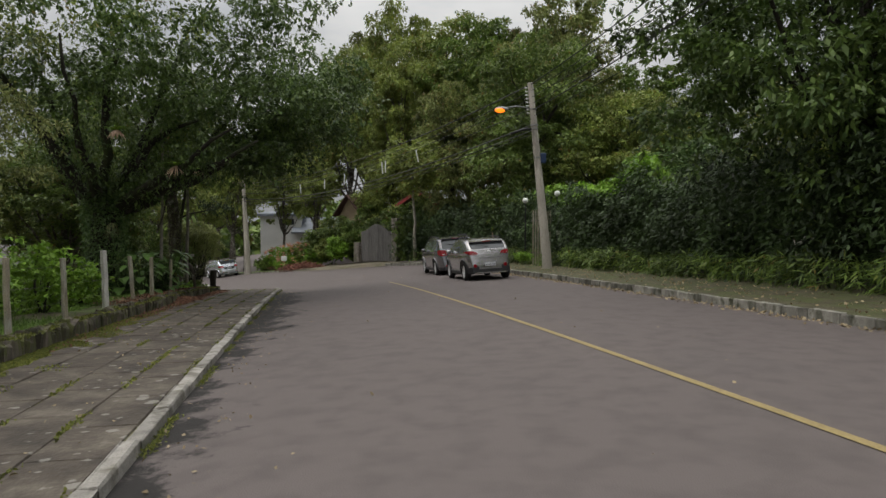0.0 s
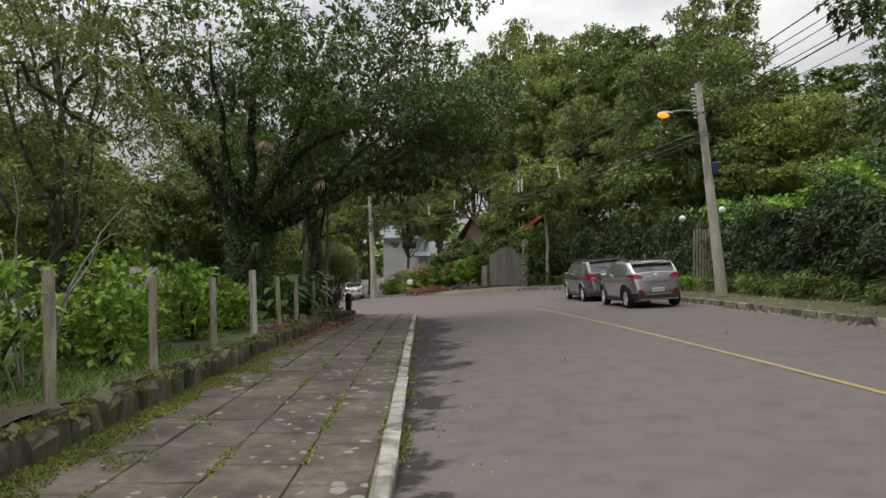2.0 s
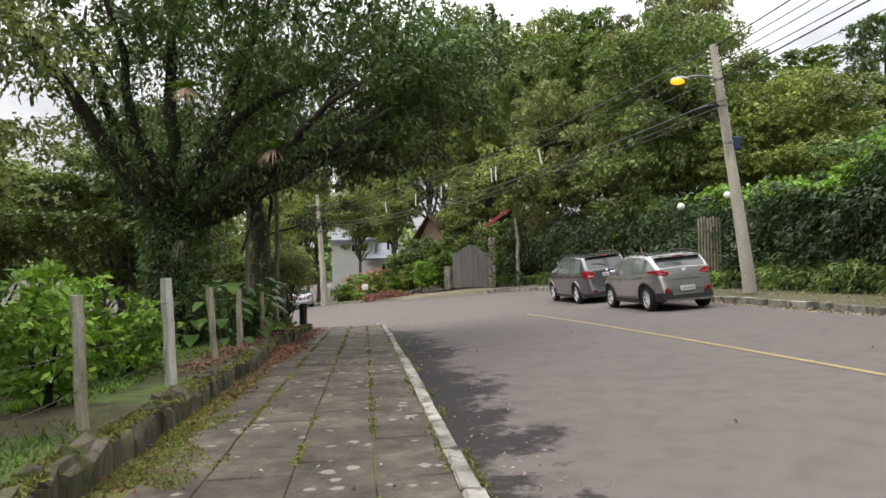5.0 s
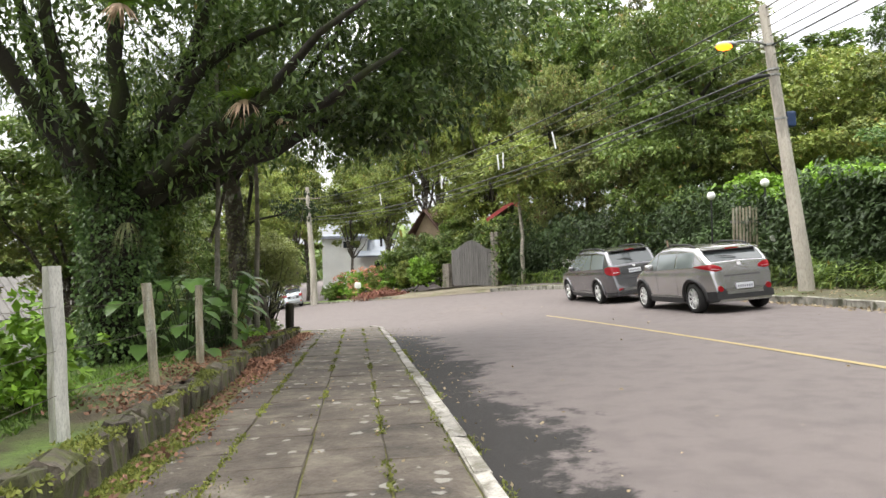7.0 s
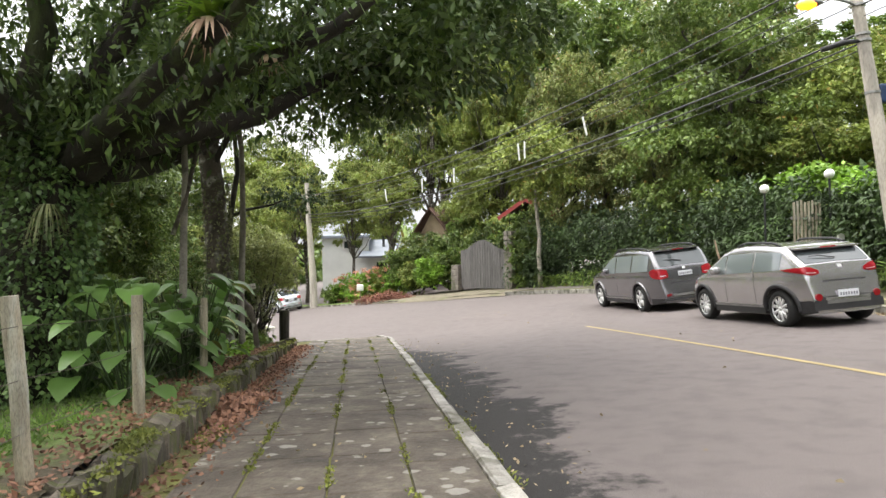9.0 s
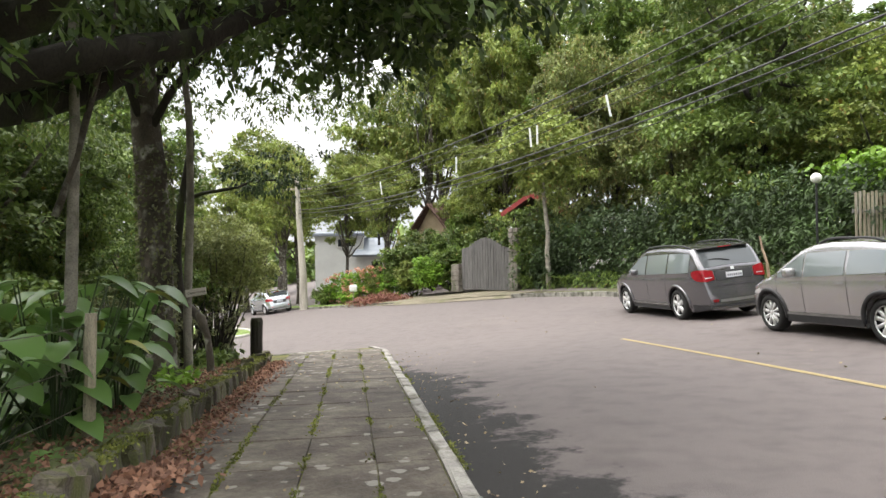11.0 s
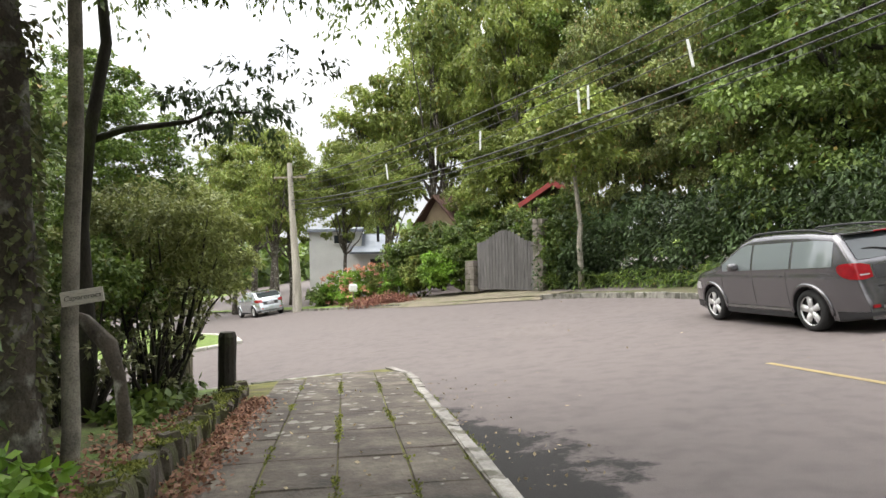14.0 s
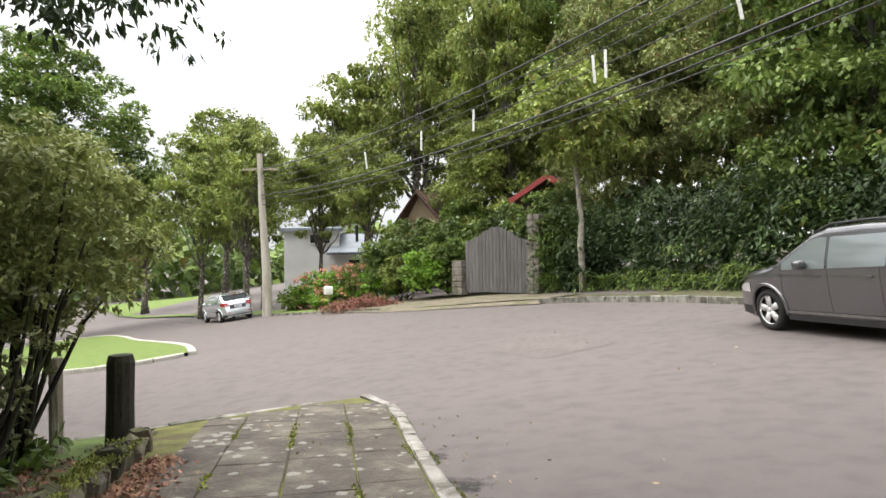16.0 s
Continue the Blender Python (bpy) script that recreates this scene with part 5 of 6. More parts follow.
# planter on the pavement
TERRA = material("weathered_terracotta", (0.3, 0.2, 0.11), 0.85, grain=0.3, scale=6.0, dark=0.65, spots=(0.2, 0.17, 0.11), spot_scale=5.0, bump=0.3)
pl = at(24.9, 8.65, RISE + 0.03)
planter = thing("planter", "round terracotta bowl planter with a leafy green plant", "planter", pl, 0)
bm = bmesh.new()
rings = [(0.0, 0.0), (0.2, 0.0), (0.27, 0.12), (0.31, 0.26), (0.34, 0.3), (0.34, 0.34), (0.3, 0.34), (0.27, 0.26), (0.0, 0.26)]
tube([(0, 0, z) for r, z in rings], [max(r, 0.01) for r, z in rings], 18, bm)
part("bowl", bm, TERRA, planter, smooth=True)
pc = cloud(R1, 26, (0, 0, 0.48), (0.36, 0.36, 0.16))
crown_on(planter, R1, pc, R1.uniform(0.06, 0.14, 26), 45, 0.11, G_BRIGHT, 0.4, 0.5, "foliage")

# ---- cars ----
def paint(name, colour):
    m = material(name, colour, 0.26, 0.72, grain=0.05, scale=1.5, dark=0.9, coat=0.9)
    return m


REAR_GLASS = material("dark_rear_glass", (0.05, 0.057, 0.06), 0.06, 0.0, spec=0.6)
# the grey base colour paints in the pale sky reflected by the windows
GLASS = material("sky_toned_car_glass", (0.17, 0.195, 0.2), 0.05, 0.0, spec=1.0, coat=1.0)
TYRE = material("tyre_rubber", (0.018, 0.018, 0.018), 0.85, grain=0.2, scale=20.0)
ALLOY = material("alloy_rim", (0.8, 0.8, 0.8), 0.4, 0.35, grain=0.08, scale=10.0)
CLAD = material("dark_cladding", (0.03, 0.03, 0.032), 0.6, grain=0.1, scale=10.0)
RED_LAMP = material("red_tail_lamp", (0.3, 0.01, 0.016), 0.22, grain=0.1, scale=9.0, spec=0.5)
CLEAR_LAMP = material("clear_lamp", (0.6, 0.6, 0.6), 0.1, 0.3, coat=1.0)
PLATE_INK = material("plate_ink", (0.16, 0.17, 0.2), 0.6)
PLATE = material("plate_white", (0.66, 0.67, 0.7), 0.5)


def smoothstep(a, b, x):
    t = np.clip((x - a) / (b - a), 0, 1)
    return t * t * (3 - 2 * t)


def car(name, label, place, turn, knots, half_w, belt, wheels, wheel_r, windows, colour, clad_arch, lamp_z, plate_z, spokes, rail, chrome):
    """A car along +y, lofted from its side profile. knots: (y, z) of the top line from tail to nose."""
    u0, v0 = uv_of(place[0], place[1])
    hx, hy, wb = -math.sin(radians(turn)), math.cos(radians(turn)), wheels[1] - wheels[0]

    def road_z(fy, fx):
        return float(ground_uv(*uv_of(place[0] + hx * fy + hy * fx, place[1] + hy * fy - hx * fx)))

    zf, zr = (road_z(wheels[1], -0.75) + road_z(wheels[1], 0.75)) / 2, (road_z(wheels[0], -0.75) + road_z(wheels[0], 0.75)) / 2
    zl, zR = (road_z(wheels[0], -0.75) + road_z(wheels[1], -0.75)) / 2, (road_z(wheels[0], 0.75) + road_z(wheels[1], 0.75)) / 2
    ob = thing(name, label, "car", place, turn)
    ob.matrix_basis = pose(place[0], place[1], (zf + zr) / 2 + 0.004, math.degrees(math.atan2(zf - zr, wb)), -math.degrees(math.atan2(zR - zl, 1.5)), turn)
    ky, kz = np.array([k[0] for k in knots]), np.array([k[1] for k in knots])
    y0, y1, high = ky[0], ky[-1], kz.max()
    arch_r, sill = wheel_r + 0.075, 0.2
    half_l = (y1 - y0) / 2
    ym = (y0 + y1) / 2

    def top(y):
        return np.interp(y, ky, kz)

    def wide(y):
        t = np.clip((abs(y - ym) / half_l - 0.55) / 0.45, 0, 1)
        return half_w * (1 - (0.26 if y < ym else 0.22) * t ** 2.4)

    def side(y, z):
        up = max(0.0, (z - belt) / (high - belt))
        dn = max(0.0, (belt - 0.12 - z) / belt)
        return wide(y) * (1 - 0.2 * up ** 1.15 - 0.07 * dn * dn * 2.2 - 0.012 * math.exp(-((z - belt + 0.06) / 0.05) ** 2))

    def low(y):
        z = sill + 0.06 * smoothstep(half_l - 0.5, half_l, abs(y - ym))
        for w in wheels:
            if abs(y - w) < arch_r:
                z = max(z, wheel_r + math.sqrt(arch_r ** 2 - (y - w) ** 2))
        return z

    ys = sorted(set(np.round(np.concatenate((np.linspace(y0, y1, 190), ky, *[w + arch_r * np.array((-0.999, -0.97, -0.9, -0.75, 0.75, 0.9, 0.97, 0.999)) for w in wheels])), 4)))
    rows = []
    for y in ys:
        zt, zb = float(top(y)), min(low(y), float(top(y)) - 0.06)
        r = min(0.13, (zt - zb) * 0.45)
        xs = side(y, zt - r)
        xin = max(0.05, wide(y) - 0.26)
        ring = [(0.0, 0.24), (xin, 0.24), (xin, zb), (side(y, zb) - 0.012, zb)]
        for k in range(25):
            z = zb + 0.012 + (zt - r - zb - 0.012) * k / 24
            ring.append((side(y, z), z))
        for a in (15, 30, 45, 60, 75, 90):
            ring.append((xs - r * (1 - math.cos(radians(a))), zt - r + r * math.sin(radians(a))))
        for f in (0.85, 0.7, 0.55, 0.4, 0.2, 0.0):
            ring.append(((xs - r) * f, zt + 0.015 * (1 - f)))
        rows.append([Vector((x, y, z)) for x, z in ring] + [Vector((-x, y, z)) for x, z in ring[-2:0:-1]])
    n = len(rows[0])
    bm = bmesh.new()
    vr = [[bm.verts.new(p) for p in row] for row in rows]
    for a, b in zip(vr, vr[1:]):
        for k in range(n):
            bm.faces.new((a[k], a[(k + 1) % n], b[(k + 1) % n], b[k]))
    bm.faces.new(vr[0])
    bm.faces.new(vr[-1][::-1])
    bm.normal_update()
    bmesh.ops.recalc_face_normals(bm, faces=bm.faces[:])

    def skin(pname, test, mat, off, lab=""):
        """A thin shell over the faces of the body that pass the test."""
        for sg in (1, -1):
            index, vs, fs = {}, [], []
            for f in bm.faces:
                c = f.calc_center_median()
                if len(f.verts) == 4 and c.x * sg > 0 and test(abs(c.x), c.y, c.z):
                    for v in f.verts:
                        if v not in index:
                            index[v] = len(vs)
                            vs.append(v.co + v.normal * off)
                    fs.append([index[v] for v in f.verts])
            if fs:
                shells.append((pname, vs, fs, mat, lab))

    shells = []
    lz = (lamp_z[0] + lamp_z[1]) / 2
    lh = (lamp_z[1] - lamp_z[0]) / 2
    inner = half_w * (0.5 if clad_arch else 0.52)

    def tail_y(x, z):
        """The tail's surface at a height, bending forward round the corner."""
        yt = float(np.interp(z, kz[:8], ky[:8]))
        xs, r = side(yt + 0.06, z), 0.13
        dx = min(max(0.0, abs(x) - (xs - r)), r * 0.98)
        return float(np.interp(z + r - math.sqrt(r * r - dx * dx), kz[:8], ky[:8]))

    def lamp(sg):
        """A smooth lens from the tailgate round the corner, pointed or blunt at its ends."""
        vs, fs, nq, nh = [], [], 18, 7
        reach = 0.34 if clad_arch else 0.26
        for a in range(nq + 1):
            q = a / nq
            if clad_arch:
                hh = lh * min(1.0, 0.35 + q * 2.2) * min(1.0, 0.06 + (1 - q) * 2.0)
                zc = lz - 0.02 + 0.06 * q
            else:
                hh = lh * min(1.0, (0.72 + q * 0.7)) * math.sqrt(max(0.02, 1 - max(0.0, (q - 0.55) / 0.45) ** 3))
                zc = lz + 0.02 * q
            for b in range(nh):
                z = zc + hh * (2 * b / (nh - 1) - 1)
                edge = side(float(np.interp(z, kz[:8], ky[:8])) + 0.06, z) - 0.004
                if q < 0.62:
                    x = inner + (edge - inner) * q / 0.62
                    vs.append((sg * x, tail_y(x, z) - 0.014, z))
                else:
                    y = tail_y(edge, z) + (q - 0.62) / 0.38 * reach
                    vs.append((sg * (side(y, z) + 0.01), y - 0.004, z))
        for a in range(nq):
            for b in range(nh - 1):
                o = a * nh + b
                fs.append((o, o + 1, o + nh + 1, o + nh) if sg < 0 else (o, o + nh, o + nh + 1, o + 1))
        shells.append(("tail_light", vs, fs, RED_LAMP, "red tail light wrapping the corner"))
        mid = [vs[a * nh + 2] for a in range(2, int(nq * 0.6))]
        bar = [(x + sg * 0.0, y - 0.004, z) for x, y, z in mid] + [(x, y - 0.004, z - 0.022) for x, y, z in mid]
        m_ = len(mid)
        shells.append(("reversing_lens", bar, [(k, k + 1, m_ + k + 1, m_ + k) for k in range(m_ - 1)], CLEAR_LAMP, "clear strip in the tail light"))

    lamp(1)
    lamp(-1)
    skin("bumper", lambda x, y, z: y < y0 + 0.5 and 0.17 < z < (0.47 if clad_arch else 0.36) and y < wheels[0] - arch_r + 0.02, CLAD, 0.005, "dark lower bumper")
    skin("front_bumper", lambda x, y, z: y > y1 - 0.45 and 0.25 < z < 0.4 and y > wheels[1] + arch_r - 0.02, CLAD, 0.005, "dark lower bumper")
    body = part("body", bm, colour, ob, smooth=True)
    for pname, vs, fs, mat, lab in shells:
        part(pname, mesh_from(pname, vs, fs, mat, True), None, ob, lab)
    body.data.set_sharp_from_angle(angle=radians(38))

    def side_patch(pname, ya, yb, zlo, zhi, mat, off=0.006, n=14, both=True, lab=""):
        for sg in ((1, -1) if both else (1,)):
            vs, fs = [], []
            for i in range(n + 1):
                y = ya + (yb - ya) * i / n
                a, b = zlo(y), max(zhi(y), zlo(y) + 0.004)
                for j in range(6):
                    z = a + (b - a) * j / 5
                    vs.append((sg * (side(y, z) + off), y, z))
            for i in range(n):
                for j in range(5):
                    q = (i * 6 + j, i * 6 + j + 1, i * 6 + j + 7, i * 6 + j + 6)
                    fs.append(q if sg < 0 else q[::-1])
            part(pname, mesh_from(pname, vs, fs, mat, True), None, ob, lab)

    def top_patch(pname, ya, yb, share, mat, off=0.008, lab="", taper=0.0):
        vs, fs = [], []
        n, m = 12, 12
        slope = (float(top(yb)) - float(top(ya))) / (yb - ya)
        nz = 1 / math.hypot(1, slope)
        for i in range(n + 1):
            y = ya + (yb - ya) * i / n
            zt = float(top(y))
            xs = (side(y, zt - 0.1) - 0.1) * share * (1 - taper * i / n)
            for j in range(m + 1):
                x = xs * (2 * j / m - 1)
                vs.append((x, y - slope * nz * off, zt + 0.015 * (1 - abs(x) / max(xs / share, 0.1)) + nz * off))
        for i in range(n):
            for j in range(m):
                fs.append((i * (m + 1) + j, i * (m + 1) + j + 1, (i + 1) * (m + 1) + j + 1, (i + 1) * (m + 1) + j))
        return part(pname, mesh_from(pname, vs, fs, mat, True), None, ob, lab)

    tail = [(y, z) for y, z in knots if y < y0 + 0.5]
    ty, tz = [k[0] for k in tail], [k[1] for k in tail]

    def tail_patch(pname, xa, xb, za, zb, mat, off=0.012, lab="", pinch=0.0):
        vs, fs = [], []
        for i in range(7):
            for j in range(7):
                x = xa + (xb - xa) * j / 6
                f = 1 - pinch * (1 - j / 6)
                z = (za + zb) / 2 + (zb - za) * (i / 6 - 0.5) * f + pinch * 0.03 * (1 - j / 6)
                y = float(np.interp(z, tz, ty))
                vs.append((x, y - off, z))
        for i in range(6):
            for j in range(6):
                fs.append((i * 7 + j, i * 7 + j + 1, i * 7 + j + 8, i * 7 + j + 7))
        return part(pname, mesh_from(pname, vs, fs, mat, True), None, ob, lab)

    roof_in = lambda y: float(top(y)) - 0.105
    for ya, yb, kind in windows["side"]:
        side_patch("side_window", ya, yb, lambda y: belt + windows["rise"] * (ym - y) / half_l, lambda y: min(roof_in(y), high - 0.16), GLASS, lab="side window with the pale sky reflection in its colour")
    ra, rb = windows["rear"]
    rear = top_patch("rear_window", ra, rb, 0.98, REAR_GLASS, lab="tinted rear window")
    wiper_y = ra + 0.06
    wz = float(top(wiper_y)) + 0.03
    part("wiper", tube([(0.0, wiper_y - 0.02, wz), (-0.25, wiper_y + 0.02, wz + 0.05), (-0.45, wiper_y + 0.03, wz + 0.05)], [0.012, 0.01, 0.006], 5), BLACK, rear)
    fa, fb = windows["front"]
    top_patch("windscreen", fa, fb, 0.98, GLASS, lab="windscreen with the pale sky reflection in its colour")
    za, zb = lamp_z
    wx = wide(y0 + 0.1)
    for sg in (1, -1):
        if not clad_arch:
            tail_patch("reflector", sg * wx * 0.66, sg * wx * 0.84, 0.42, 0.47, RED_LAMP, 0.014, "red bumper reflector")
    side_patch("headlight", y1 - 0.5, y1 - 0.12, lambda y: 0.66, lambda y: min(0.82, float(top(y)) - 0.14), CLEAR_LAMP, 0.008, lab="clear headlight")
    tail_patch("valance", -wx * 0.95, wx * 0.95, 0.3, 0.44 if clad_arch else 0.35, CLAD, 0.01, "dark lower bumper panel")
    tail_patch("bumper_strip", -wx * 0.6, wx * 0.6, 0.4, 0.46, chrome, 0.016, "silver skid plate")
    plate = part("number_plate", box(0.38, 0.012, 0.12, (0, float(np.interp(plate_z, tz, ty)) - 0.03, plate_z), 0.004), PLATE, ob, "white number plate")
    for k in range(7):
        part("character", box(0.028, 0.004, 0.05, (-0.15 + 0.05 * k, float(np.interp(plate_z, tz, ty)) - 0.038, plate_z - 0.008)), PLATE_INK, plate)
    tail_patch("tailgate_recess", -0.42, 0.42, plate_z - 0.1, plate_z + 0.1, CLAD if not clad_arch else colour, 0.006)
    tail_patch("badge", -0.04, 0.04, zb - 0.04, zb + 0.02, ALLOY, 0.012)
    tail_patch("tailgate_seam", -wx * 0.6, wx * 0.6, za - 0.12, za - 0.105, CLAD, 0.007)
    side_patch("sill", wheels[0] + arch_r + 0.02, wheels[1] - arch_r - 0.02, lambda y: sill + 0.014, lambda y: sill + 0.1, CLAD, 0.012, lab="dark sill")
    side_patch("sill_strip", wheels[0] + arch_r + 0.02, wheels[1] - arch_r - 0.02, lambda y: sill + 0.13, lambda y: sill + 0.17, chrome, 0.014, lab="bright sill strip")
    ry = rb + 0.02
    rz = float(top(ry))
    part("spoiler", box(2 * (side(ry, rz - 0.1) - 0.12), 0.26, 0.035, (0, ry - 0.02, rz + 0.022), 0.014, (math.degrees(math.atan2(float(top(ry + 0.3)) - rz, 0.3)) * 0.6, 0, 0)), colour, ob, "roof spoiler over the rear window")
    part("brake_light", box(0.3, 0.02, 0.025, (0, ry - 0.15, rz + 0.01), 0.006), RED_LAMP, ob, "high red brake light")
    if clad_arch:
        for sg in (1, -1):
            fx_, fy_ = sg * wx * 0.8, float(np.interp(0.5, tz, ty)) + 0.02
            part("fog_light", tube([(fx_, fy_ + 0.03, 0.52), (fx_, fy_ - 0.035, 0.52)], [0.07, 0.06], 14), RED_LAMP, ob, "round red fog light")
        side_patch("door_cladding", wheels[0] + arch_r + 0.02, wheels[1] - arch_r - 0.02, lambda y: sill + 0.1, lambda y: sill + 0.16, CLAD, 0.011)
    for y in windows["seams"]:
        side_patch("door_seam", y, y + 0.008, lambda q: sill + 0.2, lambda q: belt - 0.01, CLAD, 0.003, 1)
    for y in windows["handles"]:
        for sg in (1, -1):
            part("door_handle", box(0.03, 0.17, 0.03, (sg * (side(y, belt - 0.12) + 0.012), y, belt - 0.12), 0.01), colour, ob)
    for sg in (1, -1):
        x = side(fa - 0.1, belt + 0.05)
        bm = box(0.2, 0.12, 0.15, (sg * (x + 0.12), fa - 0.02, belt + 0.07), 0.045)
        part("mirror", bm, colour, ob, smooth=True)
        if rail:
            pts = [(sg * (side(y, float(top(y)) - 0.1) - 0.1), y, float(top(y)) + 0.045) for y in np.linspace(rail[0], rail[1], 9)]
            pts[0] = (pts[0][0], pts[0][1] - 0.05, pts[0][2] - 0.05)
            pts[-1] = (pts[-1][0], pts[-1][1] + 0.05, pts[-1][2] - 0.05)
            part("roof_rail", tube(pts, [0.02] * 9, 7), CLAD, ob, smooth=True)
        for w in wheels:
            pts = []
            for a in np.linspace(-8, 188, 25):
                y, z = w + (arch_r + 0.015) * math.cos(radians(a)), wheel_r + (arch_r + 0.015) * math.sin(radians(a))
                pts.append((sg * (side(y, max(z, sill)) + 0.002), y, z))
            part("wheel_arch", tube(pts, [0.034] * 25, 6), CLAD if clad_arch else colour, ob, smooth=True)
            tyre_w = 0.21
            cx = sg * (wide(w) - tyre_w / 2 - 0.015)
            prof = [(0.7, -0.5), (0.85, -0.52), (0.96, -0.42), (1.0, -0.2), (1.0, 0.2), (0.96, 0.42), (0.85, 0.52), (0.7, 0.5)]
            bm = bmesh.new()
            rings = []
            for pr, po in prof:
                rings.append([bm.verts.new((cx + po * tyre_w, w + pr * wheel_r * math.cos(2 * math.pi * k / 32), wheel_r + pr * wheel_r * math.sin(2 * math.pi * k / 32))) for k in range(32)])
            for a, b in zip(rings, rings[1:] + rings[:1]):
                for k in range(32):
                    bm.faces.new((a[k], a[(k + 1) % 32], b[(k + 1) % 32], b[k]))
            tyre = part("wheel", bm, TYRE, ob, "black tyre on an alloy rim", True)
            fx = cx + sg * tyre_w * 0.4
            part("hub_well", tube([(fx - sg * 0.09, w, wheel_r), (fx - sg * 0.06, w, wheel_r)], [wheel_r * 0.73, wheel_r * 0.73], 24), CLAD, tyre)
            bm = bmesh.new()
            tube([(fx - sg * 0.03, w, wheel_r), (fx + sg * 0.005, w, wheel_r)], [wheel_r * 0.16, wheel_r * 0.13], 14, bm)
            for k in range(spokes):
                a = 2 * math.pi * k / spokes + 0.2
                ca, sa_ = math.cos(a), math.sin(a)
                half = wheel_r * (0.15 if spokes < 7 else 0.075)
                qs = []
                for rr, ww in ((0.1, 0.8), (0.72, 1.15)):
                    for e in (-1, 1):
                        for dxx in (-0.03, 0.004 if rr < 0.3 else -0.004):
                            qs.append(bm.verts.new((fx + sg * dxx, w + wheel_r * rr * ca - e * half * ww * sa_, wheel_r + wheel_r * rr * sa_ + e * half * ww * ca)))
                for f in ((0, 1, 3, 2), (4, 6, 7, 5), (0, 4, 5, 1), (2, 3, 7, 6), (1, 5, 7, 3), (0, 2, 6, 4)):
                    bm.faces.new([qs[i] for i in f])
            for rr, q in ((0.72, 0.05),):
                pts = [(fx - sg * 0.005, w + wheel_r * rr * math.cos(2 * math.pi * k / 28), wheel_r + wheel_r * rr * math.sin(2 * math.pi * k / 28)) for k in range(29)]
                tube(pts, [wheel_r * q] * 29, 6, bm)
            part("rim", bm, ALLOY, tyre, "silver alloy rim", True)
    return ob


SUV_PAINT = paint("grey_metallic_paint", (0.16, 0.155, 0.165))
HATCH_PAINT = paint("silver_beige_metallic_paint", (0.44, 0.425, 0.425))
FAR_PAINT = paint("silver_white_paint", (0.6, 0.63, 0.66))
suv_knots = [(-2.47, 0.3), (-2.46, 0.55), (-2.42, 0.72), (-2.37, 0.98), (-2.33, 1.14), (-2.08, 1.52), (-1.98, 1.6), (-1.4, 1.665), (-0.6, 1.69), (0.1, 1.675), (0.4, 1.6), (1.2, 1.15), (1.4, 1.1), (2.0, 1.0), (2.28, 0.88), (2.38, 0.7), (2.41, 0.3)]
suv = car("suv", "dark grey metallic people carrier parked at the kerb", at(29.55, 6.55, 0.0), 11.6, suv_knots, 0.91, 1.06, (-1.445, 1.445), 0.355, {"side": [(-2.0, -1.12, 0), (-1.06, -0.02, 0), (0.04, 0.98, 0)], "rise": 0.04, "rear": (-2.31, -2.02), "front": (0.45, 1.16), "seams": (-0.95, 0.0, 1.02), "handles": (-0.75, 0.25)}, SUV_PAINT, False, (0.86, 1.12), 0.97, 5, (-1.85, 0.35), STEEL)
hatch_knots = [(-1.93, 0.3), (-1.92, 0.52), (-1.89, 0.66), (-1.84, 0.88), (-1.76, 1.08), (-1.45, 1.34), (-1.3, 1.42), (-0.8, 1.475), (-0.2, 1.5), (0.2, 1.475), (0.48, 1.4), (1.15, 1.0), (1.35, 0.95), (1.75, 0.84), (1.92, 0.68), (1.96, 0.3)]
hatch = car("hatchback", "silver beige metallic hatchback with dark cladding at the kerb", at(23.35, 6.3, 0.0), 11.6, hatch_knots, 0.84, 0.97, (-1.25, 1.25), 0.325, {"side": [(-1.35, -0.62, 0), (-0.56, 0.3, 0), (0.34, 0.95, 0)], "rise": 0.06, "rear": (-1.745, -1.44), "front": (0.52, 1.12), "seams": (-0.6, 0.36, 1.0), "handles": (-0.45, 0.5)}, HATCH_PAINT, True, (0.9, 1.04), 0.56, 10, (-1.15, 0.1), STEEL)
far_hatch = car("hatchback", "pale silver hatchback parked beside the lawn", at(57.2, -7.06, 0.0), 38, [(k[0] * 1.04, k[1] * 0.97) for k in hatch_knots], 0.86, 0.92, (-1.27, 1.27), 0.31, {"side": [(-1.35, -0.62, 0), (-0.56, 0.3, 0), (0.34, 0.95, 0)], "rise": 0.05, "rear": (-1.8, -1.44), "front": (0.55, 1.16), "seams": (-0.6, 0.36, 1.0), "handles": (-0.45, 0.5)}, FAR_PAINT, False, (0.78, 0.95), 0.74, 10, None, FAR_PAINT)


# ---- gate, gardens and houses ----
gl, gr = Vector((-6.02, 47.2, -1.12)), Vector((-3.55, 45.35, -1.12))
gw = (gr - gl).length
gate_turn = math.degrees(math.atan2(gr.y - gl.y, gr.x - gl.x))
gate = thing("driveway_gate", "tall arched double gate of weathered grey planks", "gate", (gl + gr) / 2, gate_turn)
n_pl = 18
for k in range(n_pl):
    x = -gw / 2 + gw * (k + 0.5) / n_pl
    s = abs(x) / (gw / 2)
    h = 2.12 + 0.55 * (0.5 + 0.5 * math.cos(math.pi * min(1, s * 1.05))) + R1.uniform(-0.01, 0.01)
    part("plank", box(gw / n_pl - 0.012, 0.035, h, (x, R1.uniform(-0.006, 0.006), h / 2 + 0.05), 0.006), WOOD_GREY, gate)
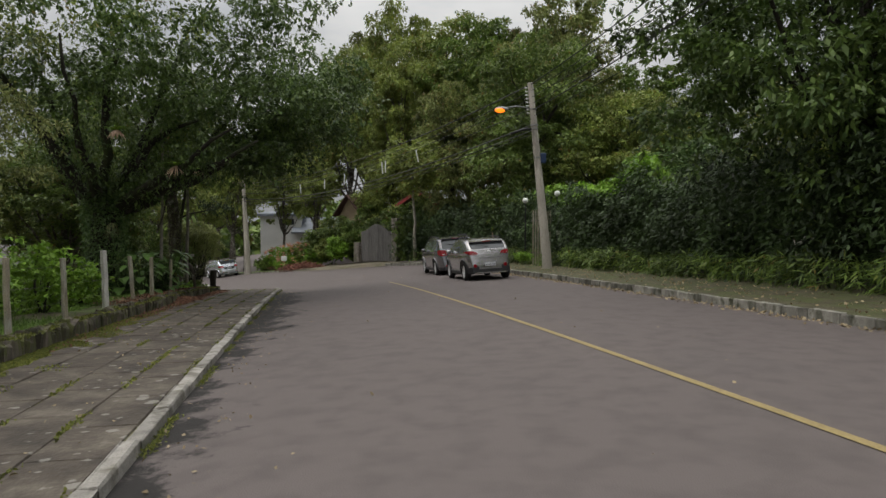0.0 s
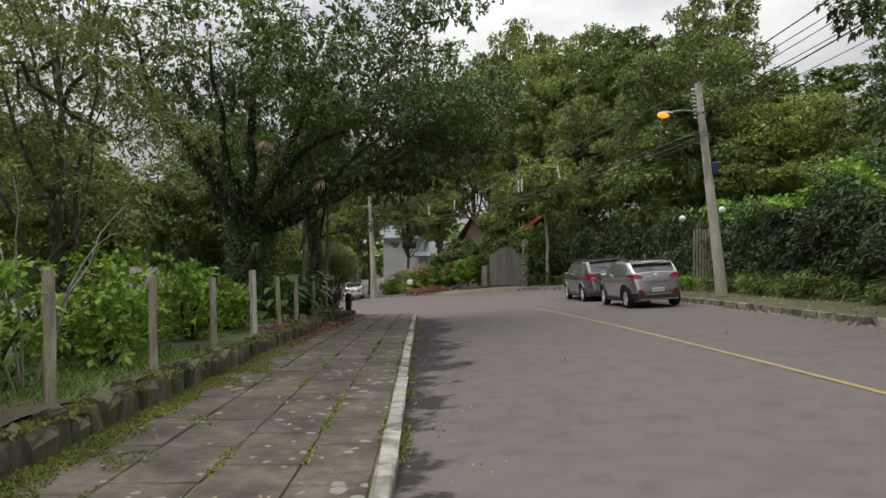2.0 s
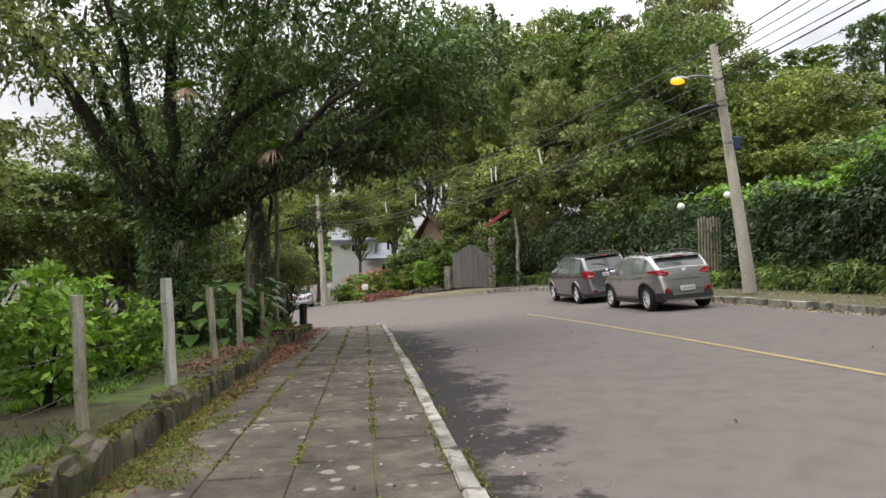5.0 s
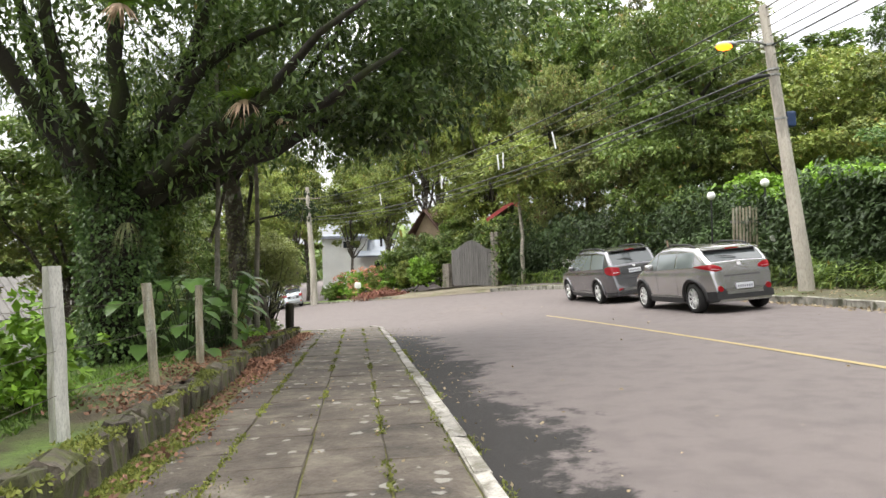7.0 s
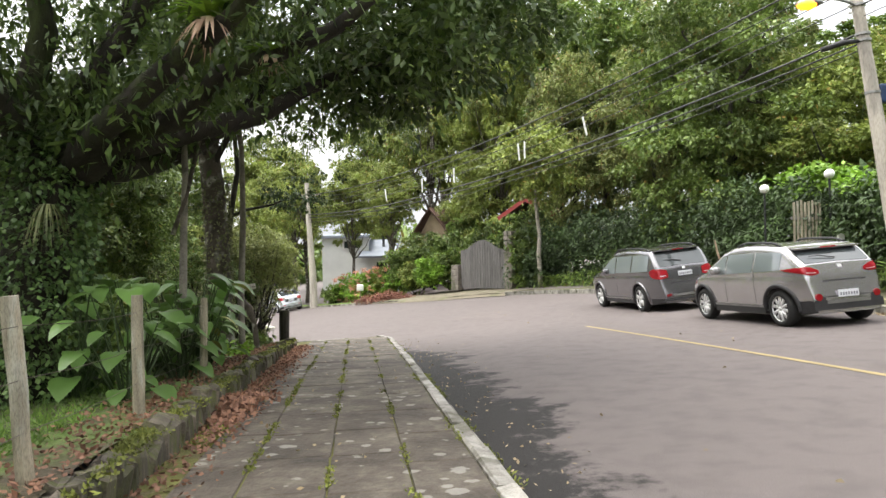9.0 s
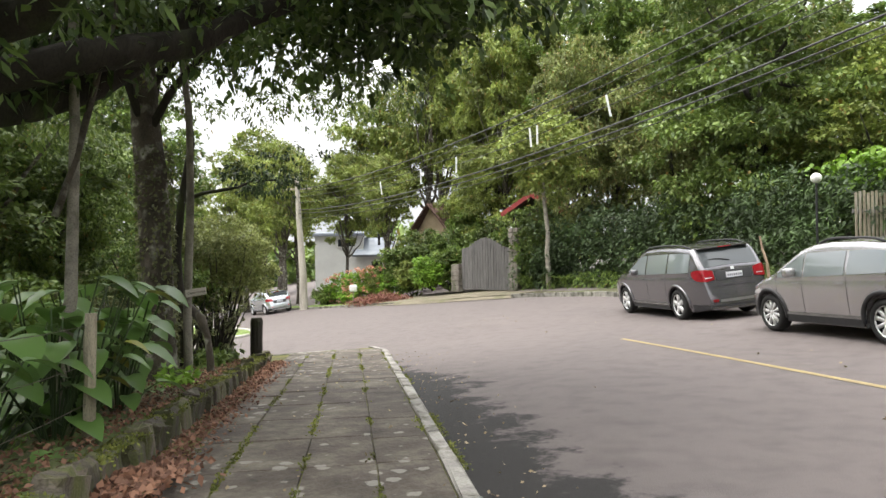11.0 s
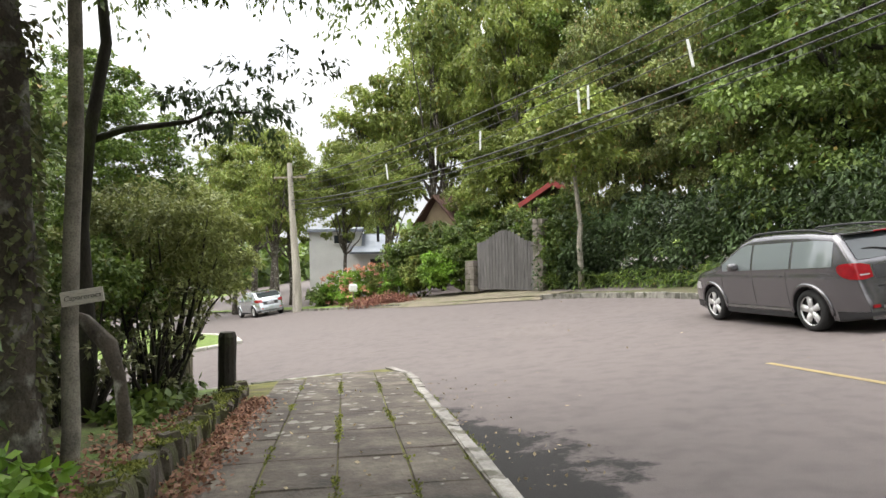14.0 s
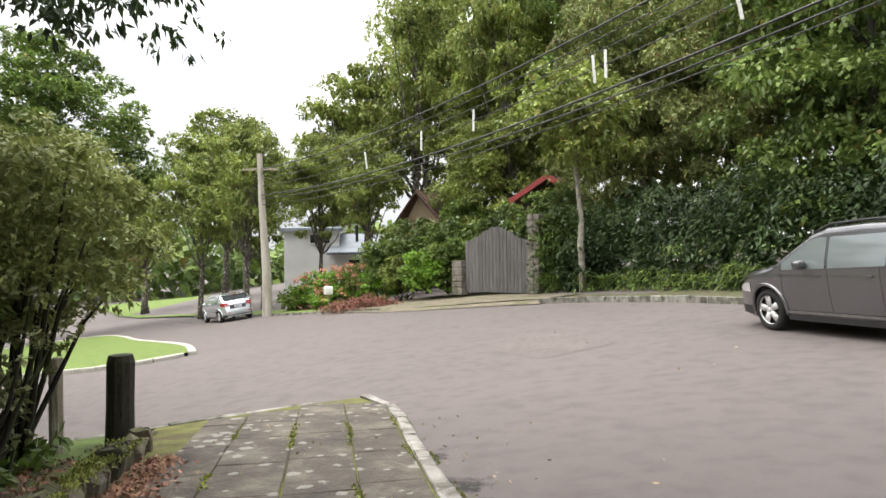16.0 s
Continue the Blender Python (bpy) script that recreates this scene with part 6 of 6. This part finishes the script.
for z in (0.4, 1.9):
    for sg in (-1, 1):
        part("rail", box(gw / 2 - 0.06, 0.05, 0.14, (sg * gw / 4, 0.05, z), 0.008), WOOD_GREY, gate)
PILLAR = material("mossy_stone_pillar", (0.26, 0.23, 0.2), 0.92, grain=0.35, scale=3.0, dark=0.55, spots=(0.1, 0.11, 0.06), spot_scale=2.0, spot_at=0.5, bump=0.9, bump_scale=12)


def pillar(place, height, label):
    ob = thing("gate_pillar", label, "pillar", place, gate_turn)
    z, k = -0.1, 0
    while z < height:
        hh = R1.uniform(0.22, 0.34)
        for sx in (-0.5, 0.5):
            part("stone", box(0.25 + R1.uniform(-0.02, 0.02), 0.5 + R1.uniform(-0.03, 0.03), hh - 0.012, (sx * 0.25, 0, z + hh / 2), 0.03), PILLAR, ob)
        z += hh
    return ob


way = (gr - gl).normalized()
pillar(gr + way * 0.32, 2.9, "rough stone gate pillar with creeping ivy")
pillar(gl - way * 0.3, 1.35, "short rough stone gate pillar under the ivy")
for p, r, h, m, nm in [(gl - way * 0.9 + Vector((0, 0.5, 0)), 0.8, 1.3, G_MID, "tall ivy-covered shrub beside the gate"), (gl - way * 2.2, 1.0, 1.0, G_BRIGHT, "green garden shrub beside the drive"), (gl - way * 3.6 + Vector((0, 0.6, 0)), 1.1, 0.8, G_LIGHT, "yellow green garden shrub beside the drive"), (gr + way * 1.2 + Vector((0, 0.4, 0)), 0.8, 1.7, G_MID, "ivy-covered shrub beside the gate pillar"), (gr + way * 2.4, 0.9, 1.1, G_DARK, "dark shrub beside the gate pillar"), (gl - way * 4.6 + Vector((-0.3, 1.4, 0)), 1.2, 1.2, G_MID, "green garden shrub before the house")]:
    shrub("garden_shrub", p, (r, r * 0.8, h), 60, 120, 0.15, m, nm, stems=5, clump=(0.18, 0.4), width=0.6, low=0.0)
for p, r, h, m in [(gl + way * 1.4 + Vector((0.3, 1.6, 0)), 1.5, 1.8, G_CANOPY), (gr + Vector((0.6, 1.4, 0)), 1.2, 1.9, G_MID), (gl + Vector((-0.6, 2.4, 0)), 1.3, 1.5, G_MID), (gr + Vector((1.6, 3.0, 0)), 1.6, 2.3, G_CANOPY), (gl + Vector((-2.2, 3.5, 0)), 1.5, 1.6, G_CANOPY), (Vector((-5.9, 54.5, -1.0)), 1.3, 2.2, G_MID), (Vector((-9.4, 55.0, -1.2)), 1.3, 1.5, G_LIGHT)]:
    shrub("tall_shrub", p, (r, r * 0.8, h), 70, 130, 0.18, m, "tall leafy shrub rising behind the gate", stems=5, clump=(0.22, 0.5), width=0.6, low=0.15)
gate_tree = thing("slim_tree", "slim pale leaning trunk beside the gate", "tree", (-1.9, 43.2, float(ground_uv(*uv_of(-1.9, 43.2))) + 0.2), 0)
part("trunk", tube(bend((0, 0, -0.3), (-0.3, 0.3, 6.0), (0.1, 0, 0), 8, R1, 0.05), [0.13, 0.12, 0.11, 0.1, 0.09, 0.08, 0.07, 0.05], 9), PALE_BARK, gate_tree, smooth=True)
crown_on(gate_tree, R1, cloud(R1, 60, (-0.2, 0.2, 6.2), (2.4, 2.0, 2.2)), R1.uniform(0.4, 0.9, 60), 160, 0.24, G_LIGHT)
rosette((-1.3, 42.6, float(ground_uv(*uv_of(-1.3, 42.6))) + 0.25), 40, 1.0, 0.07, G_MID, 0.6, "green strap-leaved plant at the foot of the trunk", up=0.9, name="strap_plant")

FLOWER = leaf_material("pink_hydrangea", (0.55, 0.2, 0.12), (0.72, 0.42, 0.3), 0.7, 0.3)
for k, (x, y, r, h, m) in enumerate([(-15.2, 53.2, 1.0, 0.65, G_MID), (-14.0, 52.6, 1.2, 1.0, G_BRIGHT), (-12.8, 51.8, 1.1, 1.0, G_BRIGHT), (-13.4, 51.2, 0.6, 0.45, G_BRIGHT), (-11.7, 51.4, 1.1, 1.05, G_LIGHT), (-10.4, 50.6, 1.1, 1.0, G_BRIGHT), (-9.3, 49.8, 1.0, 0.9, G_MID)]):
    ob = shrub("hydrangea_bush", stand(x + 0.25, y + 1.0, -0.02), (r, r, h), 60, 80, 0.14, m, "rounded green hydrangea bush with pinkish flower heads" if 0 < k < 5 else "rounded green garden bush", stems=4, clump=(0.12, 0.3), width=0.65, low=0.0)
    if 0 < k < 5:
        fc = np.array((0, 0, h)) + unit(R1.normal(0, 1, (22, 3)) + np.array((0.2, -0.9, 0.7))) * np.array((r, r, h)) * 1.08
        for c in fc:
            crown_on(ob, R1, c[None], np.array([R1.uniform(0.1, 0.17)]), 45, 0.08, FLOWER, 0.1, 0.9, "flower_head")["kind"] = "stuff"
mb = stand(-12.3, 49.4, 0.0)
mail = thing("mailbox", "small white rounded mailbox on a thin post", "mailbox", mb, 20)
part("post", tube([(0, 0, -0.1), (0, 0, 0.7)], [0.03, 0.03], 8), POST_WOOD, mail)
part("case", box(0.42, 0.3, 0.4, (0, 0, 0.88), 0.1), WHITE_PLASTIC, mail)
RED_TWIG = leaf_material("dry_red_twigs", (0.1, 0.04, 0.028), (0.22, 0.095, 0.06), 0.85, 0.1)
hp = np.array(stand(-10.2, 47.6, 0.0)) + R1.normal(0, 1, (2200, 3)) * np.array((0.9, 0.5, 0.0))
hp[:, 2] += R1.uniform(0, 1, 2200) * 0.45 * np.exp(-((hp[:, 0] + 10.2) / 1.2) ** 2)
tagged(new("leaf_heap", quads_mesh("leaf_heap", leaf_quads(R1, hp, unit(R1.normal(0, 1, (2200, 3))), 0.3, 0.05, 0.2), RED_TWIG)), "heap of reddish brown dry branches on the lawn", "leaf heap", "", "stuff")

DARK_WIN = material("dark_window", (0.03, 0.035, 0.04), 0.08, spec=0.8)
house = thing("white_house", "white rendered two-storey house with grey metal roofs", "house", (-16.7, 78.0, float(ground_uv(80.0, 0.0)) + 0.3), 8)
part("wall", box(4.6, 7, 5.4, (-2.6, 0, 2.5), 0.02), WHITE_WALL, house)
part("roof", box(5.4, 7.8, 0.28, (-2.6, 0, 5.3), 0.03, (3, 0, 0)), GREY_ROOF, house)
part("wall", box(8.4, 6, 3.6, (3.6, -1.0, 1.6), 0.02), WHITE_WALL, house)
part("roof", box(9.4, 4.6, 0.22, (3.4, -2.6, 3.9), 0.03, (22, 0, 0)), GREY_ROOF, house)
part("roof", box(9.4, 4.6, 0.22, (3.4, 1.4, 3.9), 0.03, (-22, 0, 0)), GREY_ROOF, house)
for x, z, w, h, y in [(-1.9, 4.3, 1.6, 0.7, -3.52), (1.0, 1.5, 1.0, 2.0, -4.02), (4.5, 1.7, 3.2, 1.1, -4.02)]:
    win = part("window", box(w, 0.08, h, (x, y, z), 0.01), DARK_WIN, house)
    part("frame", box(w + 0.2, 0.06, 0.1, (x, y - 0.02, z + h / 2 + 0.05), 0.01), WHITE_PLASTIC, win)
    part("sill", box(w + 0.2, 0.16, 0.07, (x, y - 0.05, z - h / 2 - 0.04), 0.01), WHITE_PLASTIC, win)
part("chimney", box(0.25, 0.25, 1.8, (1.2, -2.4, 4.6), 0.02), BLACK, house)


def tiled_house(name, place, turn, w, d, wall_h, rise, label, wall_mat, roof_mat, trim=None):
    ob = thing(name, label, "house", place, turn)
    part("wall", box(w, d, wall_h, (0, 0, wall_h / 2), 0.02), wall_mat, ob)
    for sg in (-1, 1):
        run = d / 2 + 0.5
        ang = math.degrees(math.atan2(rise, run))
        L = math.hypot(rise, run)
        roof = part("roof", box(w + 0.9, L, 0.12, (0, sg * run / 2, wall_h + rise / 2), 0.02, (-sg * ang, 0, 0)), roof_mat, ob)
        for k in range(int(w / 0.34)):
            part("roof_batten", tube([(-w / 2 - 0.3 + k * 0.36, sg * 0.05, wall_h + rise + 0.05), (-w / 2 - 0.3 + k * 0.36, sg * run, wall_h + 0.05)], [0.07, 0.07], 6), roof_mat, roof)
        if trim:
            part("bargeboard", box(0.08, L, 0.25, (-w / 2 - 0.48, sg * run / 2, wall_h + rise / 2), 0.01, (-sg * ang, 0, 0)), trim, ob)
    bm = bmesh.new()
    for x in (-w / 2 + 0.02, w / 2 - 0.02):
        vs = [bm.verts.new((x + q, y, z)) for q in (-0.05, 0.05) for y, z in ((-d / 2, wall_h - 0.02), (d / 2, wall_h - 0.02), (0, wall_h + rise - 0.1))]
        for f in ((0, 1, 2), (5, 4, 3), (0, 3, 4, 1), (1, 4, 5, 2), (2, 5, 3, 0)):
            bm.faces.new([vs[i] for i in f])
    part("gable", bm, wall_mat, ob)
    for x in (-w * 0.25, w * 0.2):
        win = part("window", box(1.3, 0.08, 1.1, (x, -d / 2 - 0.01, wall_h * 0.55), 0.01), DARK_WIN, ob)
        part("frame", box(1.5, 0.06, 0.09, (x, -d / 2 - 0.04, wall_h * 0.55 + 0.6), 0.01), WHITE_PLASTIC, win)
    return ob


RED_TRIM = material("red_painted_board", (0.3, 0.035, 0.03), 0.6, grain=0.15, scale=4.0)
OCHRE_WALL = material("ochre_render", (0.42, 0.32, 0.22), 0.9, grain=0.15, scale=1.0, dark=0.8)
tiled_house("tiled_house", (-7.7, 60.0, -1.0), 48, 2.6, 3.0, 3.4, 1.9, "house with brown clay tile roof behind the garden", OCHRE_WALL, RED_ROOF)
tiled_house("gatehouse", (-1.3, 52.0, -0.9), 62, 2.6, 2.8, 3.9, 1.1, "small gatehouse with red bargeboards among the trees", DARK_BARK, RED_ROOF, RED_TRIM)
tiled_house("side_street_house", (-27.0, 37.0, float(ground_uv(41.8, -18.7)) - 0.2), 55, 6.5, 6.0, 2.7, 1.8, "white house with grey tiled roof beyond the side street", WHITE_WALL, TILE_GREY)

# ---- name board on the young tree ----
BOARD = material("pale_board", (0.62, 0.57, 0.5), 0.85, grain=0.3, scale=6.0, dark=0.8, stretch=(0.4, 3, 3))
INK = material("burnt_lettering", (0.03, 0.025, 0.02), 0.8)
sp = Vector((-8.5, 21.5, 0.42))
board = thing("name_board", "small pale wooden board with burnt lettering nailed to the trunk", "sign", sp, 22)
part("plank", box(0.25, 0.02, 0.095, (0, 0, 0), 0.004, (0, -8, 0)), BOARD, board)
fc = bpy.data.curves.new("lettering", "FONT")
fc.body = "Capororoca"
fc.size, fc.extrude, fc.align_x, fc.align_y, fc.shear = 0.044, 0.001, "CENTER", "CENTER", 0.25
fc.materials.append(INK)
lt_ob = new("lettering", fc)
lt_ob.parent = board
lt_ob.matrix_basis = pose(0, -0.0125, 0, 90, 0, 0) @ pose(0, 0, 0, 0, 0, 8)

# ---- paving slabs of the left-hand pavement ----
paving = bpy.data.objects["pavement_left"]
slab_pool = []
for i in range(7):
    bm = box(1.0, 1.0, 0.05, (0, 0, -0.025), 0.0)
    top_e = [e for e in bm.edges if all(v.co.z > -0.001 for v in e.verts)]
    bmesh.ops.bevel(bm, geom=top_e, offset=0.012, segments=1, affect="EDGES")
    for v in bm.verts:
        v.co += Vector((*R1.uniform(-0.006, 0.006, 2), R1.uniform(-0.003, 0.003)))
    slab_pool.append(bm_mesh("slab", bm, SLAB))
cols = [(-1.25, -1.705), (-1.727, -2.235), (-2.258, -2.785), (-2.81, -3.2)]
joint_pts = []
for c, (va, vb) in enumerate(cols):
    u = -3.0 + 0.23 * c
    while u < 29.2:
        L = R1.uniform(0.75, 1.05)
        end = min(float(left_end(va)), float(left_end(vb))) - 0.14
        L = min(L, end - u)
        if L < 0.2:
            break
        p0, p1 = at_left(u, (va + vb) / 2), at_left(u + L, (va + vb) / 2)
        ob = new("slab", slab_pool[int(R1.integers(7))])
        ob.parent = paving
        tilt = math.degrees(math.atan2(p1.z - p0.z, L))
        m = (p0 + p1) / 2
        ob.matrix_basis = pose(m.x, m.y, m.z + R1.uniform(-0.002, 0.003), R1.uniform(-0.5, 0.5), -tilt + R1.uniform(-0.25, 0.25), 102 + R1.uniform(-0.9, 0.9)) @ Matrix.Diagonal((L - 0.008, va - vb + R1.uniform(0.006, 0.02), 1, 1))
        u += L


# ---- grass, moss and fallen leaves ----
def scatter(name, u, v, level, leaf, width, mat, label, category, rng=R1, up=1.0, droop=0.0, dz=0.0):
    n = len(u)
    x, y = xy(u, v)
    P = np.stack((x, y, level(u, v) + dz), 1)
    out = unit(rng.normal(0, 1, (n, 3)) * np.array((1, 1, 0.2)) + np.array((0, 0, up)))
    ob = new(name, quads_mesh(name, leaf_quads(rng, P, out, leaf, width, droop, 1.0), mat))
    return tagged(ob, label, category, "", "stuff")


lev_l = lambda u, v: left_level(u)
joint_v = np.concatenate([R1.normal(c, 0.018, 6500) + 0.012 * np.sin(R1.uniform(0, 6, 6500)) for c in (-1.717, -2.247, -2.797)] + [R1.normal(-1.25, 0.02, 3000)])
joint_u = R1.uniform(-2, 28, len(joint_v))
keep = np.array([noise.noise((a * 1.3, b * 3, 2.0)) > 0.08 for a, b in zip(joint_u, joint_v)])
MOSS_LEAF = leaf_material("moss_tufts", (0.09, 0.11, 0.02), (0.21, 0.225, 0.045), 0.8, 0.3)
scatter("joint_moss", joint_u[keep], joint_v[keep], lev_l, 0.032, 0.02, MOSS_LEAF, "yellow green moss in the joints of the pavement", "moss", dz=-0.004)
mu, mv = R1.uniform(-3, 21, 26000), R1.uniform(-3.45, -3.12, 26000)
keep = np.array([noise.noise((a * 1.1, b * 2, 7.0)) > -0.15 - 0.02 * max(0, 10 - a) for a, b in zip(mu, mv)])
scatter("verge_moss", mu[keep], mv[keep], lev_l, 0.045, 0.02, MOSS_LEAF, "mossy grass strip at the foot of the wall", "grass", dz=-0.02)
eu, ev = R1.uniform(-3, 14, 70000), -3.46 + np.abs(R1.normal(0, 0.33, 70000))
keep = np.array([noise.noise((a * 1.6, b * 2.5, 3.0)) > 0.75 * (b + 2.98) + 0.03 * max(0, a - 8) for a, b in zip(eu, ev)])
scatter("verge_moss", eu[keep], ev[keep], lev_l, 0.03, 0.016, MOSS_LEAF, "yellow green moss creeping over the paving slabs", "moss", dz=-0.003)
gu, gv = R1.uniform(-1, 21.5, 110000), -3.72 - R1.uniform(0, 1, 110000) * 4.4
keep = (gv < -4.2) | (gu < 11.5)
gu, gv = gu[keep], gv[keep]
scatter("garden_grass", gu, gv, lambda u, v: left_level(u) + 0.2 - 0.12 * np.maximum(0, -v - 4.5), 0.13, 0.015, leaf_material("grass_blades", (0.08, 0.155, 0.025), (0.18, 0.29, 0.05), 0.6, 0.4), "green grass of the garden strip", "grass")
# dry leaves: verge, garden floor, wall top, gutters
lu, lv = 26.8 - np.abs(R1.normal(0, 7.0, 5200)), -3.3 + R1.normal(0, 0.13, 5200)
k2 = (lv > -3.46) & (lu > 9)
flat = dict(up=0.15)
scatter("fallen_leaves", lu[k2], lv[k2], lev_l, 0.055, 0.032, G_DRY, "reddish brown fallen leaves along the wall", "fallen leaves", dz=0.008, **flat)
lu, lv = R1.uniform(14, 26.5, 3400), -3.62 - np.abs(R1.normal(0, 0.34, 3400))
scatter("fallen_leaves", lu, lv, lambda u, v: left_level(u) + 0.25 - 0.3 * np.maximum(0, (u - 20) / 9.0) ** 2, 0.055, 0.03, G_DRY, "reddish brown leaf litter on the garden strip", "fallen leaves", dz=0.02, **flat)
hu, hv = 18.6 + R1.normal(0, 0.5, 1500), -3.3 + R1.normal(0, 0.14, 1500)
scatter("fallen_leaves", hu[hv > -3.46], hv[hv > -3.46], lambda u, v: left_level(u) + 0.1 * np.exp(-((u - 18.6) / 0.5) ** 2), 0.07, 0.05, G_DRY, "small heap of reddish fallen leaves by the wall", "fallen leaves", dz=0.01, **flat)
su, sv = R1.uniform(-2, 28, 260), R1.uniform(-3.1, -1.3, 260)
PALE_DRY = leaf_material("pale_dry_leaves", (0.2, 0.145, 0.075), (0.38, 0.31, 0.19), 0.8, 0.15)
scatter("fallen_leaves", su, sv, lev_l, 0.045, 0.03, PALE_DRY, "scattered pale fallen leaves on the pavement", "fallen leaves", dz=0.012, **flat)
ru, rv = R1.uniform(-2, 28, 420), -1.04 + np.abs(R1.normal(0, 0.35, 420))
scatter("fallen_leaves", ru, rv, lambda u, v: ground_uv(u, v), 0.04, 0.026, PALE_DRY, "scattered pale fallen leaves in the gutter", "fallen leaves", dz=0.008, **flat)
ru, rv = R1.uniform(-8, 34, 2600), 7.8 - np.abs(R1.normal(0, 0.14, 2600))
scatter("fallen_leaves", ru, rv, lambda u, v: ground_uv(u, v), 0.08, 0.05, PALE_DRY, "yellowish fallen leaves against the kerb", "fallen leaves", dz=0.01, **flat)
ru, rv = R1.uniform(-8, 34, 1200), R1.uniform(7.95, 10.6, 1200)
scatter("fallen_leaves", ru, rv, lambda u, v: ground_uv(u, v * 0 + 7.75) + RISE + 0.03 + 0.02 * (v - 7.75), 0.07, 0.045, PALE_DRY, "fallen leaves on the mossy pavement", "fallen leaves", dz=0.012, **flat)
ru, rv = R1.uniform(0, 40, 90), R1.uniform(-0.5, 7.5, 90)
scatter("fallen_leaves", ru, rv, lambda u, v: ground_uv(u, v), 0.06, 0.04, PALE_DRY, "few pale leaves strewn over the asphalt", "fallen leaves", dz=0.008, **flat)
ku, kv = R1.uniform(-2, 28, 7000), -1.06 + R1.normal(0, 0.025, 7000)
keep = np.array([noise.noise((a * 0.9, 0.0, 4.0)) > 0.0 for a in ku])
scatter("gutter_moss", ku[keep], kv[keep], lambda u, v: ground_uv(u, v), 0.04, 0.014, MOSS_LEAF, "moss and weeds along the kerb's foot", "moss")
wu, wv = R1.uniform(-3, 27, 34000), -3.58 + R1.normal(0, 0.075, 34000)
keep = np.array([noise.noise((a * 1.4, b * 4, 11.0)) > -0.12 for a, b in zip(wu, wv)])
scatter("wall_moss", wu[keep], wv[keep], lambda u, v: left_level(u) + 0.235 - 0.12 * np.maximum(0, (u - 22) / 7), 0.04, 0.02, MOSS_LEAF, "moss and small weeds on top of the wall", "moss", dz=-0.01)
pp = [tuple(at(u, v, 0.005)) for u, v in ((31.4, 1.6), (33.2, 1.2), (34.6, 2.0), (34.0, 3.2), (32.0, 3.4))]
tagged(new("road_patch", mesh_from("road_patch", pp, [tuple(range(5))], material("older_asphalt", (0.15, 0.125, 0.118), 0.85, grain=0.3, scale=0.8, dark=0.8, bump=0.4, bump_scale=80))), "slightly darker patch of repaired asphalt", "road patch", "", "structure")
